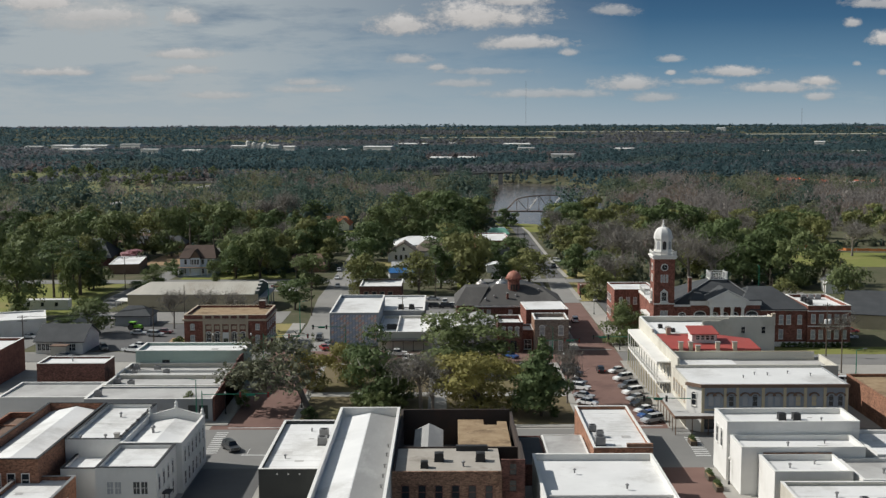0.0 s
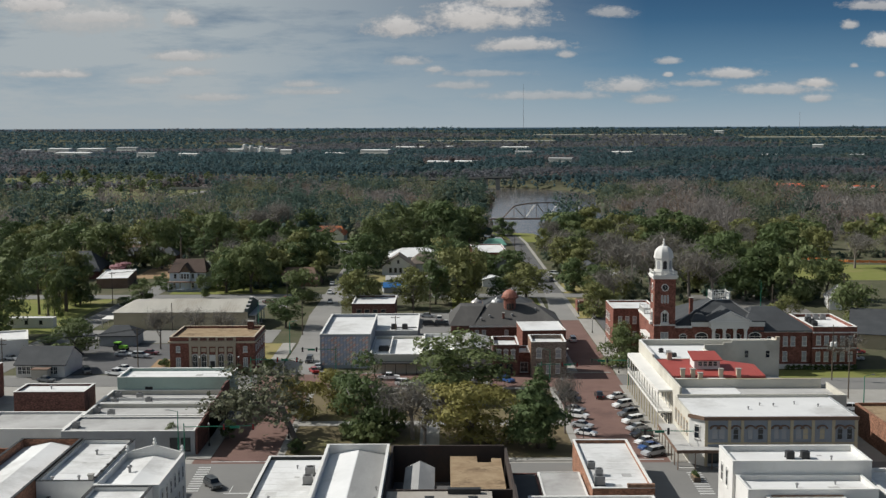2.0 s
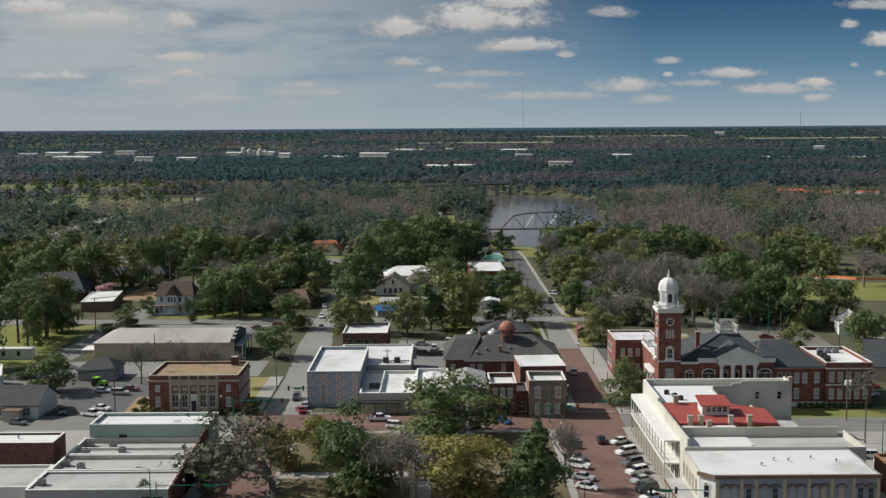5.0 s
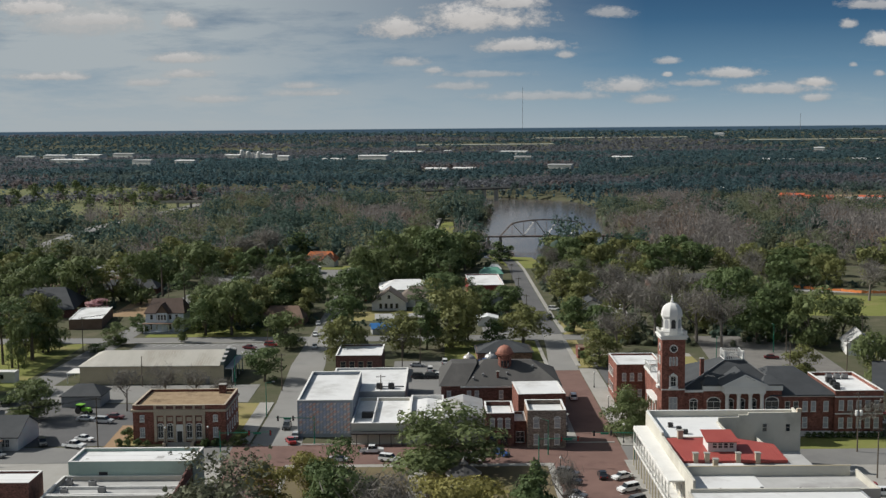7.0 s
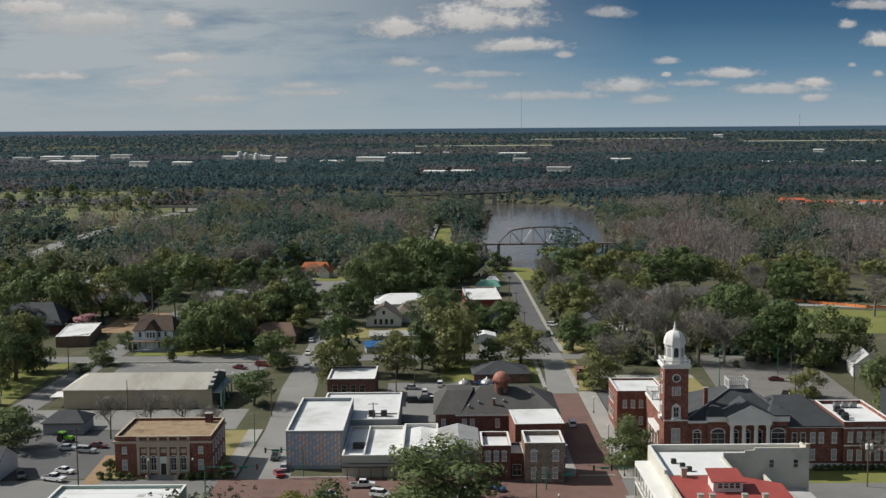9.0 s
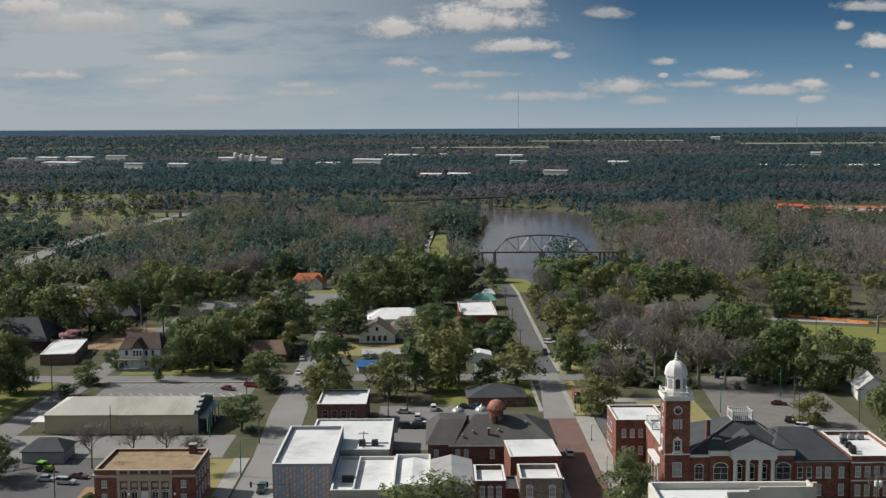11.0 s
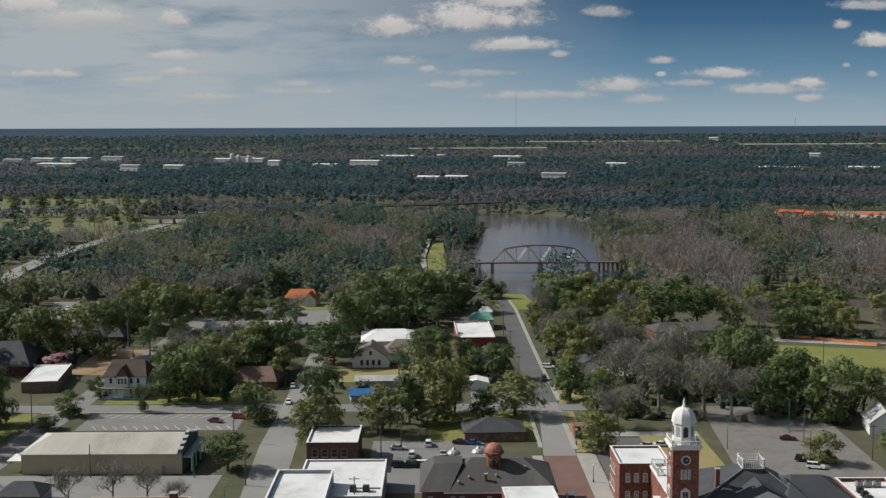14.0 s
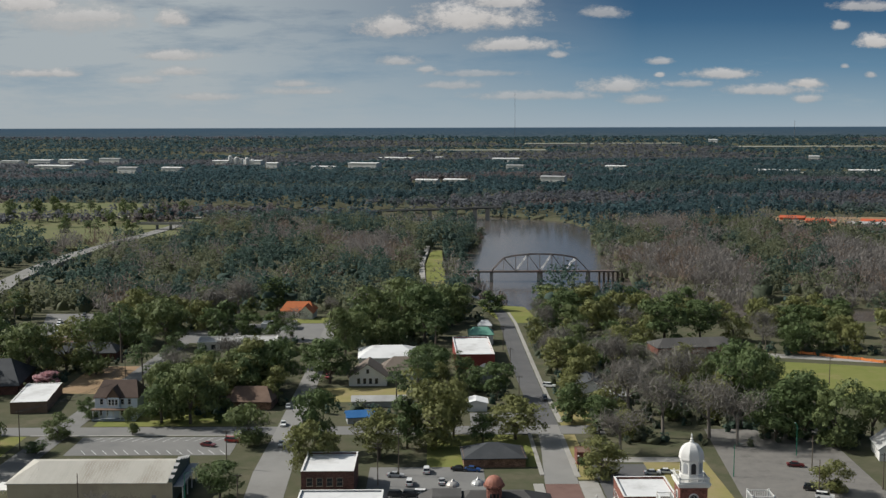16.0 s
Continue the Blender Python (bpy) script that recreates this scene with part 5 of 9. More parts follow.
b = block("white_corner_shop", -53.2, 183, 10.1, 18.2, 8.6, 0, "white_wall", "white_roof", "two-storey white painted corner shop with arched windows", ridge=0.8, coping=W, parapet=0.4,
          wins=[("right", 2.0, 4.9, 1.0, 2.0, 6, 2.8, W, G_, 1, True), ("right", 2.0, 1.2, 1.1, 2.2, 6, 2.8, W, G_, 1, False)])
bm = bmesh.new()
solid(bm, [(0, 18.2, 8.6), (10.1, 18.2, 8.6), (5.05, 18.2, 10.0), (0, 17.8, 8.6), (10.1, 17.8, 8.6), (5.05, 17.8, 10.0)], [(0, 2, 1), (3, 4, 5), (0, 3, 5, 2), (1, 2, 5, 4)])
part("gable_parapet", bm, M["white_wall"], b)
for xx, zz in ((0.4, 8.7), (5.05, 10.0), (9.7, 8.7)):
    place("urn", shared(("urn",), lambda q: lathe(q, [(0.28, 0), (0.36, 0.35), (0.2, 0.6), (0.3, 0.9), (0.08, 1.25)], 8), W), b, pose(xx, 18.0, zz))
roof_vent(-50, 192, 7.9, 1.4)
b = block("white_front_shop", -53.2, 169.8, 9.2, 13.0, 8.5, 0, "white_wall", "white_roof", "white painted two-storey shop with a stepped dark coping", coping="dark_metal", parapet=0.6,
          wins=[("front", 2.2, 4.4, 0.95, 1.9, 2, 1.2, W, PG, 2, False), ("front", 6.2, 4.4, 0.95, 1.9, 2, 1.2, W, G_, 2, False), ("right", 1.6, 4.6, 0.9, 2.0, 4, 2.9, W, G_, 1, True), ("right", 1.6, 1.2, 0.9, 2.0, 4, 2.9, W, G_, 1, True)])
part("canopy", boxes((9.2, 10.5, 3.0, 5.0, 3.4, 3.6)), M["dark_metal"], b)
block("low_white_annex", -60.6, 176, 7.3, 11.0, 6.5, 0, "white_wall", "white_roof", "plain low white annex with a dark coping", coping="dark_metal", parapet=0.5, wins=[("front", 1.6, 2.6, 0.8, 2.6, 1, 2, W, PG, 0, False)])
block("brick_lean_to", -66.5, 158, 9, 15.8, 6.0, 0, "orange_brick", "white_roof", "brown brick shop with a white roof", coping="galvanised", parapet=0.6, wins=[("right", 2, 2.2, 0.9, 1.7, 4, 3, W, G_, 1, False)])
block("brick_row_shop", -80.5, 186, 7, 22, 7.4, 0, "orange_brick", "brown_shingle", "weathered brick shop with a brown roof", coping="orange_brick", parapet=0.9)
block("brick_row_shop", -92, 150, 18, 52, 6.6, 0, "orange_brick", "grey_roof", "long brick shop with a grey roof", coping="orange_brick", parapet=0.8)
# ---- west row behind ----
block("blue_roofed_store", -92, 231.5, 18.3, 14, 4.6, 0, "white_wall", "grey_roof", "low store with a pale blue-grey roof and brick side", coping=W, parapet=0.2, slope=0.2)
block("dark_brick_store", -90.5, 250.3, 15.0, 7.9, 7.7, 0, "dark_brick", "white_roof", "plain dark brick store with a white roof edge", coping=W, parapet=0.4)
block("brick_end_store", -118, 258, 14, 22, 8.0, 0, "red_brick", "white_roof", "red brick store with a stepped side wall", coping=W, parapet=0.6)
b = block("sage_store", -72, 263, 25.2, 10, 8.0, 0, "sage_wall", "white_roof", "two-storey pale green painted store", coping=W, parapet=0.6, wins=[("front", 7.0, 4.6, 1.5, 1.2, 1, 2, "dark_metal", G_, 0, False)])
block("stepped_store", -73, 251, 26, 11.9, 5.1, 0, "cream_wall", "grey_roof", "store with stained parapet and weathered roof", coping=W, parapet=0.9)
part("roof_curb", boxes((0.4, 25.6, 6.0, 6.3, 4.1, 4.75)), M["white_wall"], scene.objects["stepped_store"])
block("stepped_store", -73, 240.5, 26, 10.3, 5.0, 0, "cream_wall", "grey_roof", "store with stained grey roof", coping=W, parapet=0.8)
b = block("stepped_store", -73.5, 229, 26, 11.3, 4.8, 0, "grey_wall", "grey_roof", "grey store with a pale flat roof", coping=W, parapet=0.3, wins=[("front", 22.0, 1.0, 1.6, 2.4, 2, 2.2, "dark_metal", G_, 0, False)])
bm = bmesh.new()
for i in range(15):
    y0 = 229 + 2.93 * i
    box(bm, -47.4, -47.0, y0, y0 + 2.93, -0.5, 5.2 + 0.2 * i + (0.35 if i in (4, 5, 9, 10) else 0))
tagged(part("store_front_wall", bm, M["dark_brick"]), "dark painted shop front wall with a stepped top", "wall", kind="structure")
for x, y, z in ((-70, 254, 4.2), (-66, 259, 4.2), (-71.5, 246, 4.2), (-68, 244, 4.2), (-71.8, 233, 4.5), (-63, 255, 4.2), (-71, 260, 4.2)):
    air_unit(x, y, z, 0.9)
roof_vent(-84, 255, 7.2)
# ---- middle block ----
b = block("black_front_shop", -30.2, 180, 9.9, 30.6, 5.1, 0, "black_wall", "white_roof", "low shop with black walls and a clean white roof", coping=W, parapet=0.6)
for i in range(3):
    place("lamp", shared(("wall_lamp",), lambda bm: box(bm, -0.12, 0.12, -0.15, 0, -0.1, 0.1), W), b, pose(3 + 1.8 * i, 0, 4.3))
air_unit(-21.7, 196.5, 4.5, 1.1)
air_unit(-21.9, 201.5, 4.5, 1.1)
b = block("market_hall", -18.8, 136, 10.5, 65, 9.9, 0, "white_wall", "white_roof", "long narrow hall with a white ridge roof and deep parapets", ridge=0.9, coping=W, parapet=0.8)
bm = bmesh.new()
solid(bm, [(5.4, 0.4, 9.075), (10.1, 0.4, 8.25), (10.1, 64.6, 8.25), (5.4, 64.6, 9.075), (5.4, 0.4, 9.0), (10.1, 0.4, 8.0), (10.1, 64.6, 8.0), (5.4, 64.6, 9.0)], [(0, 1, 2, 3), (0, 4, 5, 1), (1, 5, 6, 2), (2, 6, 7, 3), (3, 7, 4, 0)])
part("old_slope", bm, M["old_membrane"], b, "weathered grey roof slope")
for y in (160, 165, 170, 176, 181):
    roof_vent(-9.4, y, 8.3, 0.8)


def burnt_block():
    b = thing("roofless_store", pose(-8.2, 167.4, 0), "old brick store, grey front roof, open burnt-out rear", "building", "town buildings")
    w, d, h = 20.0, 38.0, 8.5
    part("front_wall", boxes((0, 16.4, 0, 0.4, -1, h)), M["brown_brick"], b)
    part("front_wall", boxes((16.42, w, 2.0, 2.4, -1, h + 1.2)), M["dark_brick"], b)
    part("side_wall", boxes((0, 0.4, 0.42, d, -1, h)), M["charred_brick"], b)
    part("side_wall", boxes((w - 0.4, w, 2.42, 12, -1, h + 1.2), (w - 0.4, w, 12, 26, -1, h + 0.2), (w - 0.4, w, 26, d, -1, h - 0.4)), M["charred_brick"], b)
    part("back_wall", boxes((0.42, w - 0.42, d - 0.4, d, -1, h)), M["charred_brick"], b)
    part("front_roof", boxes((0.42, 16.4, 0.42, 13.4, h - 0.7, h - 0.3)), M["stained_roof"], b)
    part("cross_wall", boxes((0.42, w - 0.42, 13.42, 13.8, 0, h - 0.1)), M["charred_brick"], b)
    part("floor", boxes((0.42, w - 0.42, 13.82, d - 0.42, 0, 2.0)), M["asphalt_dark"], b)
    part("inner_roof", boxes((10.2, 18.9, 15.0, 33.0, 4.0, 6.9), (10.2, 14.8, 33.002, 36.6, 4.0, 6.9), (17.2, 18.9, 33.002, 35.4, 4.0, 6.9)), M["tan_roof"], b, "rust-stained tan inner roof")
    bm = bmesh.new()
    solid(bm, [(2.6, 15, 6.0), (7.6, 15, 6.0), (7.6, 33, 6.0), (2.6, 33, 6.0), (5.1, 15, 7.2), (5.1, 33, 7.2), (2.6, 15, 2), (7.6, 15, 2), (7.6, 33, 2), (2.6, 33, 2)],
          [(0, 4, 5, 3), (4, 1, 2, 5), (0, 6, 7, 1, 4), (2, 8, 9, 3, 5), (0, 3, 9, 6), (1, 7, 8, 2)])
    part("tin_roof", bm, M["old_membrane"], b, "grey corrugated tin roof")
    for i in range(6):
        window(b, pose(2.0 + 2.5 * i, 0, 4.4), 1.0, 1.9, "dark_brick", G_, 1)
    for zz in (1.0, 4.8, 7.4):
        window(b, pose(18.2, 2.0, zz), 1.0, 1.7, "dark_brick", G_, 1)


burnt_block()
air_unit(-3.4, 170.5, 8.2, 0.8, "dark_metal")
air_unit(-1.2, 174, 8.2, 1.0, "dark_metal")
air_unit(5.2, 174, 8.2, 1.0, "dark_metal")
roof_vent(2.5, 171, 8.2)
tagged(part("roof_duct", boxes((1.5, 6.5, 179.3, 180.3, 8.2, 9.0)), M["dark_metal"]), "long dark metal duct on a roof", "duct")
b = block("white_roofed_garage", 24.8, 190, 10.0, 29, 5.6, 0, "orange_brick", "white_roof", "orange brick garage with a white roof", coping=W, parapet=0.6)
part("raised_front", boxes((5.6, 10.0, -0.1, 0.5, 5.72, 6.3)), M["brown_brick"], b)
air_unit(27.0, 199, 5.0, 0.9)
air_unit(26.2, 203, 5.0, 0.9)
air_unit(26.4, 194, 5.0, 1.2)
b = block("broad_white_store", 14, 138, 19.5, 46, 6.3, 0.0, "white_wall", "white_roof", "broad store with a white coated roof sloping to the rear", coping=W, parapet=0.7, slope=0.3)
part("roof_step", boxes((0.4, 19.1, 26.0, 26.3, 5.3, 5.9)), M["grey_roof"], b)
block("grey_roofed_shed", 17.2, 190.6, 7.3, 15, 3.6, 0, "white_wall", "grey_roof", "low shed with a pale grey roof", coping=None, parapet=0.1)
block("dark_lean_to", 12.1, 187, 4.9, 18, 3.6, 0, "dark_brick", "slate", "dark lean-to between two buildings", coping=None, parapet=0.2)
# ---- near east block ----
b = block("bright_corner_shop", 47, 189.2, 22.2, 9.2, 10.2, 0, "white_wall", "white_roof", "white two-storey corner shop with an arched side window", coping=W, parapet=0.9, wins=[("left", 2.6, 5.2, 1.2, 2.6, 2, 3.2, W, G_, 1, True)])
air_unit(57.5, 194, 9.3, 0.9, "dark_metal")
air_unit(60, 194, 9.3, 0.9, "dark_metal")
block("white_step_shop", 47.5, 181.5, 20, 7.6, 8.0, 0, "white_wall", "white_roof", "white shop with a brick parapet band", coping=W, parapet=0.8)
tagged(part("brick_band", boxes((51, 62, 181.2, 181.48, 5.4, 7.2))  , M["brown_brick"]), "brown brick wall panel on a white shop", "wall", kind="structure")
block("white_step_shop", 50.2, 172, 12, 9.4, 6.9, 0, "white_wall", "white_roof", "white low shop with curved parapet ends", coping=W, parapet=0.9)
block("white_step_shop", 63, 170, 16, 11.4, 6.2, 0, "white_wall", "grey_roof", "white low shop with a pale grey roof", coping=W, parapet=0.5)
block("white_step_shop", 50.5, 158, 30, 11.9, 6.0, 0, "cream_wall", "white_roof", "cream shop row with a white roof", coping=W, parapet=0.5)
block("white_step_shop", 50.5, 138, 34, 19.8, 5.2, 0, "cream_wall", "brown_shingle", "cream shop row with a rust-brown roof", coping=W, parapet=0.4)
block("white_step_shop", 69.6, 182, 16, 15, 6.6, 0, "white_wall", "white_roof", "white shop with a plain white roof", coping=W, parapet=0.5)
block("tan_brick_shop", 86, 200, 16, 44, 6.2, 0, "orange_brick", "tan_roof", "orange brick shop with a brown roof", coping="orange_brick", parapet=0.5)


def hood_arch(q, r=0.72, z=2.0):
    """A raised segmental hood over a window."""
    n = 8
    for i in range(n):
        a0, a1 = math.pi * i / n, math.pi * (i + 1) / n
        pts = [(math.cos(a) * k, z + 0.72 * math.sin(a) * k) for a, k in ((a0, r), (a0, r + 0.3), (a1, r + 0.3), (a1, r))]
        solid(q, [(x, -0.32, zz) for x, zz in pts] + [(x, 0.0, zz) for x, zz in pts], [(3, 2, 1, 0), (0, 1, 5, 4), (1, 2, 6, 5), (2, 3, 7, 6), (3, 0, 4, 7)])


def corner_building():
    """Two-storey building on the street corner, blue-grey front with cream pilasters."""
    b = thing("corner_building", pose(47.2, 220.3, 0), "two-storey corner building with grey-blue bays, cream pilasters and a brown cornice", "building", "town buildings")
    w, d, h = 31.0, 16.2, 9.5
    part("front_wall", boxes((2.4, w, 0, 0.4, -1, h)), M["blue_grey_wall"], b)
    bm = bmesh.new()
    solid(bm, [(2.4, 0, -1), (0, 2.4, -1), (0.3, 2.6, -1), (2.6, 0.4, -1), (2.4, 0, h), (0, 2.4, h), (0.3, 2.6, h), (2.6, 0.4, h)], [(0, 4, 5, 1), (3, 2, 6, 7), (4, 7, 6, 5), (0, 1, 2, 3)])
    part("corner_wall", bm, M["white_wall"], b)
    part("side_wall", boxes((0, 0.4, 2.4, d, -1, h)), M["cream_wall"], b)
    part("side_wall", boxes((w - 0.4, w, 0.42, d, -1, h)), M["grey_wall"], b)
    part("back_wall", boxes((0.42, w - 0.42, d - 0.4, d, -1, h + 0.5)), M["cream_wall"], b)
    bm = bmesh.new()
    prism(bm, [(2.7, 0.42), (w - 0.42, 0.42), (w - 0.42, d - 0.42), (0.42, d - 0.42), (0.42, 2.7)], h - 0.5, h - 0.12)
    part("roof", bm, M["white_roof"], b)
    bm = bmesh.new()
    box(bm, 2.2, w + 0.15, -0.35, 0.0, h - 0.62, h + 0.02)
    solid(bm, [(2.2, -0.35, h - 0.62), (-0.35, 2.2, h - 0.62), (0, 2.4, h - 0.62), (2.4, 0, h - 0.62), (2.2, -0.35, h + 0.02), (-0.35, 2.2, h + 0.02), (0, 2.4, h + 0.02), (2.4, 0, h + 0.02)], [(0, 4, 5, 1), (4, 7, 6, 5), (0, 1, 2, 3)])
    part("cornice", bm, M["brown_shingle"], b, "dark brown cornice")
    for x in (2.7, 7.0, 9.4, 14.4, 18.6, 22.6, 26.4, 30.6):
        place("pilaster", shared(("pilaster",), lambda q: box(q, -0.28, 0.28, -0.16, 0, -0.5, 8.85), "tan_wall"), b, pose(x, 0, 0))
    part("string_course", boxes((2.6, w, -0.1, 0, 4.3, 4.6)), M["tan_wall"], b)
    for x, ww, pane in ((4.3, 1.0, PG), (5.6, 1.0, PG), (8.2, 0.9, G_), (10.9, 0.9, PG), (12.8, 0.9, G_), (15.8, 0.9, PG), (17.2, 0.9, PG), (19.9, 0.9, PG), (21.2, 0.9, "tan_wall"), (24.3, 0.9, "tan_wall"), (27.6, 0.9, G_), (29.4, 0.9, G_)):
        window(b, pose(x, 0, 5.2), ww, 1.9, "blue_grey_wall", pane, 1, True, True)
        place("hood_mould", shared(("hood", ww), lambda q: hood_arch(q), "brown_shingle"), b, pose(x, 0, 5.2))
    window(b, pose(1.2, 1.2, 5.2, 0, 0, -45), 1.0, 2.2, "white_trim", G_, 1, True, True)
    for i in range(5):
        window(b, pose(0, d - 1.6 - 2.6 * i, 5.2, 0, 0, -90), 0.9, 2.1, "tan_stone", PG, 1, True, True)
    for i in range(8):
        window(b, pose(4.4 + 3.5 * i, 0, 0.7), 2.4, 2.7, "dark_metal", G_, 1, False)
    aw = part("awning", boxes((-3.2, -0.02, -2.6, d + 0.5, 3.6, 3.85), (0, 6.5, -2.6, -0.02, 3.6, 3.85)), M["grey_roof"], b, "flat grey sidewalk canopy")
    part("awning_fascia", boxes((-3.3, -3.2, -2.7, d + 0.5, 3.3, 3.9), (-3.2, 6.6, -2.7, -2.6, 3.3, 3.9)), M["brown_shingle"], b, "brown fascia board")
    for x, y in [(-3.0, -2.4 + 3.1 * i) for i in range(7)] + [(0.2, -2.4), (3.3, -2.4), (6.3, -2.4)]:
        bm = bmesh.new()
        lathe(bm, [(0.1, 0.1), (0.08, 3.62)], 6, x, y)
        part("post", bm, M["brown_shingle"], b)
    for x in (12, 15, 17.5, 22, 26):
        roof_vent(47.2 + x, 220.3 + 6 + (x * 7) % 6, h - 0.12, 0.7)


corner_building()


def arcade_building():
    """Long building with a two-storey white gallery over the sidewalk."""
    b = thing("gallery_building", pose(48.3, 237.0, 0), "long cream building with a white two-storey gallery and red roof", "building", "town buildings")
    part("front_wall", boxes((0, 0.45, 0.45, 30.5, -1, 11.2), (0, 0.45, 30.5, 49, -1, 11.8)), M["cream_wall"], b)
    part("south_wall", boxes((0, 33.5, 0, 0.45, -1, 9.6)), M["cream_wall"], b)
    part("east_wall", boxes((33.1, 33.5, 0.46, 12.0, -1, 9.6)), M["cream_wall"], b)
    part("east_wall", boxes((32.0, 32.4, 43.42, 48.6, -1, 12.4)), M["cream_wall"], b)
    part("east_wall", boxes((22.6, 23.0, 12.32, 42.98, -1, 7.5)), M["cream_wall"], b)
    part("inner_wall", boxes((14.6, 19.0, 43.0, 43.4, -1, 11.7), (19.002, 21.0, 43.0, 43.4, -1, 12.2), (21.002, 32.4, 43.0, 43.4, -1, 12.7)), M["cream_wall"], b, "plain cream wall with a stepped top")
    part("inner_wall", boxes((0.46, 14.6, 30.5, 30.9, 5, 10.9)), M["cream_wall"], b)
    part("inner_wall", boxes((14.2, 14.6, 30.92, 42.98, 5, 10.9)), M["cream_wall"], b)
    part("north_wall", boxes((0.46, 32.4, 48.62, 49, -1, 11.8)), M["cream_wall"], b)
    part("corner_pier", boxes((31.6, 32.5, 42.9, 43.8, 12.72, 13.5)), M["tan_stone"], b)
    part("roof_coping", boxes((0.46, 32.4, 48.5, 49.05, 11.802, 11.95), (-0.05, 0.5, 30.5, 48.48, 11.802, 11.95)), M[W], b)
    part("white_roof", boxes((0.46, 14.18, 30.92, 48.6, 9.6, 10.5), (14.2, 31.98, 43.42, 48.6, 9.6, 10.5)), M["white_roof"], b)
    bm = bmesh.new()
    solid(bm, [(0.46, 16.9, 9.9), (21.9, 16.9, 9.9), (21.9, 26.6, 10.4), (14.0, 30.4, 10.8), (0.46, 30.4, 10.8), (0.46, 16.9, 9.4), (21.9, 16.9, 9.4), (21.9, 26.6, 9.4), (14.0, 30.4, 9.4), (0.46, 30.4, 9.4)], [(0, 1, 2, 3, 4), (9, 8, 7, 6, 5), (0, 5, 6, 1), (1, 6, 7, 2), (2, 7, 8, 3), (3, 8, 9, 4), (4, 9, 5, 0)])
    part("red_roof", bm, M["red_roof"], b, "painted red metal roof")
    for i in range(26):
        place("roof_seam", shared(("roof_seam",), lambda q: solid(q, [(-0.03, 17.0, 9.91), (0.03, 17.0, 9.91), (0.03, 26.5, 10.4), (-0.03, 26.5, 10.4), (-0.03, 17.0, 9.99), (0.03, 17.0, 9.99), (0.03, 26.5, 10.48), (-0.03, 26.5, 10.48)], [(4, 5, 6, 7), (0, 4, 7, 3), (1, 2, 6, 5), (0, 1, 5, 4)]), "red_roof"), b, pose(0.9 + 0.82 * i, 0, 0))
    part("mid_roof", boxes((0.46, 22.5, 12.32, 30.48, 8.4, 9.2)), M["grey_roof"], b)
    part("mid_roof", boxes((0.46, 13.0, 12.34, 16.6, 9.22, 9.5)), M["white_roof"], b, "bright white low roof")
    part("yard_roof", boxes((23.02, 31.9, 12.32, 42.96, 3.6, 4.2)), M["grey_roof"], b)
    part("yard_roof", boxes((14.62, 22.58, 30.5, 42.96, 5.6, 6.2)), M["grey_roof"], b)
    part("low_roof", boxes((0.46, 14.0, 0.46, 11.98, 8.0, 8.5)), M["white_roof"], b)
    part("low_roof", boxes((14.02, 33.08, 0.46, 11.98, 7.8, 8.3)), M["grey_roof"], b)
    part("cross_wall", boxes((0.46, 32.2, 12.0, 12.3, 5, 10.2)), M["cream_wall"], b)
    part("cross_coping", boxes((0.46, 32.3, 11.95, 12.35, 10.202, 10.3)), M["tan_wall"], b)
    part("yard_wall", boxes((24.6, 33.5, 12.32, 12.7, -1, 9)), M["grey_wall"], b)
    # lantern over the red roof
    lan = part("lantern", boxes((7.6, 13.2, 22.0, 26.4, 9.8, 12.4)), M["white_wall"], b, "white clerestory lantern")
    for i in range(4):
        window(b, pose(8.9 + 1.1 * i, 22.0, 11.0), 0.8, 0.95, W, G_, 1, False)
    bm = bmesh.new()
    solid(bm, [(7.1, 21.3, 12.4), (13.7, 21.3, 12.4), (13.2, 27.0, 13.4), (7.1, 27.0, 13.4), (7.1, 21.3, 12.25), (13.7, 21.3, 12.25), (13.2, 27.0, 13.25), (7.1, 27.0, 13.25)], [(0, 1, 2, 3), (7, 6, 5, 4), (0, 4, 5, 1), (1, 5, 6, 2), (2, 6, 7, 3), (3, 7, 4, 0)])
    part("lantern_roof", bm, M["red_roof"], b, "red sloping lantern roof")
    for x in (24.6, 29.6):
        window(b, pose(x, 43.0, 8.6), 0.9, 1.6, "cream_wall", G_, 1)
    # gallery
    g0, g1 = 7.5, 47.0
    part("gallery_roof", boxes((-3.0, 0.0, g0, g1, 8.7, 9.0)), M[W], b, "white gallery roof")
    part("gallery_floor", boxes((-3.0, 0.0, g0, g1, 4.2, 4.5)), M[W], b)
    part("gallery_beam", boxes((-3.05, -2.8, g0, g1, 8.2, 8.68)), M[W], b)
    n = 13
    for i in range(n):
        y = g0 + 0.15 + (g1 - g0 - 0.3) * i / (n - 1)
        place("gallery_post", shared(("gallery_post",), lambda q: box(q, -0.09, 0.09, -0.09, 0.09, 4.5, 8.22), W), b, pose(-2.92, y, 0))
        place("street_post", shared(("street_post",), lambda q: lathe(q, [(0.16, 0.1), (0.11, 0.6), (0.10, 4.2)], 8), "tan_wall"), b, pose(-2.92, y, 0))
        if i < n - 1:
            L = (g1 - g0 - 0.3) / (n - 1)
            place("railing", shared(("railing", round(L, 2)), lambda q: [box(q, -0.04, 0.04, 0.1, L - 0.1, zz, zz + 0.08) for zz in (4.65, 5.45)] + [box(q, -0.02, 0.02, 0.2 + 0.3 * k, 0.24 + 0.3 * k, 4.73, 5.45) for k in range(int((L - 0.3) / 0.3))], W), b, pose(-2.92, y, 0))
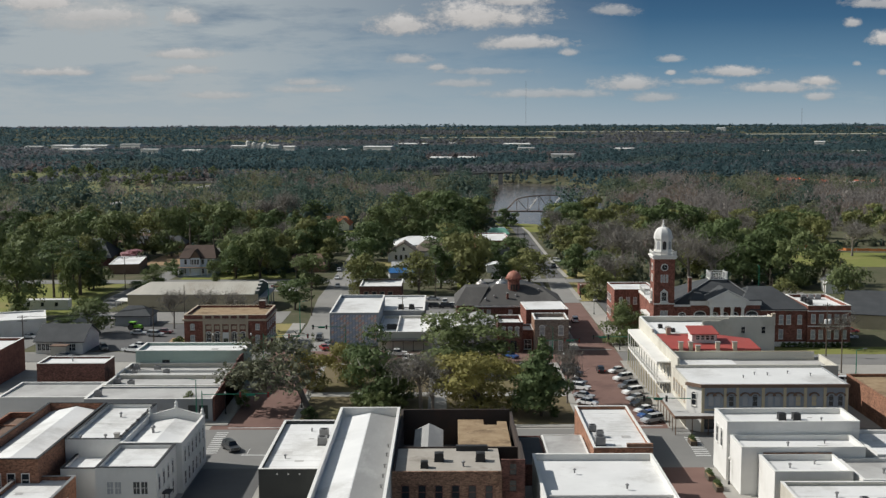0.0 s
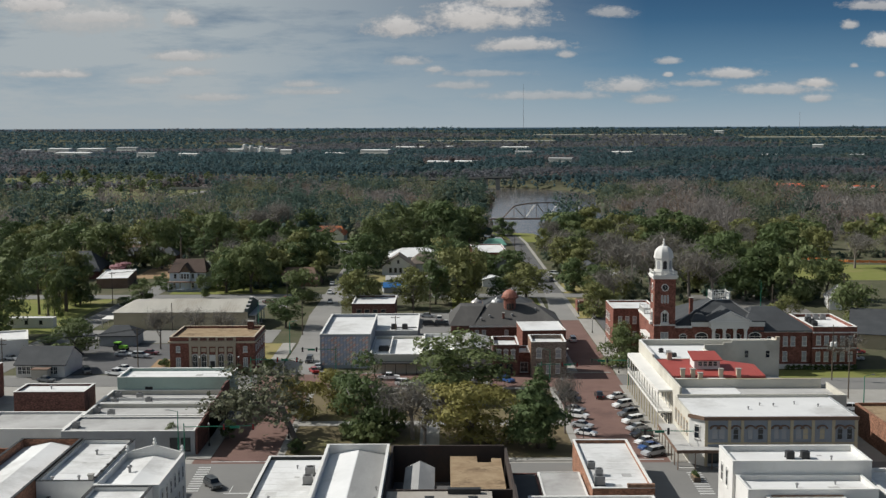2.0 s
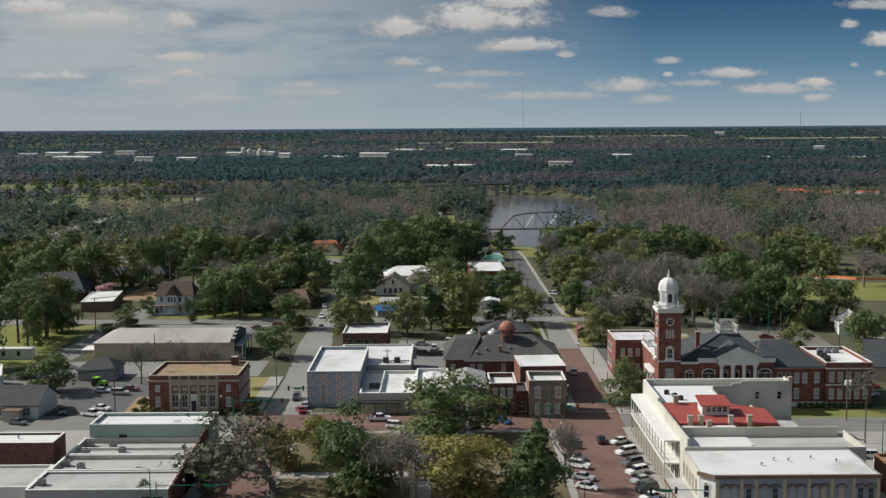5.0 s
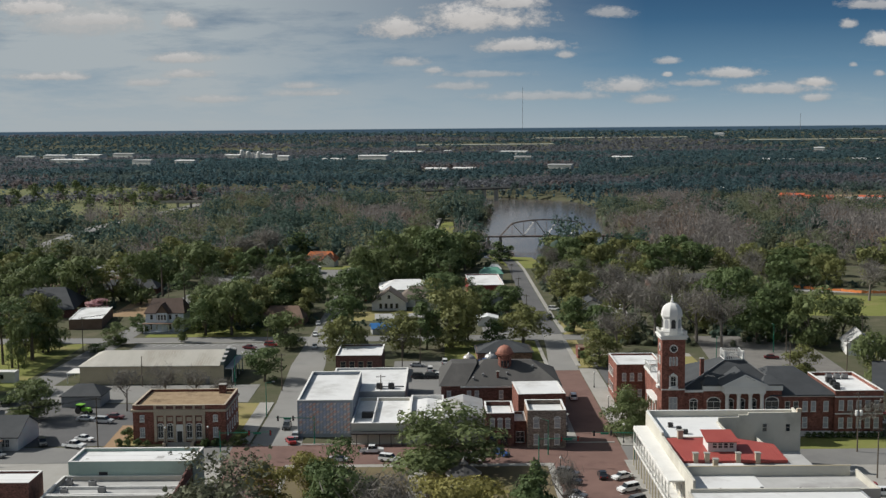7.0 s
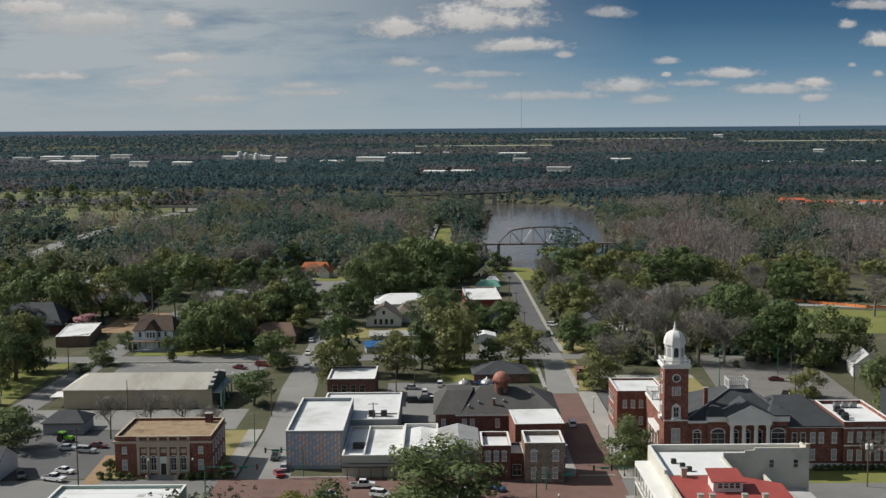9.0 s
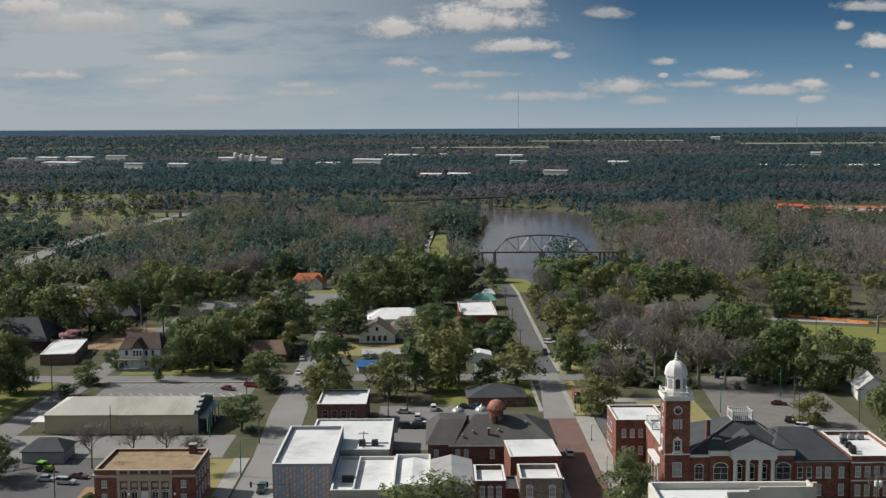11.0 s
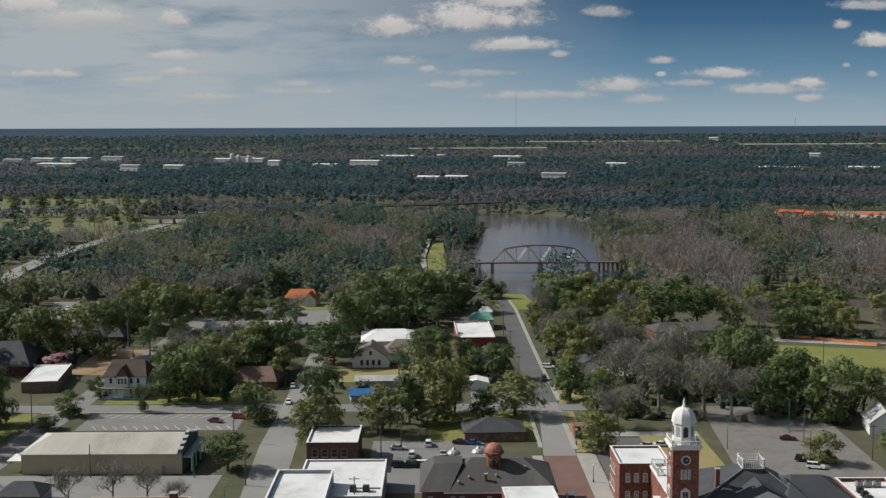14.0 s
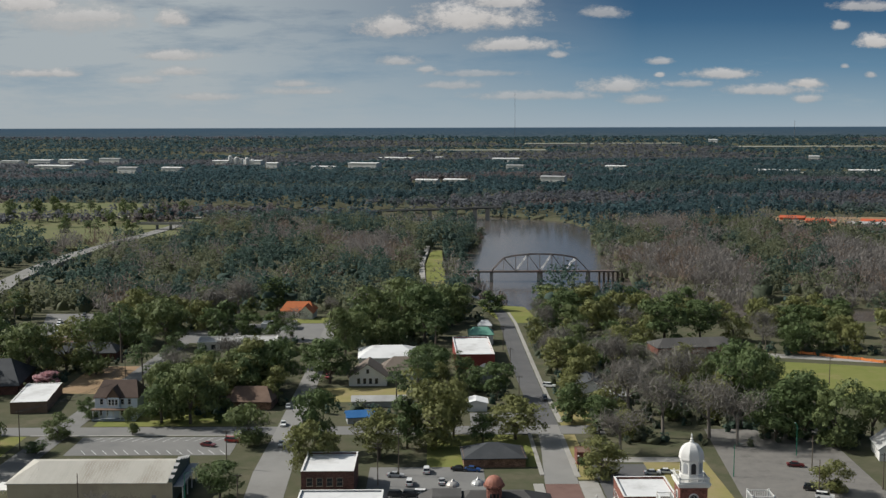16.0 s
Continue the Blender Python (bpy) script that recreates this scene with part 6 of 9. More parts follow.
    for i in range(10):
        window(b, pose(0, 46 - 4 * i, 5.0, 0, 0, -90), 1.2, 2.6, W, G_, 2, False)
        window(b, pose(0, 46 - 4 * i, 0.8, 0, 0, -90), 2.2, 2.6, "dark_metal", G_, 1, False)
    for x, y in ((52.4, 254.3), (54.6, 254.3), (60.6, 254.2), (64.4, 254.2), (55.3, 250.2)):
        chimney(x, y, 9.4, 1.9, "tan_stone", 0.9)
    chimney(52.0, 267.0, 10.6, 1.8, "tan_stone", 1.0)
    for x, y, z in ((52.0, 277, 10.5), (53.2, 274, 10.5), (54, 271.5, 10.5)):
        air_unit(x, y, z, 0.7, "dark_metal")
    for i, x in enumerate((53.5, 61, 64.5, 68, 70.5, 73.5, 76.5)):
        air_unit(x, 238.6, 8.5 if x < 62 else 8.3, 0.6 + 0.12 * (i % 2), W)
    return b


arcade_building()


# ---- courthouse ----
def balustrade(parent, x0, x1, y0, y1, z, h=1.1):
    bm = bmesh.new()
    for a in ((x0, x1, y0, y0 + 0.16), (x0, x1, y1 - 0.16, y1), (x0, x0 + 0.16, y0 + 0.16, y1 - 0.16), (x1 - 0.16, x1, y0 + 0.16, y1 - 0.16)):
        box(bm, *a, z, z + 0.16)
        box(bm, *a, z + h - 0.14, z + h)
    n = int((x1 - x0) / 0.45)
    for i in range(n + 1):
        for y in (y0 + 0.08, y1 - 0.08):
            x = x0 + 0.1 + (x1 - x0 - 0.2) * i / n
            box(bm, x - 0.05, x + 0.05, y - 0.05, y + 0.05, z + 0.16, z + h - 0.14)
    n = int((y1 - y0) / 0.45)
    for i in range(n + 1):
        for x in (x0 + 0.08, x1 - 0.08):
            y = y0 + 0.1 + (y1 - y0 - 0.2) * i / n
            box(bm, x - 0.05, x + 0.05, y - 0.05, y + 0.05, z + 0.16, z + h - 0.14)
    for x in (x0 + 0.15, x1 - 0.15):
        for y in (y0 + 0.15, y1 - 0.15):
            box(bm, x - 0.18, x + 0.18, y - 0.18, y + 0.18, z, z + h + 0.25)
    return part("balustrade", bm, M[W], parent, "white balustrade")


def hip_roof(bm, x0, x1, y0, y1, z0, z1, rx0, rx1, ry0, ry1, t=0.3):
    """A hipped roof over a rectangle with a flat or ridge top."""
    lo = [(x0, y0), (x1, y0), (x1, y1), (x0, y1)]
    hi = [(rx0, ry0), (rx1, ry0), (rx1, ry1), (rx0, ry1)]
    vs = [(*p, z0) for p in lo] + [(*p, z1) for p in hi] + [(*p, z0 - t) for p in lo]
    solid(bm, vs, [(0, 1, 5, 4), (1, 2, 6, 5), (2, 3, 7, 6), (3, 0, 4, 7), (4, 5, 6, 7), (8, 9, 1, 0), (9, 10, 2, 1), (10, 11, 3, 2), (11, 8, 0, 3), (11, 10, 9, 8)])


def clock_tower():
    t = thing("clock_tower", pose(55.6, 306.2, -0.5), "tall red brick clock tower with a white belfry and pale dome", "clock tower", "courthouse")
    w = 5.5
    part("shaft", boxes((0, w, 0, w, -1, 24.4)), M["red_brick"], t)
    for z, o, h in ((24.42, 0.35, 0.5), (24.94, 0.6, 0.35), (12.2, 0.12, 0.3)):
        part("cornice", boxes((-o, w + o, -o, w + o, z, z + h)) if z > 20 else boxes((-o, w + o, -o, -0.001, z, z + h)), M[W], t, "white cornice")
    balustrade(t, -0.3, w + 0.3, -0.3, w + 0.3, 25.3, 1.0)
    bm = bmesh.new()
    lathe(bm, [(2.45, 25.3), (2.45, 26.6), (2.3, 26.65), (2.3, 29.6), (2.6, 29.65), (2.6, 30.0)], 8, w / 2, w / 2, math.pi / 8)
    part("belfry", bm, M[W], t, "white octagonal belfry")
    for k in range(8):
        a = k * 45
        m = pose(w / 2, w / 2, 26.9) @ pose(0, 0, 0, 0, 0, a) @ pose(0, -2.13, 0)
        place("belfry_opening", shared(("belfry_opening",), lambda q: [box(q, -0.5, 0.5, -0.04, 0.02, 0, 1.7), solid(q, [(math.cos(math.pi * i / 8) * 0.5, -0.04, 1.7 + math.sin(math.pi * i / 8) * 0.5) for i in range(9)], [tuple(range(9))[::-1]])], "grey_wall" if k % 2 else "dark_metal"), t, m)
    bm = bmesh.new()
    lathe(bm, [(2.55 * math.cos(math.pi / 2 * i / 9) ** 0.85, 30.0 + 2.9 * math.sin(math.pi / 2 * i / 9)) for i in range(9)] + [(0.32, 32.9)], 8, w / 2, w / 2, math.pi / 8)
    part("dome", bm, M["white_wall"], t, "pale eight-sided dome")
    bm = bmesh.new()
    lathe(bm, [(0.42, 32.85), (0.42, 33.3), (0.2, 33.4), (0.34, 33.75), (0.14, 33.95), (0.22, 34.2), (0.04, 34.9)], 8, w / 2, w / 2)
    part("finial", bm, M[W], t)
    for m in (pose(w / 2, 0, 22.2), pose(0, w / 2, 22.2, 0, 0, -90)):
        bm = bmesh.new()
        lathe(bm, [(0.98, 0), (0.98, 0.12), (0.8, 0.13)], 24)
        c = part("clock", bm, M[W], t, "round white clock face with dark numerals")
        c.matrix_basis = m @ pose(0, 0, 0, 90, 0, 0)
        bm = bmesh.new()
        lathe(bm, [(0.78, 0.10), (0.78, 0.14)], 24)
        part("dial", bm, M["dark_metal"], c)
        bm = bmesh.new()
        for i in range(12):
            a = radians(30 * i)
            x, y = 0.66 * math.sin(a), 0.66 * math.cos(a)
            box(bm, x - 0.05, x + 0.05, y - 0.05, y + 0.05, 0.14, 0.16)
        box(bm, -0.03, 0.03, 0, 0.55, 0.165, 0.18)
        box(bm, 0, 0.4, -0.035, 0.035, 0.165, 0.18)
        part("pointers", bm, M[W], c)
    for x in (-0.75, 0, 0.75):
        window(t, pose(w / 2 + x, 0, 18.2), 0.3, 1.9, W, PG, 0, False)
        window(t, pose(0, w / 2 + x, 18.2, 0, 0, -90), 0.3, 1.9, W, PG, 0, False)
    for m in (pose(w / 2, 0, 13.2), pose(0, w / 2, 13.2, 0, 0, -90)):
        win = window(t, m, 1.1, 2.2, W, G_, 2, True)
        bm = bmesh.new()
        solid(bm, [(-1.0, -0.3, 2.4), (1.0, -0.3, 2.4), (0, -0.3, 3.2), (-1.0, 0, 2.4), (1.0, 0, 2.4), (0, 0, 3.2)], [(0, 1, 2), (0, 2, 5, 3), (1, 4, 5, 2), (0, 3, 4, 1)])
        box(bm, -1.0, -0.72, -0.2, 0, -0.2, 2.4)
        box(bm, 0.72, 1.0, -0.2, 0, -0.2, 2.4)
        box(bm, -1.1, 1.1, -0.7, 0, -0.9, -0.25)
        part("window_surround", bm, M[W], win, "white pedimented surround with a small balcony")
    window(t, pose(w / 2, 0, 7.4), 1.8, 3.0, W, PG, 2, True)
    window(t, pose(w / 2, 0, 1.0), 1.8, 3.0, W, G_, 2, True)


clock_tower()


def courthouse():
    c = thing("courthouse", pose(56.5, 306.5, 0), "two-storey red brick courthouse with slate roofs and a white columned portico", "courthouse", "courthouse")
    e, ew = 11.0, 9.8
    part("wall", boxes((4.7, 9.2, 0.5, 0.9, -1, e), (9.2, 14.0, 0.0, 0.4, -1, e + 0.9), (14.0, 23.2, 0.5, 0.9, -1, e), (23.2, 27.8, 0.0, 0.4, -1, e + 0.9)), M["red_brick"], c)
    part("wall", boxes((27.8, 40.4, 0.5, 0.9, -1, ew), (40.0, 40.4, 0.92, 24, -1, ew)), M["red_brick"], c)
    part("wall", boxes((4.7, 5.1, 0.92, 23.58, -1, e), (4.7, 40.4, 23.6, 24, -1, ew)), M["red_brick"], c)
    part("base_course", boxes((27.9, 40.5, 0.35, 0.5, -1, 1.3)), M[W], c, "white base course")
    part("cornice", boxes((4.7, 9.15, 0.1, 0.9, e, e + 0.5)), M[W], c, "white cornice")
    part("cornice", boxes((9.0, 14.1, -0.35, 0.9, e + 0.4, e + 1.9)), M[W], c, "deep white pavilion cornice")
    part("cornice", boxes((23.1, 28.0, -0.35, 0.9, e + 0.4, e + 1.9)), M[W], c, "deep white pavilion cornice")
    part("cornice", boxes((28.02, 40.8, 0.0, 0.9, ew, ew + 0.45), (40.0, 40.8, 0.92, 24.3, ew, ew + 0.45)), M[W], c, "white cornice")
    bm = bmesh.new()
    hip_roof(bm, 4.4, 28.2, 0.6, 24.4, e + 0.6, 17.1, 16.0, 20.7, 8.2, 12.4)
    part("main_roof", bm, M["slate"], c, "dark slate hipped roof")
    for x0, x1 in ((9.0, 14.1), (23.1, 28.0)):
        bm = bmesh.new()
        xm = (x0 + x1) / 2
        hip_roof(bm, x0 - 0.1, x1 + 0.1, -0.4, 10.5, e + 1.9, 14.9, xm, xm + 0.1, 5.5, 9.5)
        part("pavilion_roof", bm, M["slate"], c)
    bm = bmesh.new()
    hip_roof(bm, 25.0, 40.9, -0.1, 24.4, ew + 0.46, 14.9, 27.2, 33.8, 10.8, 11.6)
    part("wing_roof", bm, M["slate"], c, "dark slate hipped roof")
    for ax, ay, bx, by in ((16.0, 8.2, 4.4, 0.6), (20.7, 8.2, 28.2, 0.6)):
        bm = bmesh.new()
        tube(bm, (ax, ay, 17.25), (bx, by, e + 0.95), 0.16, 0.16, 5)
        part("hip_flashing", bm, M["galvanised"], c, "pale metal hip flashing")
    balustrade(c, 16.0, 20.8, 8.1, 12.6, 17.2, 2.0)
    # portico
    part("entablature", boxes((13.3, 23.1, -3.4, 0.0, 11.4, 13.1)), M[W], c)
    bm = bmesh.new()
    solid(bm, [(13.0, -3.5, 13.1), (23.4, -3.5, 13.1), (18.2, -3.5, 15.6), (13.0, 5.0, 13.1), (23.4, 5.0, 13.1), (18.2, 5.0, 15.6)], [(0, 1, 2), (3, 5, 4), (0, 3, 4, 1)])
    part("pediment", bm, M[W], c, "white triangular pediment")
    bm = bmesh.new()
    for p, q in (((12.7, 13.05), (18.2, 15.7)), ((23.7, 13.05), (18.2, 15.7))):
        solid(bm, [(p[0], -3.85, p[1]), (q[0], -3.85, q[1]), (q[0], -3.85, q[1] + 0.32), (p[0], -3.85, p[1] + 0.32), (p[0], -3.45, p[1]), (q[0], -3.45, q[1]), (q[0], -3.45, q[1] + 0.32), (p[0], -3.45, p[1] + 0.32)], [(0, 1, 2, 3), (7, 6, 5, 4), (3, 2, 6, 7), (0, 4, 5, 1), (0, 3, 7, 4)])
    box(bm, 12.7, 23.7, -3.75, -3.42, 12.95, 13.3)
    part("raking_cornice", bm, M[W], c, "white moulded pediment cornice")
    bm = bmesh.new()
    solid(bm, [(12.7, -3.4, 13.35), (18.2, -3.4, 16.0), (18.2, 9.0, 16.0), (12.7, 9.0, 13.35), (23.7, -3.4, 13.35), (23.7, 9.0, 13.35), (12.7, -3.4, 13.12), (18.2, -3.4, 15.75), (18.2, 9, 15.75), (12.7, 9, 13.12), (23.7, -3.4, 13.12), (23.7, 9, 13.12)],
          [(0, 1, 2, 3), (1, 4, 5, 2), (6, 9, 8, 7), (7, 8, 11, 10), (0, 6, 7, 1), (1, 7, 10, 4)])
    part("portico_roof", bm, M["slate"], c)
    for x in (14.1, 16.85, 19.6, 22.35):
        place("column", shared(("column",), lambda q: lathe(q, [(0.62, 0.9), (0.62, 1.2), (0.5, 1.3), (0.5, 4.5), (0.42, 10.8), (0.58, 11.0), (0.62, 11.4)], 14), W), c, pose(x, -2.8, 0))
    part("porch", boxes((12.8, 23.6, -3.5, 0.0, -1, 0.9)), M["concrete"], c)
    for i in range(5):
        part("step", boxes((14, 22.4, -3.5 - 0.35 * (i + 1), -3.5 - 0.35 * i, -0.5, 0.9 - 0.17 * (i + 1))), M["concrete"], c)
    for x, y in ((6.9, 0.5), (11.6, 0.0), (15.5, 0.5), (18.25, 0.5), (21.0, 0.5), (25.5, 0.0)):
        wide = 3.0 if y == 0.0 else 1.7
        window(c, pose(x, y, 6.0), wide, 2.7, W, G_, 3 if wide > 2 else 2, True, True)
    for x, y in ((6.9, 0.5), (11.6, 0.0), (25.5, 0.0)):
        window(c, pose(x, y, 1.4), 1.5, 2.4, W, G_, 2, True)
    part("door_surround", boxes((17.0, 19.4, 0.3, 0.5, 0.9, 4.4)), M[W], c)
    part("door", boxes((17.4, 19.0, 0.24, 0.3, 0.9, 3.6)), M["dark_metal"], c)
    for x in (29.4, 31.4, 33.6, 35.6, 38.6):
        window(c, pose(x, 0.5, 6.2), 1.0, 2.3, W, PG if x > 33 else G_, 1)
        if x in (33.6, 38.6):
            window(c, pose(x, 0.5, 2.2), 1.0, 2.4, W, PG, 1)
    part("side_link", boxes((0.9, 4.6, 5.9, 33.2, -1, 10.2)), M["red_brick"], c)
    part("link_cornice", boxes((0.6, 4.6, 5.8, 33.2, 10.2, 10.7)), M[W], c)
    part("side_porch", boxes((-0.6, 0.88, 10.0, 22.0, 6.0, 6.8)), M[W], c, "white side porch roof")
    for y in (10.4, 14.2, 18.0, 21.6):
        place("porch_column", shared(("side_porch_column",), lambda q: lathe(q, [(0.26, -0.5), (0.22, 6.0)], 10), W), c, pose(-0.2, y, 0))
    chimney(66.3, 311.5, 12, 6.2, "red_brick", 0.9)
    return c


courthouse()
balc = thing("roof_balustrade", pose(57.5, 331, 10.72), "white balustrade on a flat brick link roof", "balustrade", "courthouse")
balustrade(balc, -0.2, 3.2, 0, 8, 0, 1.6)
b = block("court_wing", 97.0, 306.2, 11.5, 21, 11.2, 0, "red_brick", "white_roof", "flat-roofed red brick court wing with roof plant", coping=W, parapet=0.8,
          wins=[("front", 1.5, 6.6, 1.0, 2.2, 5, 2.1, W, PG, 1, False), ("front", 1.5, 2.3, 1.0, 2.3, 5, 2.1, W, PG, 1, False)])
part("string_course", boxes((0, 11.5, -0.12, -0.002, 5.5, 5.8), (0, 11.5, -0.12, -0.002, 9.6, 9.9)), M[W], b)
part("base_course", boxes((0, 11.5, -0.14, -0.002, -0.5, 1.3)), M[W], b)
for x, y in ((99.5, 313), (99.6, 316), (99.7, 319), (101, 323), (103, 323), (105, 323), (98.9, 311)):
    air_unit(x, y, 10.45, 0.95, "dark_metal" if y < 320 else "galvanised")
block("annex", 50.0, 340, 12.4, 15.5, 10.9, 0, "red_brick", "white_roof", "two-storey red brick annex with white roof edge", coping=W, parapet=0.5,
      wins=[("front", 2.0, 6.6, 0.9, 1.9, 4, 2.1, W, PG, 1, False), ("front", 2.0, 2.2, 0.9, 1.9, 4, 2.1, W, PG, 1, False), ("left", 2.0, 6.4, 0.9, 1.9, 4, 2.2, W, G_, 1, False), ("left", 2.0, 2.2, 0.9, 1.9, 4, 2.2, W, G_, 1, False)])
bpy.data.objects["annex"].name = "courthouse_annex"

# ---- civic building, shops round the north side ----
def post_office():
    p = thing("post_office", pose(-70.1, 304.4, 0), "red brick civic building with tan stone pilasters and brown roof", "building", "town buildings")
    w, d, h = 22.0, 17.0, 9.4
    bm = bmesh.new()
    shell(bm, w, d, -1, h, 0.4)
    part("wall", bm, M["red_brick"], p)
    part("roof", boxes((0.42, w - 0.42, 0.42, d - 0.42, h - 0.9, h - 0.5)), M["tan_roof"], p, "brown stained gravel roof")
    bm = bmesh.new()
    rim(bm, w, d, h, 0.4, 0.05, 0.14)
    part("coping", bm, M["tan_stone"], p)
    part("cornice", boxes((-0.4, w + 0.4, -0.4, -0.002, 7.9, 8.4), (-0.4, -0.002, 0, d, 7.9, 8.4), (w + 0.002, w + 0.4, 0, d, 7.9, 8.4)), M["tan_stone"], p, "tan stone cornice")
    part("stone_front", boxes((5.0, 17.2, -0.25, -0.003, 7.0, 7.9), (5.0, 17.2, -0.25, -0.003, 0.9, 1.3), (5.0, 17.2, -0.2, -0.003, 8.45, 9.5)), M["tan_stone"], p)
    for i in range(6):
        place("pilaster", shared(("stone_pilaster",), lambda q: box(q, -0.32, 0.32, -0.4, 0, 0.6, 7.0), "tan_stone"), p, pose(5.4 + 2.28 * i, 0, 0))
    for i in range(5):
        x = 6.54 + 2.28 * i
        place("panel", shared(("stone_panel",), lambda q: box(q, -0.6, 0.6, -0.12, 0, 5.6, 6.6), "tan_stone"), p, pose(x, 0, 0))
        place("attic_panel", shared(("attic_panel",), lambda q: box(q, -0.85, 0.85, -0.3, -0.2, 8.6, 9.3), "dark_brick"), p, pose(x, 0, 0))
        if i != 2:
            window(p, pose(x, 0, 1.6), 1.2, 2.9, W, G_, 2, True, True)
        else:
            part("door_surround", boxes((x - 0.95, x + 0.95, -0.3, 0, 0.6, 4.8)), M[W], p)
            part("door", boxes((x - 0.6, x + 0.6, -0.36, -0.3, 0.6, 3.2)), M["dark_metal"], p)
    for x in (2.2, 19.6):
        window(p, pose(x, 0, 5.6), 0.9, 1.4, W, PG, 2)
        window(p, pose(x, 0, 1.8), 1.0, 2.2, W, PG, 2)
    for i in range(5):
        window(p, pose(w, 2.2 + 3.1 * i, 5.6, 0, 0, 90), 0.9, 1.4, W, PG, 1)
        window(p, pose(w, 2.2 + 3.1 * i, 1.8, 0, 0, 90), 1.0, 2.2, W, PG, 1)
        window(p, pose(0, 2.2 + 3.1 * i, 5.6, 0, 0, -90), 0.9, 1.4, W, PG, 1)
        window(p, pose(0, 2.2 + 3.1 * i, 1.8, 0, 0, -90), 1.0, 2.2, W, PG, 1)
    for i in range(6):
        part("step", boxes((8.2, 14.0, -0.4 - 0.32 * (6 - i), -0.4, -0.4, 0.1 + 0.1 * i)), M["concrete"], p)
    for x in (7.8, 14.4):
        place("stair_pier", shared(("stair_pier",), lambda q: box(q, -0.4, 0.4, -2.6, -0.42, -0.4, 0.9), "tan_stone"), p, pose(x, 0, 0))
    chimney(-51.5, 319.5, 8.4, 2.6, "dark_brick", 1.6)


post_office()


def painted_front(b, w, h):
    """A chequered mural of leaning coloured panels on a front wall."""
    rows, cols = 12, 15
    for i in range(cols):
        for j in range(rows):
            x, z = 0.3 + (w - 0.9) * i / cols, 0.9 + (h - 1.5) * j / rows
            mat = ("mural_a", "mural_c", "mural_b", "mural_b", "mural_c")[(i + (0, 1, 2, 1)[j % 4]) % 5]
            dx, dz = (w - 0.9) / cols, (h - 1.5) / rows
            place("mural_panel", shared(("mural_panel", round(dx, 3), round(dz, 3)), lambda q: solid(q, [(0.0, -0.02, 0.02), (dx - 0.25, -0.02, 0.02), (dx + 0.1, -0.02, dz - 0.02), (0.35, -0.02, dz - 0.02)], [(0, 1, 2, 3)]), mat), b, pose(x, 0, z))


for nm, ca, cb in (("mural_a", (0.60, 0.36, 0.30), (0.66, 0.43, 0.36)), ("mural_b", (0.34, 0.39, 0.52), (0.40, 0.45, 0.58)), ("mural_c", (0.60, 0.55, 0.56), (0.54, 0.50, 0.52))):
    M[nm] = material(nm, ca, cb, 1.0, 0.85, 0.1, 18, rnd=0.06)
b = block("painted_shop", -31.7, 309.5, 13.3, 33, 9.1, 0, "blue_grey_wall", "white_roof", "two-storey shop with a faded chequered mural front and white roof", coping=W, parapet=0.8)
painted_front(b, 13.3, 9.1)
block("flat_roofed_hall", -27, 331, 20.6, 29.6, 6.2, 0, "grey_wall", "white_roof", "hall with a broad white membrane roof", coping=W, parapet=0.4)
air_unit(-13.3, 336, 5.8, 1.1, "dark_metal")
air_unit(-10.2, 336, 5.8, 1.1, "dark_metal")
tagged(part("roof_pipe", boxes((-14.5, -6.5, 337.6, 337.9, 5.8, 6.15))  , M["galvanised"]), "grey duct run on a white roof", "duct")
b = block("low_shop", -18.2, 303.5, 13.5, 26, 4.9, 0, "cream_wall", "white_roof", "low shop with white roof terraces and a dark canopy", coping=W, parapet=0.7)
part("divider", boxes((4.8, 5.1, 0.5, 25, 4.2, 5.2)), M["white_wall"], b)
awning(b, 0, 13.5, -2.6, -0.02, 3.1, "dark_metal", 5)
air_unit(-15.6, 312, 4.2, 1.0, "dark_metal")
air_unit(-14.2, 312, 4.2, 1.0, "dark_metal")
block("white_cap_shop", -4.6, 304, 8.2, 24, 5.8, 0, "white_wall", "white_roof", "small shop with a rounded white parapet", coping=W, parapet=0.5, ridge=0.6)
gabled("tin_roofed_shop", 3.7, 303, 9.6, 20, 6.0, 7.2, 0, "grey_wall", "metal_roof", "shop with a low pitched tin roof", along="y", over=0.1, category="building", group="town buildings")
b = block("brick_narrow_shop", 13.5, 299.8, 6.6, 12, 8.0, 0, "dark_brick", "white_roof", "narrow dark brick shop with white arched windows", coping=W, parapet=1.0, wins=[("front", 1.5, 4.6, 0.9, 1.9, 3, 1.8, W, PG, 1, True), ("front", 1.6, 0.8, 1.4, 2.2, 2, 2.6, "dark_metal", G_, 0, False)])
block("small_brick_shop", 20.15, 302, 2.9, 9, 5.6, 0, "red_brick", "white_roof", "small brick infill shop with a white roof", coping=W, parapet=0.5, wins=[("front", 1.45, 0.6, 1.8, 2.4, 1, 2, W, G_, 2, False)])
b = block("tan_brick_corner", 23.1, 298.2, 8.9, 10.6, 9.0, 0, "grey_brick", "white_roof", "two-storey grey-brown brick corner shop with white roof", coping=W, parapet=1.0,
          wins=[("front", 2.0, 5.0, 1.2, 2.0, 2, 4.9, W, PG, 1, True), ("front", 2.0, 1.0, 1.0, 2.4, 3, 2.4, W, PG, 1, False), ("right", 2.2, 5.0, 1.0, 2.0, 3, 3.0, W, G_, 1, True)])
part("side_face", boxes((-0.06, -0.002, 0, 10.6, 4, 8.9)), M["brown_brick"], b)
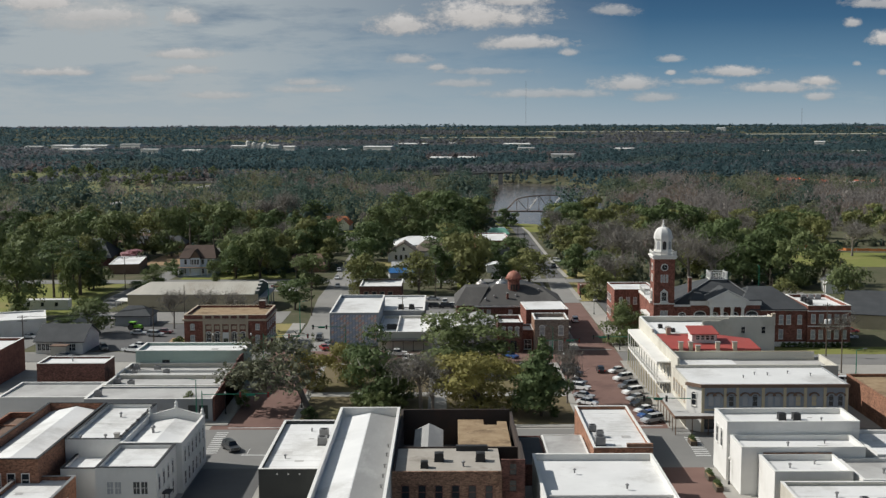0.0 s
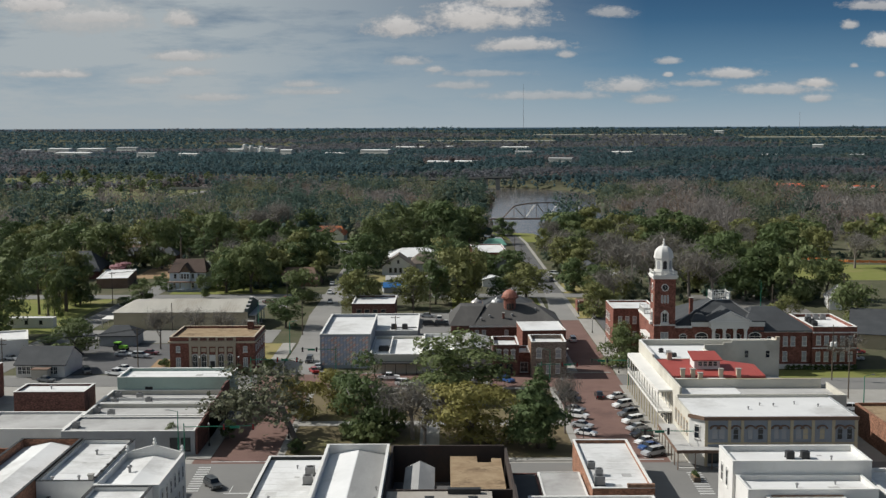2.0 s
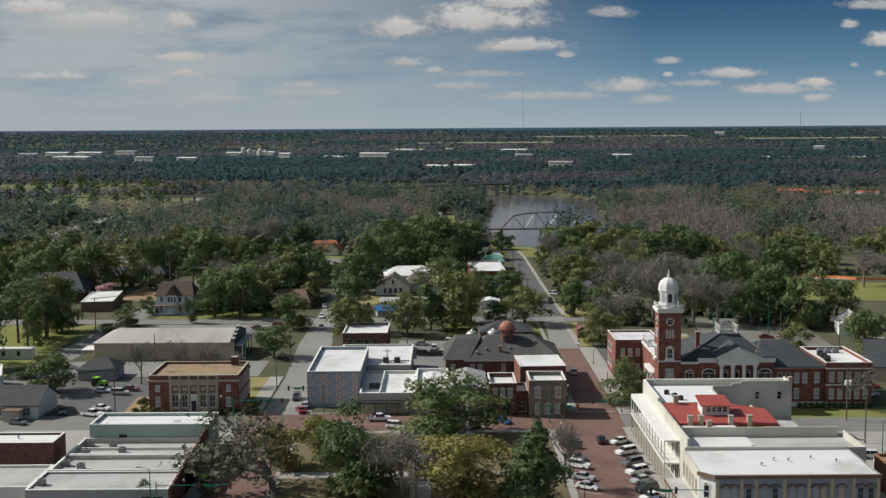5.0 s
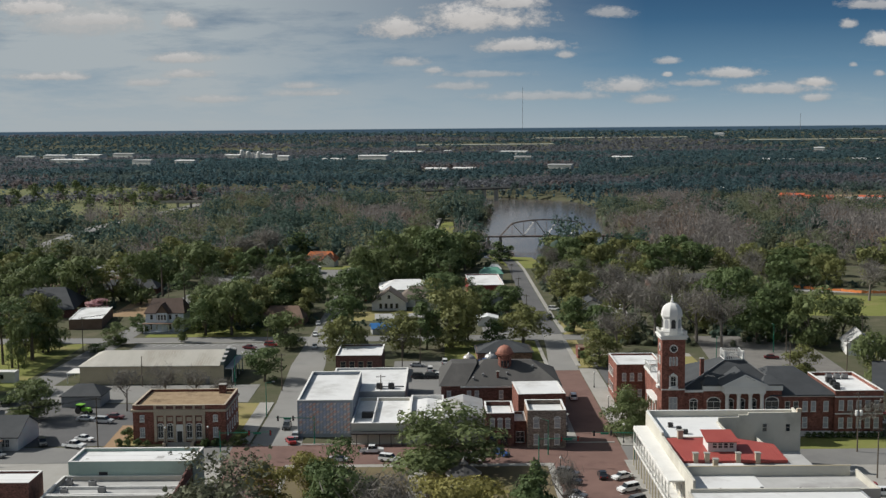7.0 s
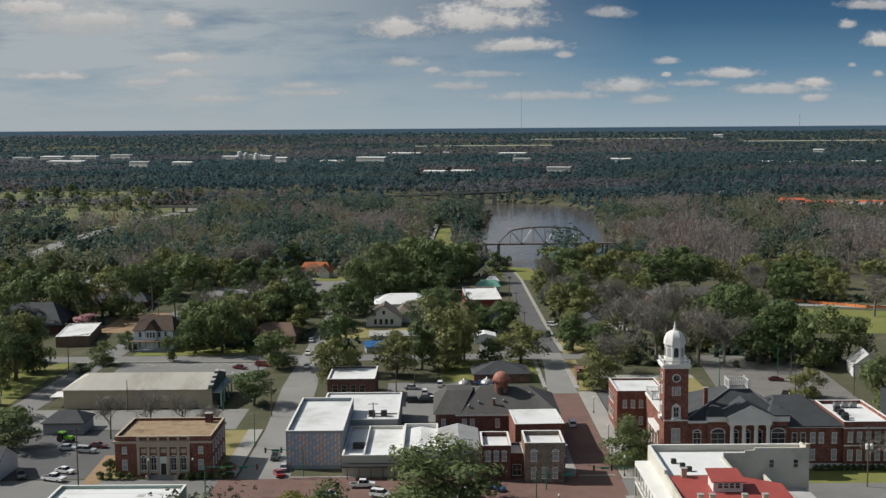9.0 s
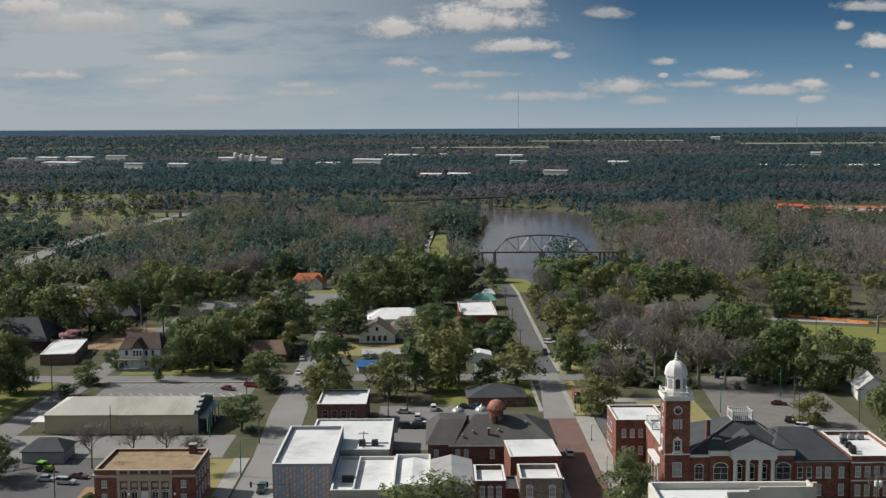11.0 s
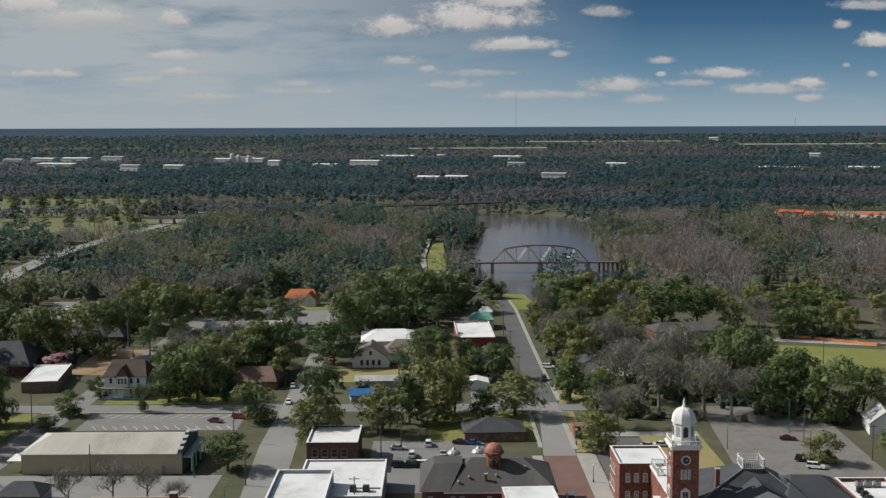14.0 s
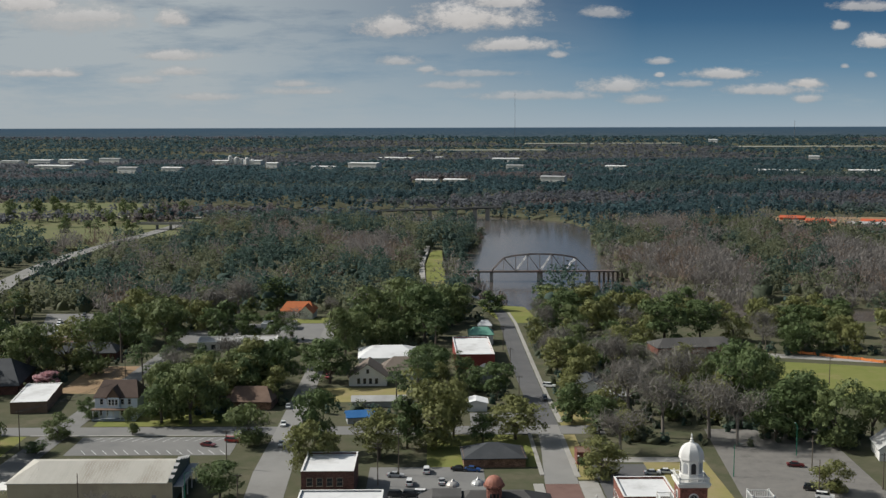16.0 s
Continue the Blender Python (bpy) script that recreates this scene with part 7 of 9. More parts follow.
b = block("brick_hall", 22.0, 314.5, 11.7, 14.0, 9.0, 3, "red_brick", "white_roof", "red brick hall with a stepped white roof edge", coping=W, parapet=0.3, slope=-0.4)


M["old_shingle"] = material("old_shingle", (0.062, 0.060, 0.058), (0.088, 0.084, 0.080), 0.5, 0.9, 0.3, 60, stain=(0.13, 0.125, 0.115), amount=0.5, stretch=(1.0, 0.35, 1.0))


def turret_hall():
    h = thing("turret_hall", pose(3.0, 329.0, 0), "old brick hall with a dark hipped roof and a domed turret", "building", "town buildings")
    e = 8.0
    bm = bmesh.new()
    shell(bm, 30.6, 22, -1, e, 0.4)
    part("wall", bm, M["dark_brick"], h)
    bm = bmesh.new()
    hip_roof(bm, 5.0, 31.2, -0.6, 22.6, e, 12.6, 11.5, 24.0, 10.5, 11.5)
    part("main_roof", bm, M["old_shingle"], h, "dark shingle hipped roof")
    bm = bmesh.new()
    solid(bm, [(-0.6, -0.6, e), (6.2, -0.6, e), (6.2, 22, e), (-0.6, 22, e), (2.8, 8, 12.2), (9.5, 8, 12.2), (2.8, 14, 12.2), (9.5, 14, 12.2)], [(0, 1, 5, 4), (3, 6, 7, 2), (0, 4, 6, 3), (4, 5, 7, 6), (0, 3, 2, 1)])
    part("wing_roof", bm, M["old_shingle"], h)
    part("eaves", boxes((5.0, 31.2, -0.65, -0.2, e - 0.45, e - 0.05)), M[W], h)
    bm = bmesh.new()
    lathe(bm, [(1.75, 8.0), (1.75, 14.2), (2.5, 14.5), (2.5, 14.9), (2.3, 14.9)], 10, 16.9, 8.6)
    part("turret", bm, M["red_brick"], h, "round brick turret")
    bm = bmesh.new()
    lathe(bm, [(2.15 * math.cos(math.pi / 2 * i / 7), 14.9 + 2.0 * math.sin(math.pi / 2 * i / 7)) for i in range(7)] + [(0.15, 17.0)], 14, 16.9, 8.6)
    part("dome", bm, M["copper_dome"], h, "weathered terracotta coloured dome")
    for k in (-25, 0, 25):
        m = pose(16.9, 8.6, 11.4) @ pose(0, 0, 0, 0, 0, k) @ pose(0, -1.74, 0)
        window(h, m, 0.5, 1.6, "dark_brick", G_, 0, False)
    for x in (2.0, 7.2, 9.2, 15.5, 19.0):
        window(h, pose(x, 0, 4.6), 0.9, 2.0, W, PG, 1)
    for x, y in ((7.6, 18), (13.6, 19)):
        bm = bmesh.new()
        lathe(bm, [(1.7 * math.cos(math.pi / 2 * i / 5), 11.5 + 1.2 * math.sin(math.pi / 2 * i / 5)) for i in range(5)] + [(0.1, 13.2)], 12, x, y)
        part("light_dome", bm, M["metal_roof"], h, "grey domed skylight")
    for x, y, z in ((8.5, 2.0, 9.0), (11.0, 3.6, 9.6), (17.3, 4.2, 9.8), (24.2, 7.0, 11.0)):
        bm = bmesh.new()
        lathe(bm, [(0.22, z - 0.6), (0.22, z + 0.5), (0.38, z + 0.52), (0.38, z + 0.75), (0.1, z + 0.95)], 8, x, y)
        part("roof_vent", bm, M["galvanised"], h)
    chimney(14.8 + 3.0, 329 + 3.0, 9.4, 1.6, "red_brick", 0.6)


turret_hall()
block("brick_office", -28.2, 371.6, 13.6, 17.8, 7.6, 0, "dark_brick", "white_roof", "brown brick office with a bright white flat roof", coping=W, parapet=0.4,
      wins=[("front", 2.2, 3.8, 1.4, 2.0, 4, 2.6, "tan_stone", G_, 1, False), ("front", 2.2, 0.8, 1.4, 2.0, 4, 2.6, "tan_stone", G_, 1, False)])


M["hall_green"] = material("hall_green", (0.085, 0.11, 0.10), (0.11, 0.135, 0.122), 0.7, 0.8, 0.1, 20, stain=(0.06, 0.075, 0.07), amount=0.5)
M["hall_roof"] = material("hall_roof", (0.50, 0.475, 0.42), (0.42, 0.40, 0.35), 0.7, 0.75, 0.08, 16, stain=(0.30, 0.26, 0.21), amount=0.6, stretch=(1, 0.25, 1))
M["hall_wall"] = material("hall_wall", (0.44, 0.385, 0.27), (0.385, 0.335, 0.235), 0.6, 0.8, 0.1, 18, stain=(0.24, 0.21, 0.16), amount=0.5)


def storage_hall():
    s = thing("storage_hall", pose(-103.2, 369.5, 0), "long tan metal hall with a shallow ribbed roof", "hall", "town buildings")
    w, d, e, pk = 42.3, 21, 5.5, 8.2
    bm = bmesh.new()
    shell(bm, w, d, -1, e, 0.25)
    part("wall", bm, M["hall_wall"], s)
    bm = bmesh.new()
    solid(bm, [(-0.4, -0.5, e), (w - 1.2, -0.5, e), (w - 1.2, d + 0.5, e), (-0.4, d + 0.5, e), (5.0, d / 2, pk), (w - 1.2, d / 2, pk), (-0.4, -0.5, e - 0.2), (w - 1.2, -0.5, e - 0.2), (w - 1.2, d + 0.5, e - 0.2), (-0.4, d + 0.5, e - 0.2)],
          [(0, 1, 5, 4), (2, 3, 4, 5), (3, 0, 4), (1, 2, 5), (0, 6, 7, 1), (1, 7, 8, 2), (2, 8, 9, 3), (3, 9, 6, 0), (6, 9, 8, 7)])
    part("roof", bm, M["hall_roof"], s, "pale ribbed metal roof")
    n = 46
    for i in range(n):
        x = 5.2 + (w - 6.8) * i / (n - 1)
        place("roof_rib", shared(("roof_rib",), lambda q: solid(q, [(-0.04, -0.5, e + 0.02), (0.04, -0.5, e + 0.02), (0.04, d / 2, pk + 0.02), (-0.04, d / 2, pk + 0.02), (-0.04, -0.5, e + 0.055), (0.04, -0.5, e + 0.055), (0.04, d / 2, pk + 0.055), (-0.04, d / 2, pk + 0.055)], [(4, 5, 6, 7), (0, 4, 7, 3), (1, 2, 6, 5), (0, 1, 5, 4)]), "hall_roof"), s, pose(x, 0, 0))
    for i in range(7):
        y0, y1 = d * i / 7 + 0.001, d * (i + 1) / 7 - 0.001
        top = e + 0.6 + 2.6 * (1 - abs((i - 3) / 3.5))
        part("gable_step", boxes((w - 0.9, w + 0.1, y0, y1, -1, top)), M["hall_green"], s, "dark green stepped end wall")
        part("gable_cap", boxes((w - 0.95, w + 0.15, y0, y1, top, top + 0.12)), M["grey_roof"], s)
    for i in range(4):
        place("porch_post", shared(("porch_post",), lambda q: box(q, -0.15, 0.15, -0.15, 0.15, -0.5, 4.2), W), s, pose(w + 2.2, 2 + 5.5 * i, 0))
    part("porch_roof", boxes((w + 0.17, w + 2.6, 0.5, d - 0.5, 4.2, 4.5)), M["grey_wall"], s)
    for x in (24.3, 37.0):
        part("door", boxes((x, x + 1.1, -0.06, -0.002, 0, 2.2)), M["galvanised"], s)
    part("canopy", boxes((-4.6, -0.42, 2.0, 9.0, 2.8, 3.05)), M[W], s)
    for y in (2.3, 8.7):
        part("canopy_post", boxes((-4.5, -4.3, y - 0.1, y + 0.1, -0.5, 2.8)), M[W], s)


storage_hall()
gabled("dark_shed", -99.5, 341.6, 10.5, 9, 3.4, 5.6, 0, "grey_wall", "slate", "dark grey shed with a low hipped roof", hip=3.5, category="shed")
b = gabled("slate_roofed_office", -108.5, 300, 12.6, 13, 3.6, 7.0, -2, "white_wall", "slate", "low white office with a large slate roof", wins=[("front", 1.0, 0.9, 0.9, 1.8, 4, 1.1, W, G_, 2, False), ("front", 8.0, 0.9, 0.9, 1.8, 3, 1.1, W, G_, 2, False)])
part("porch_roof", boxes((5.0, 9.5, -3.4, -0.6, 2.6, 2.8)), M["brown_shingle"], b)
part("porch_wall", boxes((5.2, 9.3, -3.2, -0.9, -0.5, 2.6)), M["cream_wall"], b)
b = block("white_trailer", -138.2, 372.7, 14.7, 3.4, 3.3, 0, "white_wall", "white_roof", "white office trailer on a lawn", coping=None, parapet=0.05, category="trailer", wins=[("front", 1.6, 1.4, 0.8, 1.0, 3, 4.6, "dark_metal", G_, 0, False)])
block("white_store_west", -134, 318, 21, 16, 5.2, 20, "white_wall", "white_roof", "white store with a dark side canopy", coping=W, parapet=0.4)
# ---- houses to the north ----
M["pale_blue_wall"] = material("pale_blue_wall", (0.70, 0.75, 0.82), (0.64, 0.69, 0.76), 0.6, 0.85, 0.1, 18, stain=(0.36, 0.38, 0.42), amount=0.4)
M["dark_shingle"] = material("dark_shingle", (0.075, 0.052, 0.042), (0.105, 0.074, 0.06), 0.8, 0.9, 0.3, 60, stain=(0.05, 0.036, 0.03), amount=0.5)
b = gabled("victorian_house", -106, 456.2, 14, 12, 7.6, 11.9, 0, "pale_blue_wall", "dark_shingle", "two-storey white house with a steep brown roof and porch", hip=2.0, wins=[("front", 2.2, 4.9, 0.9, 1.7, 5, 2.3, W, G_, 1, False), ("front", 1.8, 1.2, 0.9, 1.8, 5, 2.4, W, G_, 1, False)])
bm = bmesh.new()
solid(bm, [(4.4, -1.2, 7.4), (8.4, -1.2, 7.4), (6.4, -1.2, 10.2), (4.4, 6, 7.4), (8.4, 6, 7.4), (6.4, 6, 10.2)], [(0, 1, 2), (3, 5, 4), (0, 3, 4, 1)])
part("front_gable", bm, M["brown_shingle"], b)
bm = bmesh.new()
solid(bm, [(3.9, -1.6, 7.1), (6.4, -1.6, 10.7), (6.4, 6.5, 10.7), (3.9, 6.5, 7.1), (8.9, -1.6, 7.1), (8.9, 6.5, 7.1), (4.2, -1.6, 7.0), (6.4, -1.6, 10.2), (8.6, -1.6, 7.0), (6.4, 6.5, 10.2)], [(0, 1, 2, 3), (1, 4, 5, 2), (0, 6, 7, 1), (1, 7, 8, 4)])
part("gable_roof", bm, M["dark_shingle"], b)
part("gable_bay", boxes((4.5, 8.3, -1.18, -0.02, -0.5, 7.4)), M["pale_blue_wall"], b)
part("porch_roof", boxes((-0.4, 14.4, -3.6, -1.2, 3.6, 3.85)), M["brown_shingle"], b)
for i in range(7):
    place("porch_post", shared(("house_post",), lambda q: lathe(q, [(0.12, 0.6), (0.1, 3.6)], 8), W), b, pose(0.2 + 2.25 * i, -3.3, 0))
part("porch_floor", boxes((-0.2, 14.2, -3.5, -1.2, -0.5, 0.6)), M["blue_grey_wall"], b)
for i in range(3):
    window(b, pose(5.2 + 1.1 * i, -1.18, 4.9), 0.7, 1.8, W, G_, 1)
gabled("slate_church_hall", -170, 488, 26, 30, 3.8, 10.5, 8, "dark_brick", "slate", "low hall with a steep slate roof", along="x", over=0.8, category="hall", hip=6)
block("flat_carport", -136.6, 463, 12.0, 29, 3.9, 8, "brown_shingle", "white_roof", "low dark building with a bright flat roof", coping=W, parapet=0.1)
gabled("brown_house", -65.5, 468, 16, 12, 3.2, 7.0, -4, "brown_brick", "brown_shingle", "low brown house with a reddish shingle roof", hip=3)
b = gabled("cottage", -25.6, 503, 14, 13, 3.6, 8.4, 0, "white_wall", "tan_shingle", "white cottage with a broad tan gable roof", along="y", wins=[("front", 3.6, 1.1, 0.9, 1.7, 4, 2.2, "dark_metal", G_, 0, False), ("front", 7, 5.0, 0.8, 1.2, 1, 2, "dark_metal", G_, 0, False)])
gabled("hipped_cottage", -14, 512, 18, 14, 4.0, 8.0, 0, "white_wall", "tan_shingle", "tan hipped roof house behind a cottage", hip=5)
gabled("tin_roofed_house", -24, 536, 24, 22, 4.0, 7.0, 3, "white_wall", "white_roof", "house with a broad pale tin roof", hip=7)
gabled("grey_shed_row", -22, 470, 18, 6, 2.4, 3.6, 2, "grey_wall", "grey_roof", "low grey shed row behind a fence", hip=0)
gabled("blue_tarp_shed", -22, 448, 9, 6, 2.4, 3.8, 10, "grey_wall", "blue_tarp" if "blue_tarp" in M else "slate", "small shed under a blue tarpaulin", hip=0, category="shed")
b = gabled("orange_roofed_house", -72, 660, 17, 11, 3.8, 7.6, -3, "white_wall", "orange_roof", "white house with a bright orange roof", hip=3, z=-0.3, wins=[("front", 2.5, 1.2, 1.0, 1.6, 4, 4.4, W, G_, 1, False)])
gabled("orange_roofed_house", -62, 653, 7, 9, 3.8, 7.2, -3, "white_wall", "orange_roof", "white gabled wing with an orange roof", along="y", z=-0.3)
block("pale_low_house", -76, 622, 16, 9, 3.2, 0, "white_wall", "metal_roof", "low pale house with a metal roof", coping=None, parapet=0.1, category="house")
block("flat_grey_office", -96, 572, 34, 14, 3.6, 6, "cream_wall", "grey_roof", "low office with a long grey flat roof", coping=W, parapet=0.3, wins=[("front", 3, 0.8, 1.6, 1.6, 8, 3.8, "dark_metal", G_, 0, False)])
b = block("red_store", 14.8, 530, 15.2, 38, 6.4, 1.5, "red_paint" if "red_paint" in M else "red_brick", "white_roof", "red painted store with a white roof", coping=W, parapet=0.4, wins=[("right", 4, 1, 1.6, 2.0, 6, 5, W, G_, 1, False)])
b = gabled("green_roofed_house", 21.5, 584, 10.5, 12, 4.6, 7.0, 0, "white_wall", "green_roof", "white house with a green hipped metal roof", hip=2.5, wins=[("front", 2, 1.4, 0.9, 1.7, 4, 2.2, W, G_, 1, False)])
gabled("white_tent", 27, 620, 6, 5, 2.6, 4.6, 0, "white_wall", "white_roof", "small white pitched canopy", hip=2, category="canopy")
gabled("grey_cottage", 20.5, 500, 11, 12, 3.6, 6.6, 3, "grey_wall", "slate", "small grey cottage with a dark roof", along="y", wins=[("front", 2, 1.2, 0.9, 1.5, 3, 3, W, G_, 1, False)])
gabled("white_shed", 16.5, 464, 7.5, 7, 3.0, 3.9, 0, "white_wall", "white_roof", "small white shed beside a drive", along="y", category="shed")
gabled("dark_roofed_office", 14.5, 399, 17.5, 12, 3.0, 5.8, 2, "brown_brick", "slate", "low brick office with a broad dark roof", hip=8)
gabled("tarp_house", 56, 480, 11, 14, 4.4, 7.4, 0, "white_wall", "slate", "white house partly covered by a blue tarpaulin", along="y", wins=[("front", 2, 1.2, 0.9, 1.6, 3, 3.2, W, G_, 1, False)])
gabled("white_bungalow", 64.4, 474, 9.5, 9, 3.2, 5.6, 0, "white_wall", "grey_roof", "small white bungalow under bare trees", hip=2)
block("brick_gatepost_house", 46.8, 402, 4.0, 6.0, 3.6, 0, "red_brick", "brown_shingle", "small brick kiosk beside the street", coping=None, parapet=0.1, category="kiosk")
b = gabled("long_brick_lodge", 100, 558, 36, 14, 3.4, 6.0, 8, "red_brick", "old_shingle", "long low brick lodge with a grey-brown roof", hip=5)
b = gabled("slate_roofed_store", 117, 335, 30, 36, 4.5, 9.0, -20, "tan_wall", "slate", "broad store with a dark shingle roof and tan gable", along="x", hip=0, category="building")
gabled("white_gable_house", 134, 404, 9, 12, 3.8, 7.4, -10, "white_wall", "grey_roof", "white house with a pale gable roof", along="y")
gabled("brown_ranch_house", -178, 560, 40, 14, 3.2, 6.8, 4, "brown_brick", "brown_shingle", "long low brown house among trees", hip=5)
gabled("brown_ranch_house", -152, 552, 26, 13, 3.2, 6.4, 4, "dark_brick", "slate", "dark low house among trees", hip=4)

def gazebo(x, y):
    """Eight-sided park pavilion."""
    g = thing("gazebo", pose(x, y, 0.16), "white eight-sided park gazebo with a dark shingle roof", "gazebo")
    r = 3.3
    bm = bmesh.new()
    lathe(bm, [(r + 0.2, -0.3), (r + 0.2, 0.5), (0.05, 0.5)], 8)
    part("floor", bm, M["concrete"], g)
    for k in range(8):
        a0, a1 = math.pi * k / 4, math.pi * (k + 1) / 4
        p0, p1 = Vector((r * math.cos(a0), r * math.sin(a0), 0)), Vector((r * math.cos(a1), r * math.sin(a1), 0))
        bm = bmesh.new()
        tube(bm, p0 + Vector((0, 0, 0.5)), p0 + Vector((0, 0, 3.1)), 0.09, 0.09, 6)
        part("post", bm, M["white_trim"], g)
        bm = bmesh.new()
        for z in (0.7, 1.4):
            tube(bm, p0 + Vector((0, 0, z)), p1 + Vector((0, 0, z)), 0.05, 0.05, 4)
        for i in range(1, 8):
            q = p0.lerp(p1, i / 8)
            tube(bm, q + Vector((0, 0, 0.7)), q + Vector((0, 0, 1.4)), 0.025, 0.025, 4)
        part("railing", bm, M["white_trim"], g)
    bm = bmesh.new()
    lathe(bm, [(r + 0.5, 2.95), (r + 0.55, 3.15), (1.0, 4.75), (0.95, 4.6)], 8)
    part("eaves", bm, M["white_trim"], g)
    bm = bmesh.new()
    lathe(bm, [(r + 0.6, 3.18), (1.0, 4.85), (0.9, 4.85), (0.9, 5.2), (1.15, 5.22), (0.06, 6.0)], 8)
    part("roof", bm, M["old_shingle"], g, "dark weathered shingle roof with a small cupola")
    bm = bmesh.new()
    lathe(bm, [(0.07, 6.0), (0.12, 6.2), (0.03, 6.5)], 6)
    part("finial", bm, M["white_trim"], g)


gazebo(7.7, 269.0)

# ---- single trees ----
TREES_1 = [
    ("moss0", -29.5, 240.6, 14.0, 40), ("dark5", -14.4, 245.5, 16.4, 16.5), ("bare1", -5.4, 239.4, 12.0, 18), ("bare2", -3, 236, 10, 13), ("olive5", 6.2, 236.4, 13, 18.3),
    ("cone0", 19.5, 232.5, 16.0, 11.2), ("bare2", 26, 243.5, 12.4, 7.5), ("oak5", 3.6, 280.5, 14.5, 25.4), ("olive6", -31.5, 257.6, 9.4, 9.7), ("olive6", -23, 262, 10, 10),
    ("oak5", 48.1, 308.8, 12.0, 12.0), ("oak2", -102.6, 328.3, 10.5, 12.8), ("oak0", -135.7, 360.4, 23.7, 21.6), ("pine0", -132.4, 394.4, 22.2, 12.2),
    ("pine1", -130.5, 406.3, 20.6, 12.2), ("pine2", -137.4, 399.9, 19.7, 14), ("oak1", -129.8, 420.4, 18.2, 12.6), ("dark1", -49.4, 372.1, 9.8, 12.0),
]
TREES_2 = [
    ("oak1", -53.3, 232.4, 5.3, 3.7), ("dark1", -115.1, 345.5, 2.4, 6.9), ("dark2", -43.3, 240.8, 3.9, 3.6),
    ("oak1", -110.2, 431.2, 7.7, 9.2), ("dark1", -111.4, 415.1, 3.7, 7.4), ("dark0", -110.1, 460.2, 6.4, 6.2), ("dark2", -107, 454.8, 3.3, 4.5),
    ("oak2", -88.6, 436.1, 8.8, 5.1), ("oak0", -127.7, 387, 15.5, 6.8), ("pine0", -129.6, 405.6, 15.6, 7.9), ("olive1", -133.5, 409.2, 20.4, 10.9),
    ("olive2", -145.4, 437.9, 15.7, 9.8), ("olive0", -131.2, 419, 20.2, 11.1), ("dark0", -82.8, 450.7, 16.2, 14.5), ("oak0", -73.1, 449.3, 19.4, 17.1),
]
TREES_3 = [
    ("olive1", -64, 488, 15, 17), ("dark1", -57, 492, 17, 15), ("dark2", -52, 498, 19, 18), ("oak1", -75.7, 489.9, 16, 17),
    ("olive0", -57.3, 491.6, 20, 16), ("bare0", -86.8, 490.4, 16.6, 15.5), ("pine1", -100.5, 497.2, 21.4, 11.2), ("oak2", -49.9, 423.5, 12.2, 12.8),
    ("dark1", -29.2, 414, 19.2, 12.5), ("olive2", -28.4, 389.9, 16, 12.3), ("olive0", -23, 391.2, 13.1, 8.6), ("olive1", 6.3, 421.5, 23.4, 20.9),
    ("olive2", -9.9, 408.3, 14.6, 14.1), ("dark0", -2, 419.2, 15.9, 12.3), ("olive0", 12.1, 432.4, 18.4, 10.6), ("olive2", 31.1, 428.9, 13.5, 17.5),
]
TREES_4 = [
    ("dark2", 21, 424.6, 9.2, 8.3), ("dark0", 50.8, 448.8, 13.3, 12.4), ("olive0", 54, 524.5, 14, 13), ("olive2", 61.5, 506, 15, 12),
    ("olive1", 51.9, 388.8, 13.5, 11.9), ("dark1", 48.3, 398.2, 3.2, 4.2), ("bare0", 69.6, 450.1, 20.2, 24.2), ("bare1", 76.9, 430, 19.3, 21),
    ("bare2", 60.9, 412.6, 12.9, 16.4), ("bare0", 91.1, 429.5, 19.2, 22.9), ("bare2", 97.4, 420.1, 16.9, 16.8), ("bare1", 88.8, 471.3, 20.2, 21.2),
    ("dark1", 108.4, 450.7, 22.9, 18.6), ("dark0", 111.3, 426.9, 18.6, 19), ("dark2", 120.3, 428.4, 21.1, 17.1), ("oak1", 126.8, 419, 19.7, 17.7),
]
TREES_5 = [
    ("olive1", 110.5, 376, 9.5, 9.9), ("oak2", 120, 470, 17, 16.9), ("oak0", 140.9, 427.7, 15.3, 15.2), ("bare1", 183.4, 518.6, 14.2, 21.2),
    ("olive2", 133.7, 378.8, 8.4, 6.6), ("bare1", 74.1, 512.5, 17, 18.7), ("olive1", 84.1, 545.8, 17, 16), ("dark0", 108.7, 588, 22, 23),
    ("dark1", 126, 594, 18, 18), ("dark2", -33.2, 507.4, 17.3, 18.9), ("oak0", -31, 559.3, 20.4, 17.9), ("dark0", -40.9, 528.7, 13.2, 12),
    ("oak1", -19.9, 594, 24.5, 21.9), ("dark2", 1.7, 592.9, 25.8, 24.5), ("oak2", -10, 633.8, 23.3, 20.5), ("oak0", 14.6, 632.5, 20.3, 20.5),
]
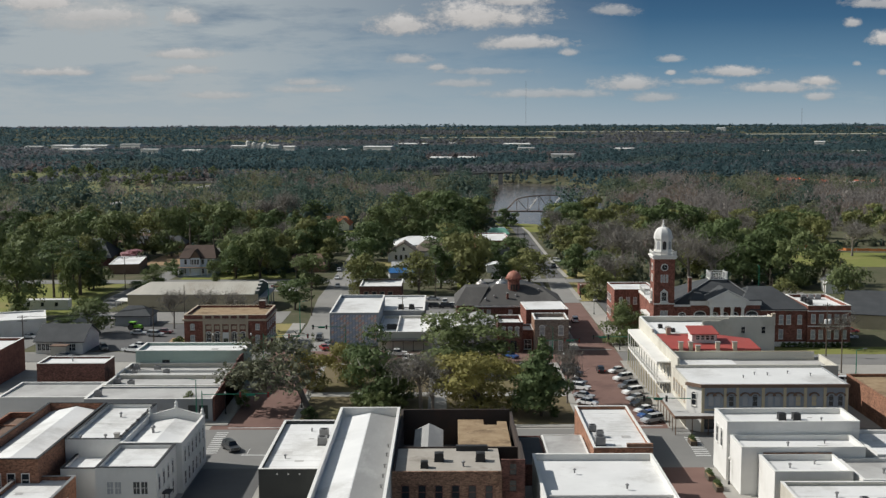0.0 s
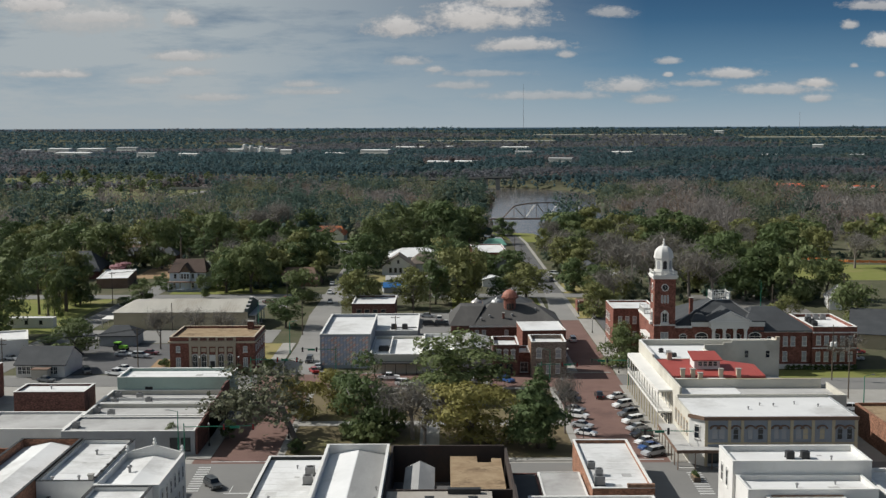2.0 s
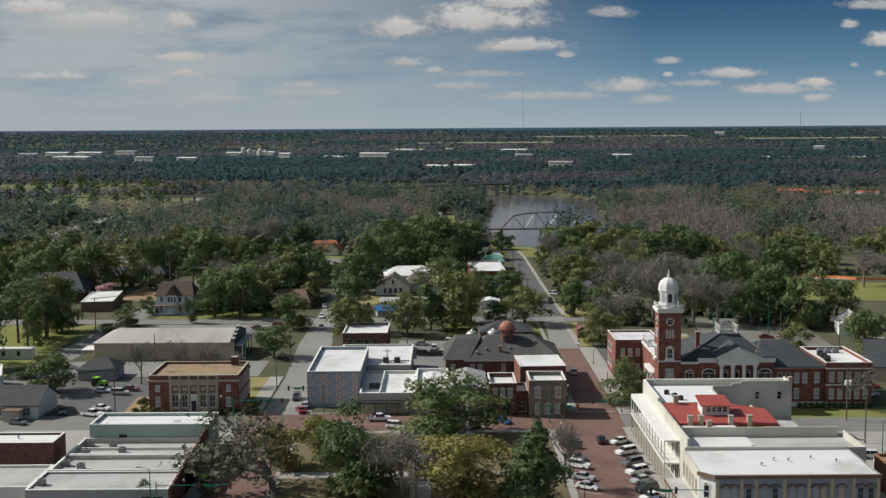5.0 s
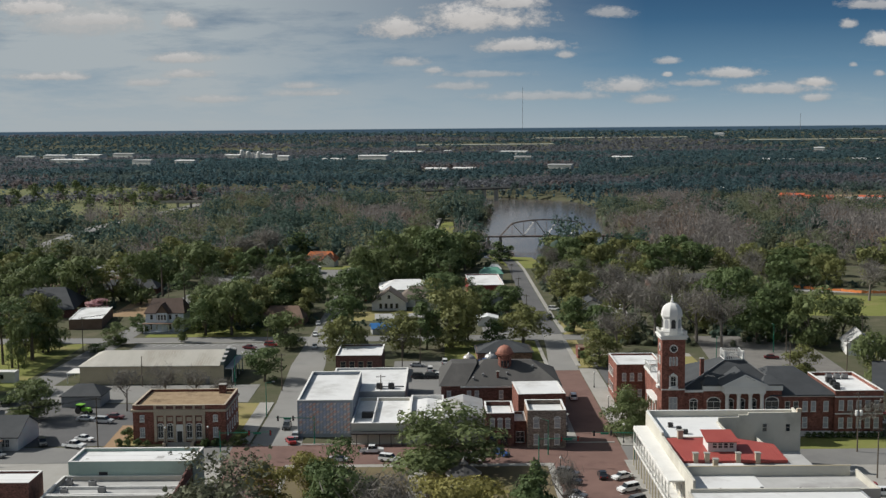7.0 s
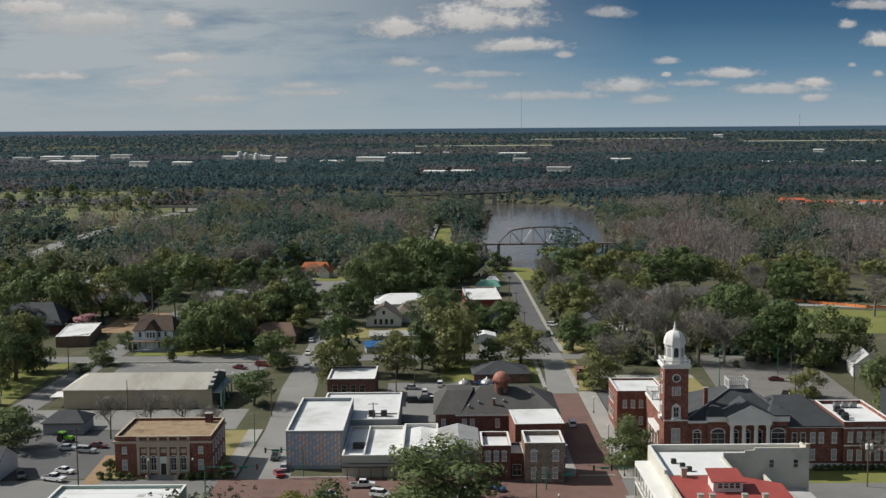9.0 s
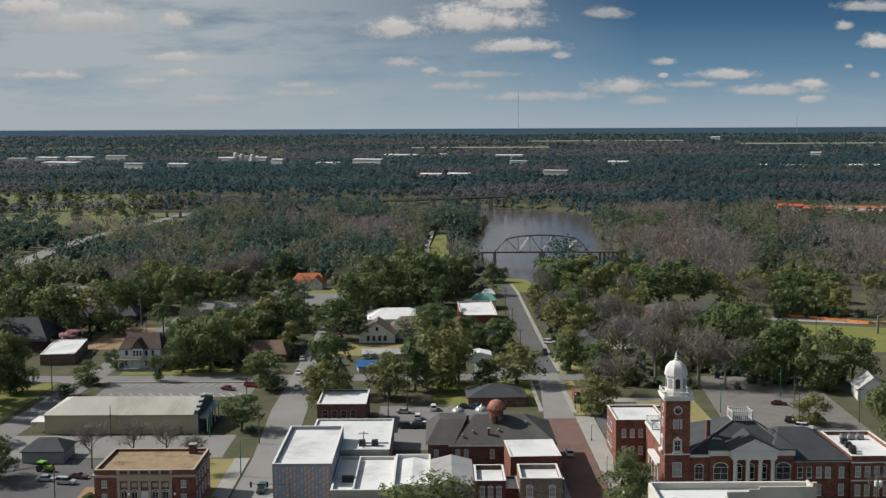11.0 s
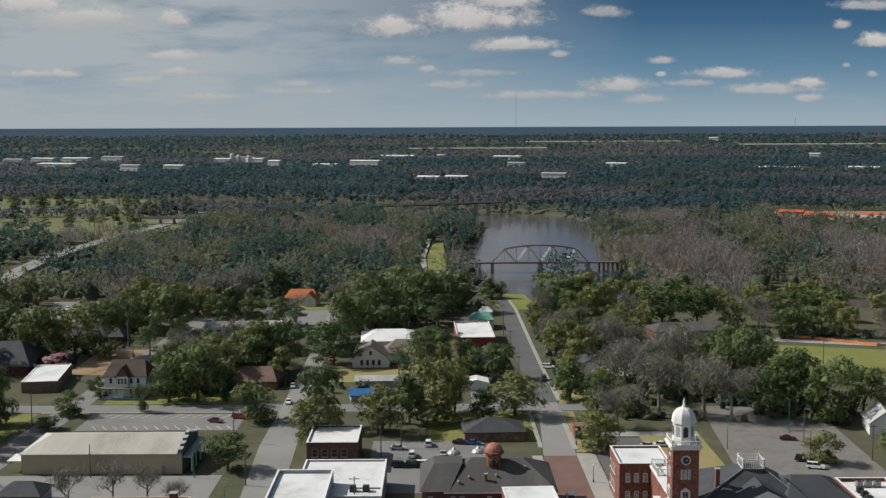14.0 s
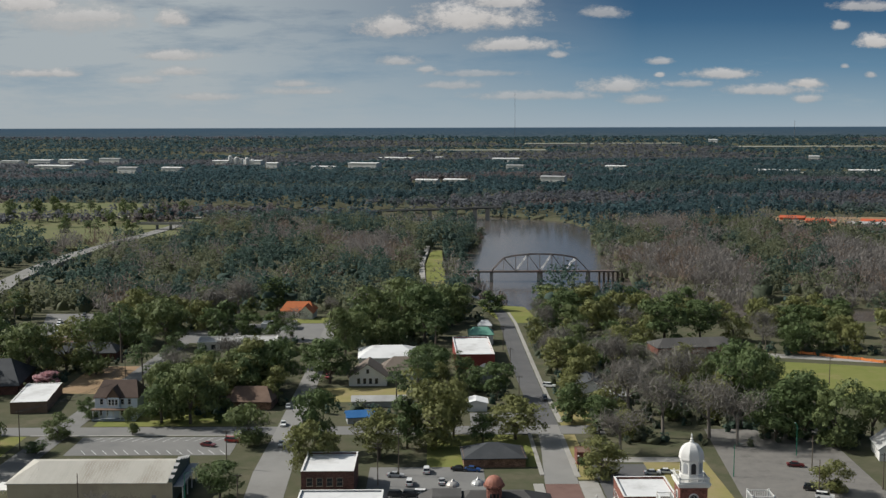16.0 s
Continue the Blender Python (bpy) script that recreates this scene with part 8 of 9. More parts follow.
TREES_6 = [
    ("dark1", 4.5, 499.2, 15.8, 15.8), ("dark0", 35.6, 677.7, 12.5, 14.5), ("oak2", -125.8, 525.3, 22.7, 16.7), ("pine2", -121.9, 547.5, 24.9, 15),
    ("olive1", -140, 533.1, 21.8, 19.4), ("oak0", -150, 519.3, 21.2, 21.2), ("dark2", -169.3, 534.5, 19.4, 21.9), ("oak1", -163.8, 493.5, 20.1, 17.8),
    ("pink0", -138.7, 505.3, 5.5, 9.2), ("bare1", -98.9, 627.9, 18.8, 26.1), ("bare0", -89, 638.1, 23.5, 26.6), ("oak0", -111.6, 580.3, 21.2, 21.3),
    ("olive2", -134.1, 619.5, 19.9, 20), ("dark1", -80.7, 710.9, 19.7, 23.2), ("oak2", 66.5, 675.9, 15.6, 18.8),
]
TREES_8 = [
    ("olive0", -85, 463, 13, 11), ("oak1", -79, 470, 15, 12), ("olive2", -72.5, 462, 14, 11), ("olive2", -68, 474, 15, 12), ("oak0", -88, 476, 15, 13),
    ("olive1", -77, 481, 16, 12), ("dark0", -60, 484, 15, 12), ("oak2", -67, 463, 11, 9), ("olive0", -50, 478, 13, 10), ("olive1", 140, 590, 15, 13),
    ("bare0", 152, 586, 15, 14), ("olive2", 160, 600, 14, 12), ("bare2", 96, 600, 14, 14), ("dark2", 163, 566, 10, 13), ("olive0", 56.5, 494, 12, 11),
    ("olive2", 53, 470, 11, 10), ("dark1", 58, 436, 12, 10), ("olive1", 66, 428, 11, 8),
    ("dark2", 8, 520, 11, 10), ("oak2", 17, 512, 9, 8), ("dark2", 21, 490, 10, 9),
]
TREES_7 = [
    ("dark2", 70.6, 629.4, 17.4, 20.4), ("olive0", 82.1, 628.8, 20.2, 20.3), ("bare0", 105.1, 307.6, 9.7, 14.9), ("bare1", -80.6, 337, 11, 10),
    ("bare2", -72.4, 345, 10, 9), ("bare0", -63.5, 343, 10, 10), ("bare1", -53.8, 332, 9.5, 7.4), ("oak2", 125.2, 355.5, 16, 12.4),
]
for rows in (TREES_1, TREES_2, TREES_3, TREES_4, TREES_5, TREES_6, TREES_7, TREES_8):
    for key, x, y, h, w in rows:
        lean = None
        if key == "moss0":
            # the old oak reaches out over the lane to the west
            mx, my = CROWNS[key][0][:, 0].mean(), CROWNS[key][0][:, 1].mean()
            lean = math.pi - math.atan2(my, mx)
        tree(key, x, y, h, w, turn=lean)


# ---- more trees and shrubs among the houses ----
def footprints(margin=2.0):
    bpy.context.view_layer.update()
    out = []
    for ob in scene.objects:
        if ob.parent is None and ob.type == "EMPTY" and ob.get("category") not in ("tree", None):
            pts = [c.matrix_world @ Vector(v) for c in ob.children for v in c.bound_box if c.type == "MESH"]
            if pts:
                out.append((min(p.x for p in pts) - margin, max(p.x for p in pts) + margin, min(p.y for p in pts) - margin, max(p.y for p in pts) + margin))
    return out


OPEN_GROUND = [(-150, -104, 428, 472), (-168, -128, 472, 492), (33, 49, 440, 700), (-52, -30, 400, 660), (-190, 62, 428, 451), (-122, -101, 380, 610), (126, 340, 470, 552), (84, 130, 345, 440), (-104, -53, 410, 436), (-104, -58, 436, 458), (-133, -107, 488, 542), (-198, -146, 575, 676), (15, 37, 440, 465), (-36, -5, 476, 503), (8, 34, 396, 434), (-70, -45, 615, 645), (30, 56, 640, 700), (-102, -45, 540, 572), (8, 34, 500, 640), (-84, -50, 608, 674), (126, 340, 440, 556), (-112, -95, 540, 620), (-28, -4, 500, 560), (92, 140, 520, 580)]


def fill_trees():
    rng = np.random.default_rng(31)
    blocked = footprints(4.0) + OPEN_GROUND
    grove = {}
    taken = [(o.matrix_basis.translation.x, o.matrix_basis.translation.y) for o in scene.objects if o.get("category") == "tree"]
    for y in np.arange(450, 668, 12.5):
        for x in np.arange(-y * 0.43 - 10, y * 0.43 + 10, 12.5):
            px, py = x + rng.uniform(-4, 4), y + rng.uniform(-4, 4)
            if any(a < px < b and c < py < d for a, b, c, d in blocked) or any((px - q) ** 2 + (py - r) ** 2 < 64 for q, r in taken):
                continue
            u = rng.random()
            if px > 75 and py > 566 and u < 0.62:
                continue
            if px > 110:
                key = "bare" if u < 0.45 else ("oak" if u < 0.7 else ("olive" if u < 0.85 else "dark"))
            elif px > 47:
                key = "bare" if u < 0.42 else ("oak" if u < 0.62 else ("dark" if u < 0.76 else "olive"))
            else:
                key = "oak" if u < 0.4 else ("dark" if u < 0.65 else ("olive" if u < 0.75 else ("pine" if u < 0.88 else "bare")))
            h = rng.uniform(9, 16) * (1.25 if key == "pine" else 1.0)
            w = rng.uniform(0.8, 1.1) * h * (0.6 if key == "pine" else 0.95)
            key += str(rng.integers(7, 9) if py >= 500 and key in ("oak", "dark", "olive") else rng.integers(3))
            taken.append((px, py))
            if py < 530:
                tree(key, px, py, h, w)
            else:
                grove.setdefault(key[:-1], []).append((key, px, py, h, w))
    labels = {"oak": "grove of evergreen oaks between the houses", "dark": "grove of dark evergreen trees between the houses", "olive": "grove of trees in thin olive leaf", "pine": "grove of tall pines between the houses", "bare": "grove of leafless grey trees"}
    trunks = bmesh.new()
    for kind, rows in grove.items():
        vs = []
        for key, x, y, h, w in rows:
            v = CROWNS[key][0]
            _, _, h0, w0 = TREES[key]
            a = rng.uniform(0, 6.28)
            c, s = math.cos(a) * w / w0, math.sin(a) * w / w0
            z = float(ground_height(x, y))
            vs.append(np.stack([x + v[:, 0] * c - v[:, 1] * s, y + v[:, 0] * s + v[:, 1] * c, z + v[:, 2] * h / h0], 1))
            tube(trunks, (x, y, z - 0.3), (x + 0.3, y, z + h * 0.6), 0.026 * h, 0.008 * h, 5)
        v = np.concatenate(vs)
        ob = new(kind + "_grove", quad_mesh(kind + "_grove", v, np.arange(len(v)).reshape(-1, 4), M[CROWNS[rows[0][0]][1]]))
        tagged(ob, labels[kind], "trees", kind="stuff")
    tagged(part("grove_trunks", trunks, M["bark"]), "dark bark trunks of the groves", "trees", kind="stuff")


fill_trees()


def undergrowth():
    """Low bushes and saplings under and between the trees."""
    rng = np.random.default_rng(57)
    blocked = footprints(0.5) + OPEN_GROUND
    spots = []
    for y in np.arange(452, 662, 5.2):
        for x in np.arange(-y * 0.42, y * 0.42, 5.2):
            px, py = x + rng.uniform(-2.5, 2.5), y + rng.uniform(-2.5, 2.5)
            if rng.random() < 0.72 and not (px > 75 and py > 570) and not any(a < px < b and c < py < d for a, b, c, d in blocked):
                spots.append((px, py))
    for x, y, n in ((-75, 474, 70), (-64, 478, 50), (70, 430, 30), (104, 446, 45), (120, 436, 40), (60, 470, 25)):
        spots += [(x + rng.normal() * 8, y + rng.normal() * 7) for _ in range(n)]
    spots = np.array(spots)
    spots = spots[river_distance(spots[:, 0], spots[:, 1]) > 62]
    k = rng.integers(0, 3, len(spots))
    for i, (nm, mat) in enumerate((("green_undergrowth", "hazed_wood_oak"), ("dark_undergrowth", "hazed_wood_dark"), ("olive_undergrowth", "hazed_wood_olive"))):
        q = spots[k == i]
        h = rng.uniform(1.2, 4.2, len(q))
        woods(nm, "low bushes and saplings under the trees", q, h, h * rng.uniform(0.9, 1.7, len(q)), M[mat], 26, 0.85, 500 + i, 0.02, 0.7, 4)


undergrowth()


def shrub(x, y, s=1.0, key="bush0", z=None):
    me, crown, h, w = TREES[key]
    ob = thing("shrub", Matrix.LocRotScale((x, y, float(ground_height(x, y)) if z is None else z), Euler((0, 0, x * 3.1)), (1.8 * s / w, 1.8 * s / w, 1.6 * s / h)), "rounded evergreen shrub beside a wall", "shrub", "shrubs")
    for nm, m in (("stem", me), ("leaves", crown)):
        c = new(nm, m)
        c.parent = ob
    return ob


for i in range(13):
    shrub(90.5 + 1.45 * i, 305.4, 0.9, "bush0")
for x, y, s in ((-73, 302.4, 1.2), (-71, 302.2, 1.1), (-68.6, 302.3, 1.2), (-66.4, 302.2, 1.0), (-52.4, 302.2, 1.2), (-50.2, 302.3, 1.2), (-48.2, 302.2, 1.0), (-44.5, 303.5, 2.2), (-72.6, 309, 1.8), (-16, 238, 2.4), (-13.5, 237, 2.6), (-10.5, 238, 2.2), (-19, 240, 2), (-28, 230, 1.8), (22, 232, 1.4), (-53, 302, 1.1), (54, 404, 1.6), (49.4, 410, 1.6), (112, 377, 2.0), (-58, 449, 1.8), (-64, 450, 1.8)):
    shrub(x, y, s, "bush1" if s > 1.9 else "bush0")


# ---- cars ----
def car_paint(name, c):
    m = bpy.data.materials.new(name)
    m.use_nodes = True
    p = m.node_tree.nodes["Principled BSDF"]
    p.inputs["Base Color"].default_value = (*c, 1)
    p.inputs["Roughness"].default_value = 0.3
    p.inputs["Coat Weight"].default_value = 0.6
    return m


for nm, c in (("car_white", (0.78, 0.78, 0.77)), ("car_black", (0.015, 0.016, 0.018)), ("car_red", (0.32, 0.02, 0.02)), ("car_silver", (0.42, 0.43, 0.44)), ("car_blue", (0.03, 0.09, 0.26)), ("car_maroon", (0.13, 0.02, 0.025)), ("car_grey", (0.12, 0.125, 0.13))):
    M[nm] = car_paint(nm, c)

CAR_SHAPES = {
    # length, width, body profile (y, z), cabin profile (y, z)
    "saloon": (4.7, 1.82, [(-2.35, 0.35), (-2.35, 0.78), (-1.5, 0.92), (1.55, 0.98), (2.3, 0.90), (2.35, 0.35)], [(-1.15, 0.92), (-0.45, 1.42), (0.85, 1.45), (1.65, 0.97)]),
    "suv": (4.8, 1.92, [(-2.4, 0.4), (-2.4, 0.95), (-1.45, 1.12), (2.3, 1.12), (2.4, 0.95), (2.4, 0.4)], [(-1.25, 1.1), (-0.6, 1.74), (2.0, 1.76), (2.32, 1.1)]),
    "pickup": (5.6, 1.98, [(-2.8, 0.45), (-2.8, 1.05), (-1.6, 1.18), (0.9, 1.18), (0.92, 0.98), (2.8, 0.98), (2.8, 0.45)], [(-1.35, 1.15), (-0.75, 1.82), (0.55, 1.84), (0.85, 1.15)]),
}


def loft(bm, prof, half, tuck):
    """A side profile drawn across the width, drawn in at the top by tuck."""
    zs = [z for _, z in prof]
    lo, hi = min(zs), max(zs)
    L = [bm.verts.new((-(half - tuck * (z - lo) / (hi - lo)), y, z)) for y, z in prof]
    R = [bm.verts.new((half - tuck * (z - lo) / (hi - lo), y, z)) for y, z in prof]
    n = len(prof)
    bm.faces.new(L)
    bm.faces.new(R[::-1])
    for i in range(n):
        j = (i + 1) % n
        bm.faces.new((L[j], L[i], R[i], R[j]))


def car(shape, paint, x, y, rz, z=0.05, label=""):
    L, wd, body, cabin = CAR_SHAPES[shape]
    words = {"car_white": "white", "car_black": "black", "car_red": "bright red", "car_silver": "silver", "car_blue": "blue", "car_maroon": "maroon", "car_grey": "dark grey"}
    kinds = {"saloon": "saloon car", "suv": "sport utility car", "pickup": "pickup truck"}
    c = thing(kinds[shape].replace(" ", "_") if shape != "suv" else "suv_car", pose(x, y, z, 0, 0, rz), label or f"{words[paint]} {kinds[shape]} parked on the asphalt", "car" if shape != "pickup" else "truck", "cars")

    def mk_body(bm):
        loft(bm, body, wd / 2, 0.10)
        bmesh.ops.bevel(bm, geom=[e for e in bm.edges if e.calc_length() > 0.5], offset=0.05, segments=1)

    place("body", shared(("car_body", shape), mk_body, paint), c, Matrix())
    place("cabin", shared(("car_cabin", shape), lambda q: loft(q, cabin, wd / 2 - 0.11, 0.16), "glass"), c, Matrix())
    t0, t1 = cabin[1], cabin[2]
    place("roof", shared(("car_roof", shape), lambda q: box(q, -(wd / 2 - 0.27), wd / 2 - 0.27, t0[0] - 0.05, t1[0] + 0.1, t1[1] - 0.03, t1[1] + 0.04), paint), c, Matrix())
    for sx in (-1, 1):
        place("pillar", shared(("car_pillar", shape), lambda q: box(q, -0.04, 0.04, (t0[0] + t1[0]) / 2 - 0.05, (t0[0] + t1[0]) / 2 + 0.05, 1.0, t1[1]), paint), c, pose(sx * (wd / 2 - 0.20), 0, 0))
        for yy in (-L * 0.31, L * 0.30):
            w = place("wheel", shared(("wheel",), lambda q: lathe(q, [(0.2, -0.11), (0.34, -0.11), (0.34, 0.11), (0.2, 0.11)], 12), "rubber"), c, pose(sx * (wd / 2 - 0.08), yy, 0.34, 0, 90, 0))
            place("rim", shared(("rim",), lambda q: lathe(q, [(0.18, -0.12), (0.2, 0.12)], 10), "galvanised"), w, Matrix())
        place("headlight", shared(("headlight",), lambda q: box(q, -0.2, 0.2, -0.03, 0.03, -0.08, 0.08), "pale_glass"), c, pose(sx * (wd / 2 - 0.32), body[0][0] - 0.01, 0.68))
        place("tail_light", shared(("tail_light",), lambda q: box(q, -0.13, 0.13, -0.03, 0.03, -0.12, 0.12), "signal_red"), c, pose(sx * (wd / 2 - 0.24), body[-1][0] + 0.01, 0.75))
    if shape == "pickup":
        place("bed", shared(("bed",), lambda q: box(q, -0.75, 0.75, 1.05, 2.7, 0.9, 0.99), "dark_metal"), c, Matrix())
    return c


# along the brick street, nose to the kerb
for i, (y, sh, pa) in enumerate(((274.5, "saloon", "car_white"), (266, "suv", "car_white"), (258, "suv", "car_grey"), (252, "suv", "car_white"), (246.5, "saloon", "car_silver"), (241, "suv", "car_black"), (236, "saloon", "car_white"), (232, "saloon", "car_blue"), (227.6, "suv", "car_silver"))):
    car(sh, pa, 41.4, y, -60, label="")
for y, sh, pa in ((271.5, "suv", "car_black"), (262.5, "saloon", "car_grey"), (256.5, "suv", "car_white"), (248.6, "saloon", "car_silver"), (242.5, "saloon", "car_white"), (277, "suv", "car_grey")):
    car(sh, pa, 30.2, y, 60)
car("saloon", "car_black", 37.4, 275.5, 180, label="black saloon car in the lane of the brick street")
car("suv", "car_black", -40.0, 208.6, 33, label="black sport utility car waiting at the crossing")
car("suv", "car_white", 39.1, 346.5, 180, label="white sport utility car on the brick street")
for x, y, rz, sh, pa in ((-83.4, 301.7, 70, "pickup", "car_white"), (-82.9, 307.8, 70, "saloon", "car_white"), (-83, 324.5, 80, "suv", "car_silver"), (-81.5, 329, 80, "saloon", "car_maroon"), (-88.5, 327, 85, "saloon", "car_silver"), (-91.8, 304.3, 25, "suv", "car_black"),
                         (-99, 294.4, 70, "saloon", "car_grey"), (-32.8, 304.5, -160, "saloon", "car_red"), (-32.2, 309, 180, "saloon", "car_silver"), (-35.5, 318, 0, "suv", "car_black"), (-13, 295.4, 92, "pickup", "car_white"), (-8.6, 288.6, 70, "suv", "car_white"), (-2.5, 288, 60, "suv", "car_white"), (3, 288.4, 60, "saloon", "car_silver"), (10, 289, 60, "pickup", "car_white"), (-20, 289, 80, "saloon", "car_silver"),
                         (-3.5, 374, 85, "suv", "car_black"), (0.3, 374, 85, "suv", "car_black"), (3.2, 374.5, 85, "suv", "car_white"), (6.2, 373, 80, "saloon", "car_white"), (-4.5, 391, 85, "saloon", "car_silver"), (4.0, 395, 180, "suv", "car_white"), (16.8, 396, 80, "saloon", "car_blue"), (13.2, 396.5, 80, "saloon", "car_black"), (8.2, 385, 180, "saloon", "car_silver"), (-0.5, 384, 180, "suv", "car_white"),
                         (54.2, 392.5, 80, "pickup", "car_black"), (70.5, 393, 85, "saloon", "car_white"), (66.5, 392, 85, "saloon", "car_silver"), (108.3, 399, 80, "saloon", "car_maroon"), (106.2, 377.5, 70, "suv", "car_black"), (107.2, 371, 70, "suv", "car_white"), (45.0, 479.5, 0, "suv", "car_black"), (-34.8, 517, 0, "saloon", "car_red"), (-42.6, 446.5, 5, "saloon", "car_white"), (-40.2, 423, 5, "saloon", "car_silver"),
                         (-62.2, 422.5, 70, "saloon", "car_maroon"), (-55.5, 427, 80, "suv", "car_red"), (90.5, 268, 85, "saloon", "car_red"), (92.5, 262, 85, "suv", "car_white"), (93.5, 257, 85, "suv", "car_white"), (98, 263, 85, "saloon", "car_grey"), (102, 262.5, 85, "pickup", "car_white"), (116, 327, 80, "saloon", "car_red"), (112.5, 318, 80, "saloon", "car_silver"), (110, 326, 80, "suv", "car_grey"), (-31, 206.5, 4, "suv", "car_white"),
                         (-128, 332, 70, "saloon", "car_black"), (-118, 322, 70, "saloon", "car_silver"), (16.5, 293, 40, "saloon", "car_blue"), (24, 452, 80, "saloon", "car_black"), (48.5, 500, 70, "suv", "car_white"), (-165, 545, 80, "saloon", "car_white"), (-160, 540, 80, "saloon", "car_silver"), (-155, 536, 80, "saloon", "car_white"), (-30, 530, 5, "suv", "car_maroon"), (-44, 470, 5, "saloon", "car_silver"), (-36, 452, 0, "suv", "car_black")):
    car(sh, pa, x, y, rz)


lot_rng = random.Random(12)
for i in range(16):
    s = lot_rng.random()
    car(("saloon", "suv")[i % 2], ("car_white", "car_silver", "car_white", "car_grey")[i % 4], -160 - 22 * s + (8 if i % 2 else -4), 594 + 76 * s, 10)


# ---- poles, signals, lamps ----
def utility_pole(x, y, h=10.0, arms=1, z=None):
    t = thing("utility_pole", pose(x, y, float(ground_height(x, y)) if z is None else z), "weathered wooden utility pole with a crossarm", "pole", "utility poles")
    bm = bmesh.new()
    lathe(bm, [(0.17, -0.3), (0.11, h)], 7)
    part("shaft", bm, M["wood_pole"], t)
    for i in range(arms):
        a = part("crossarm", boxes((-1.2, 1.2, -0.07, 0.07, h - 0.6 - i, h - 0.46 - i)), M["wood_pole"], t)
        for xx in (-1.1, -0.5, 0.5, 1.1):
            bm = bmesh.new()
            lathe(bm, [(0.05, h - 0.46 - i), (0.06, h - 0.3 - i)], 6, xx, 0)
            part("insulator", bm, M["galvanised"], a)
    return t


for x, y, h, a in ((-76.8, 298.4, 13, 1), (-108, 290, 12, 2), (-42.4, 359, 11, 1), (97.9, 293.3, 14, 1), (95.2, 273.8, 11, 1), (-12.8, 333.8, 10, 1), (-9, 383.4, 12, 2), (-3.7, 393.3, 12, 1), (-102.4, 461, 11, 1), (-118, 420, 12, 1), (-109, 505, 12, 1), (35.2, 470, 11, 1), (35.4, 520, 11, 1), (35.6, 570, 11, 1), (132, 372, 12, 2), (141, 410, 12, 2), (-52.5, 400, 11, 1), (112, 396, 10, 0), (106, 372, 10, 0), (125, 378, 10, 1), (-84, 366, 9, 0), (154, 505, 10, 0)):
    utility_pole(x, y, h, a)


def transformer(x, y, z):
    t = thing("transformer", pose(x, y, z), "pale grey pole transformer cans", "transformer")
    for dx in (-0.5, 0.5):
        bm = bmesh.new()
        lathe(bm, [(0.3, 0), (0.36, 0.1), (0.36, 1.1), (0.2, 1.2)], 10, dx, -0.45)
        part("can", bm, M["white_trim"], t)


transformer(97.9, 293.3, 8.6)


def signal_mast(x, y, length, rz, heads=2):
    t = thing("traffic_signal", pose(x, y, 0, 0, 0, rz), "dark green traffic signal mast with hanging heads", "traffic signal", "traffic signals")
    bm = bmesh.new()
    lathe(bm, [(0.2, -0.3), (0.2, 0.4), (0.13, 0.5), (0.1, 7.0)], 8)
    part("pole", bm, M["sign_green"], t)
    bm = bmesh.new()
    tube(bm, (0, 0, 6.3), (length, 0, 6.5), 0.09, 0.06, 6)
    part("arm", bm, M["sign_green"], t)
    for i in range(heads):
        xx = length * (0.55 + 0.4 * i)
        h = part("signal_head", boxes((xx - 0.2, xx + 0.2, -0.15, 0.15, 5.7, 6.9)), M["dark_metal"], t)
        bm = bmesh.new()
        for k, zz in enumerate((6.65, 6.3, 5.95)):
            tube(bm, (xx, -0.15, zz), (xx, -0.2, zz), 0.13, 0.13, 10)
        part("lens", bm, M["signal_red"], h, "red signal lens")
    part("street_sign", boxes((length * 0.7 - 0.9, length * 0.7 + 0.9, -0.06, -0.02, 6.0, 6.5)), M["sign_green"], t, "green street name board")
    return t


signal_mast(-49, 226.5, 14, 0)
signal_mast(49.2, 222, 11, 180)
signal_mast(-46.8, 290.6, 12, 0)
signal_mast(46.2, 288, 9.5, 180)
signal_mast(-27, 303.5, 9, 180)
signal_mast(24.5, 283.5, 9, 0)


def street_lamp(x, y, h=4.2):
    t = thing("street_lamp", pose(x, y, 0.1), "black cast post street lamp with a white globe", "street lamp", "street lamps")
    bm = bmesh.new()
    lathe(bm, [(0.22, -0.2), (0.2, 0.5), (0.09, 0.7), (0.06, h)], 8)
    part("post", bm, M["dark_metal"], t)
    bm = bmesh.new()
    lathe(bm, [(0.1, h), (0.24, h + 0.2), (0.24, h + 0.4), (0.06, h + 0.6)], 10)
    part("globe", bm, M["white_trim"], t)


for x, y in ((46.0, 302), (46.4, 330), (46.6, 360), (33.9, 312), (33.9, 345), (28.4, 232), (28.4, 250), (28.4, 275), (-30.8, 240), (-30.8, 262), (-46.0, 235), (-46.2, 255), (46.4, 395), (-29.2, 340), (47.0, 187), (48.5, 201), (32.6, 303), (-52, 302.6), (-62, 302.4)):
    street_lamp(x, y)


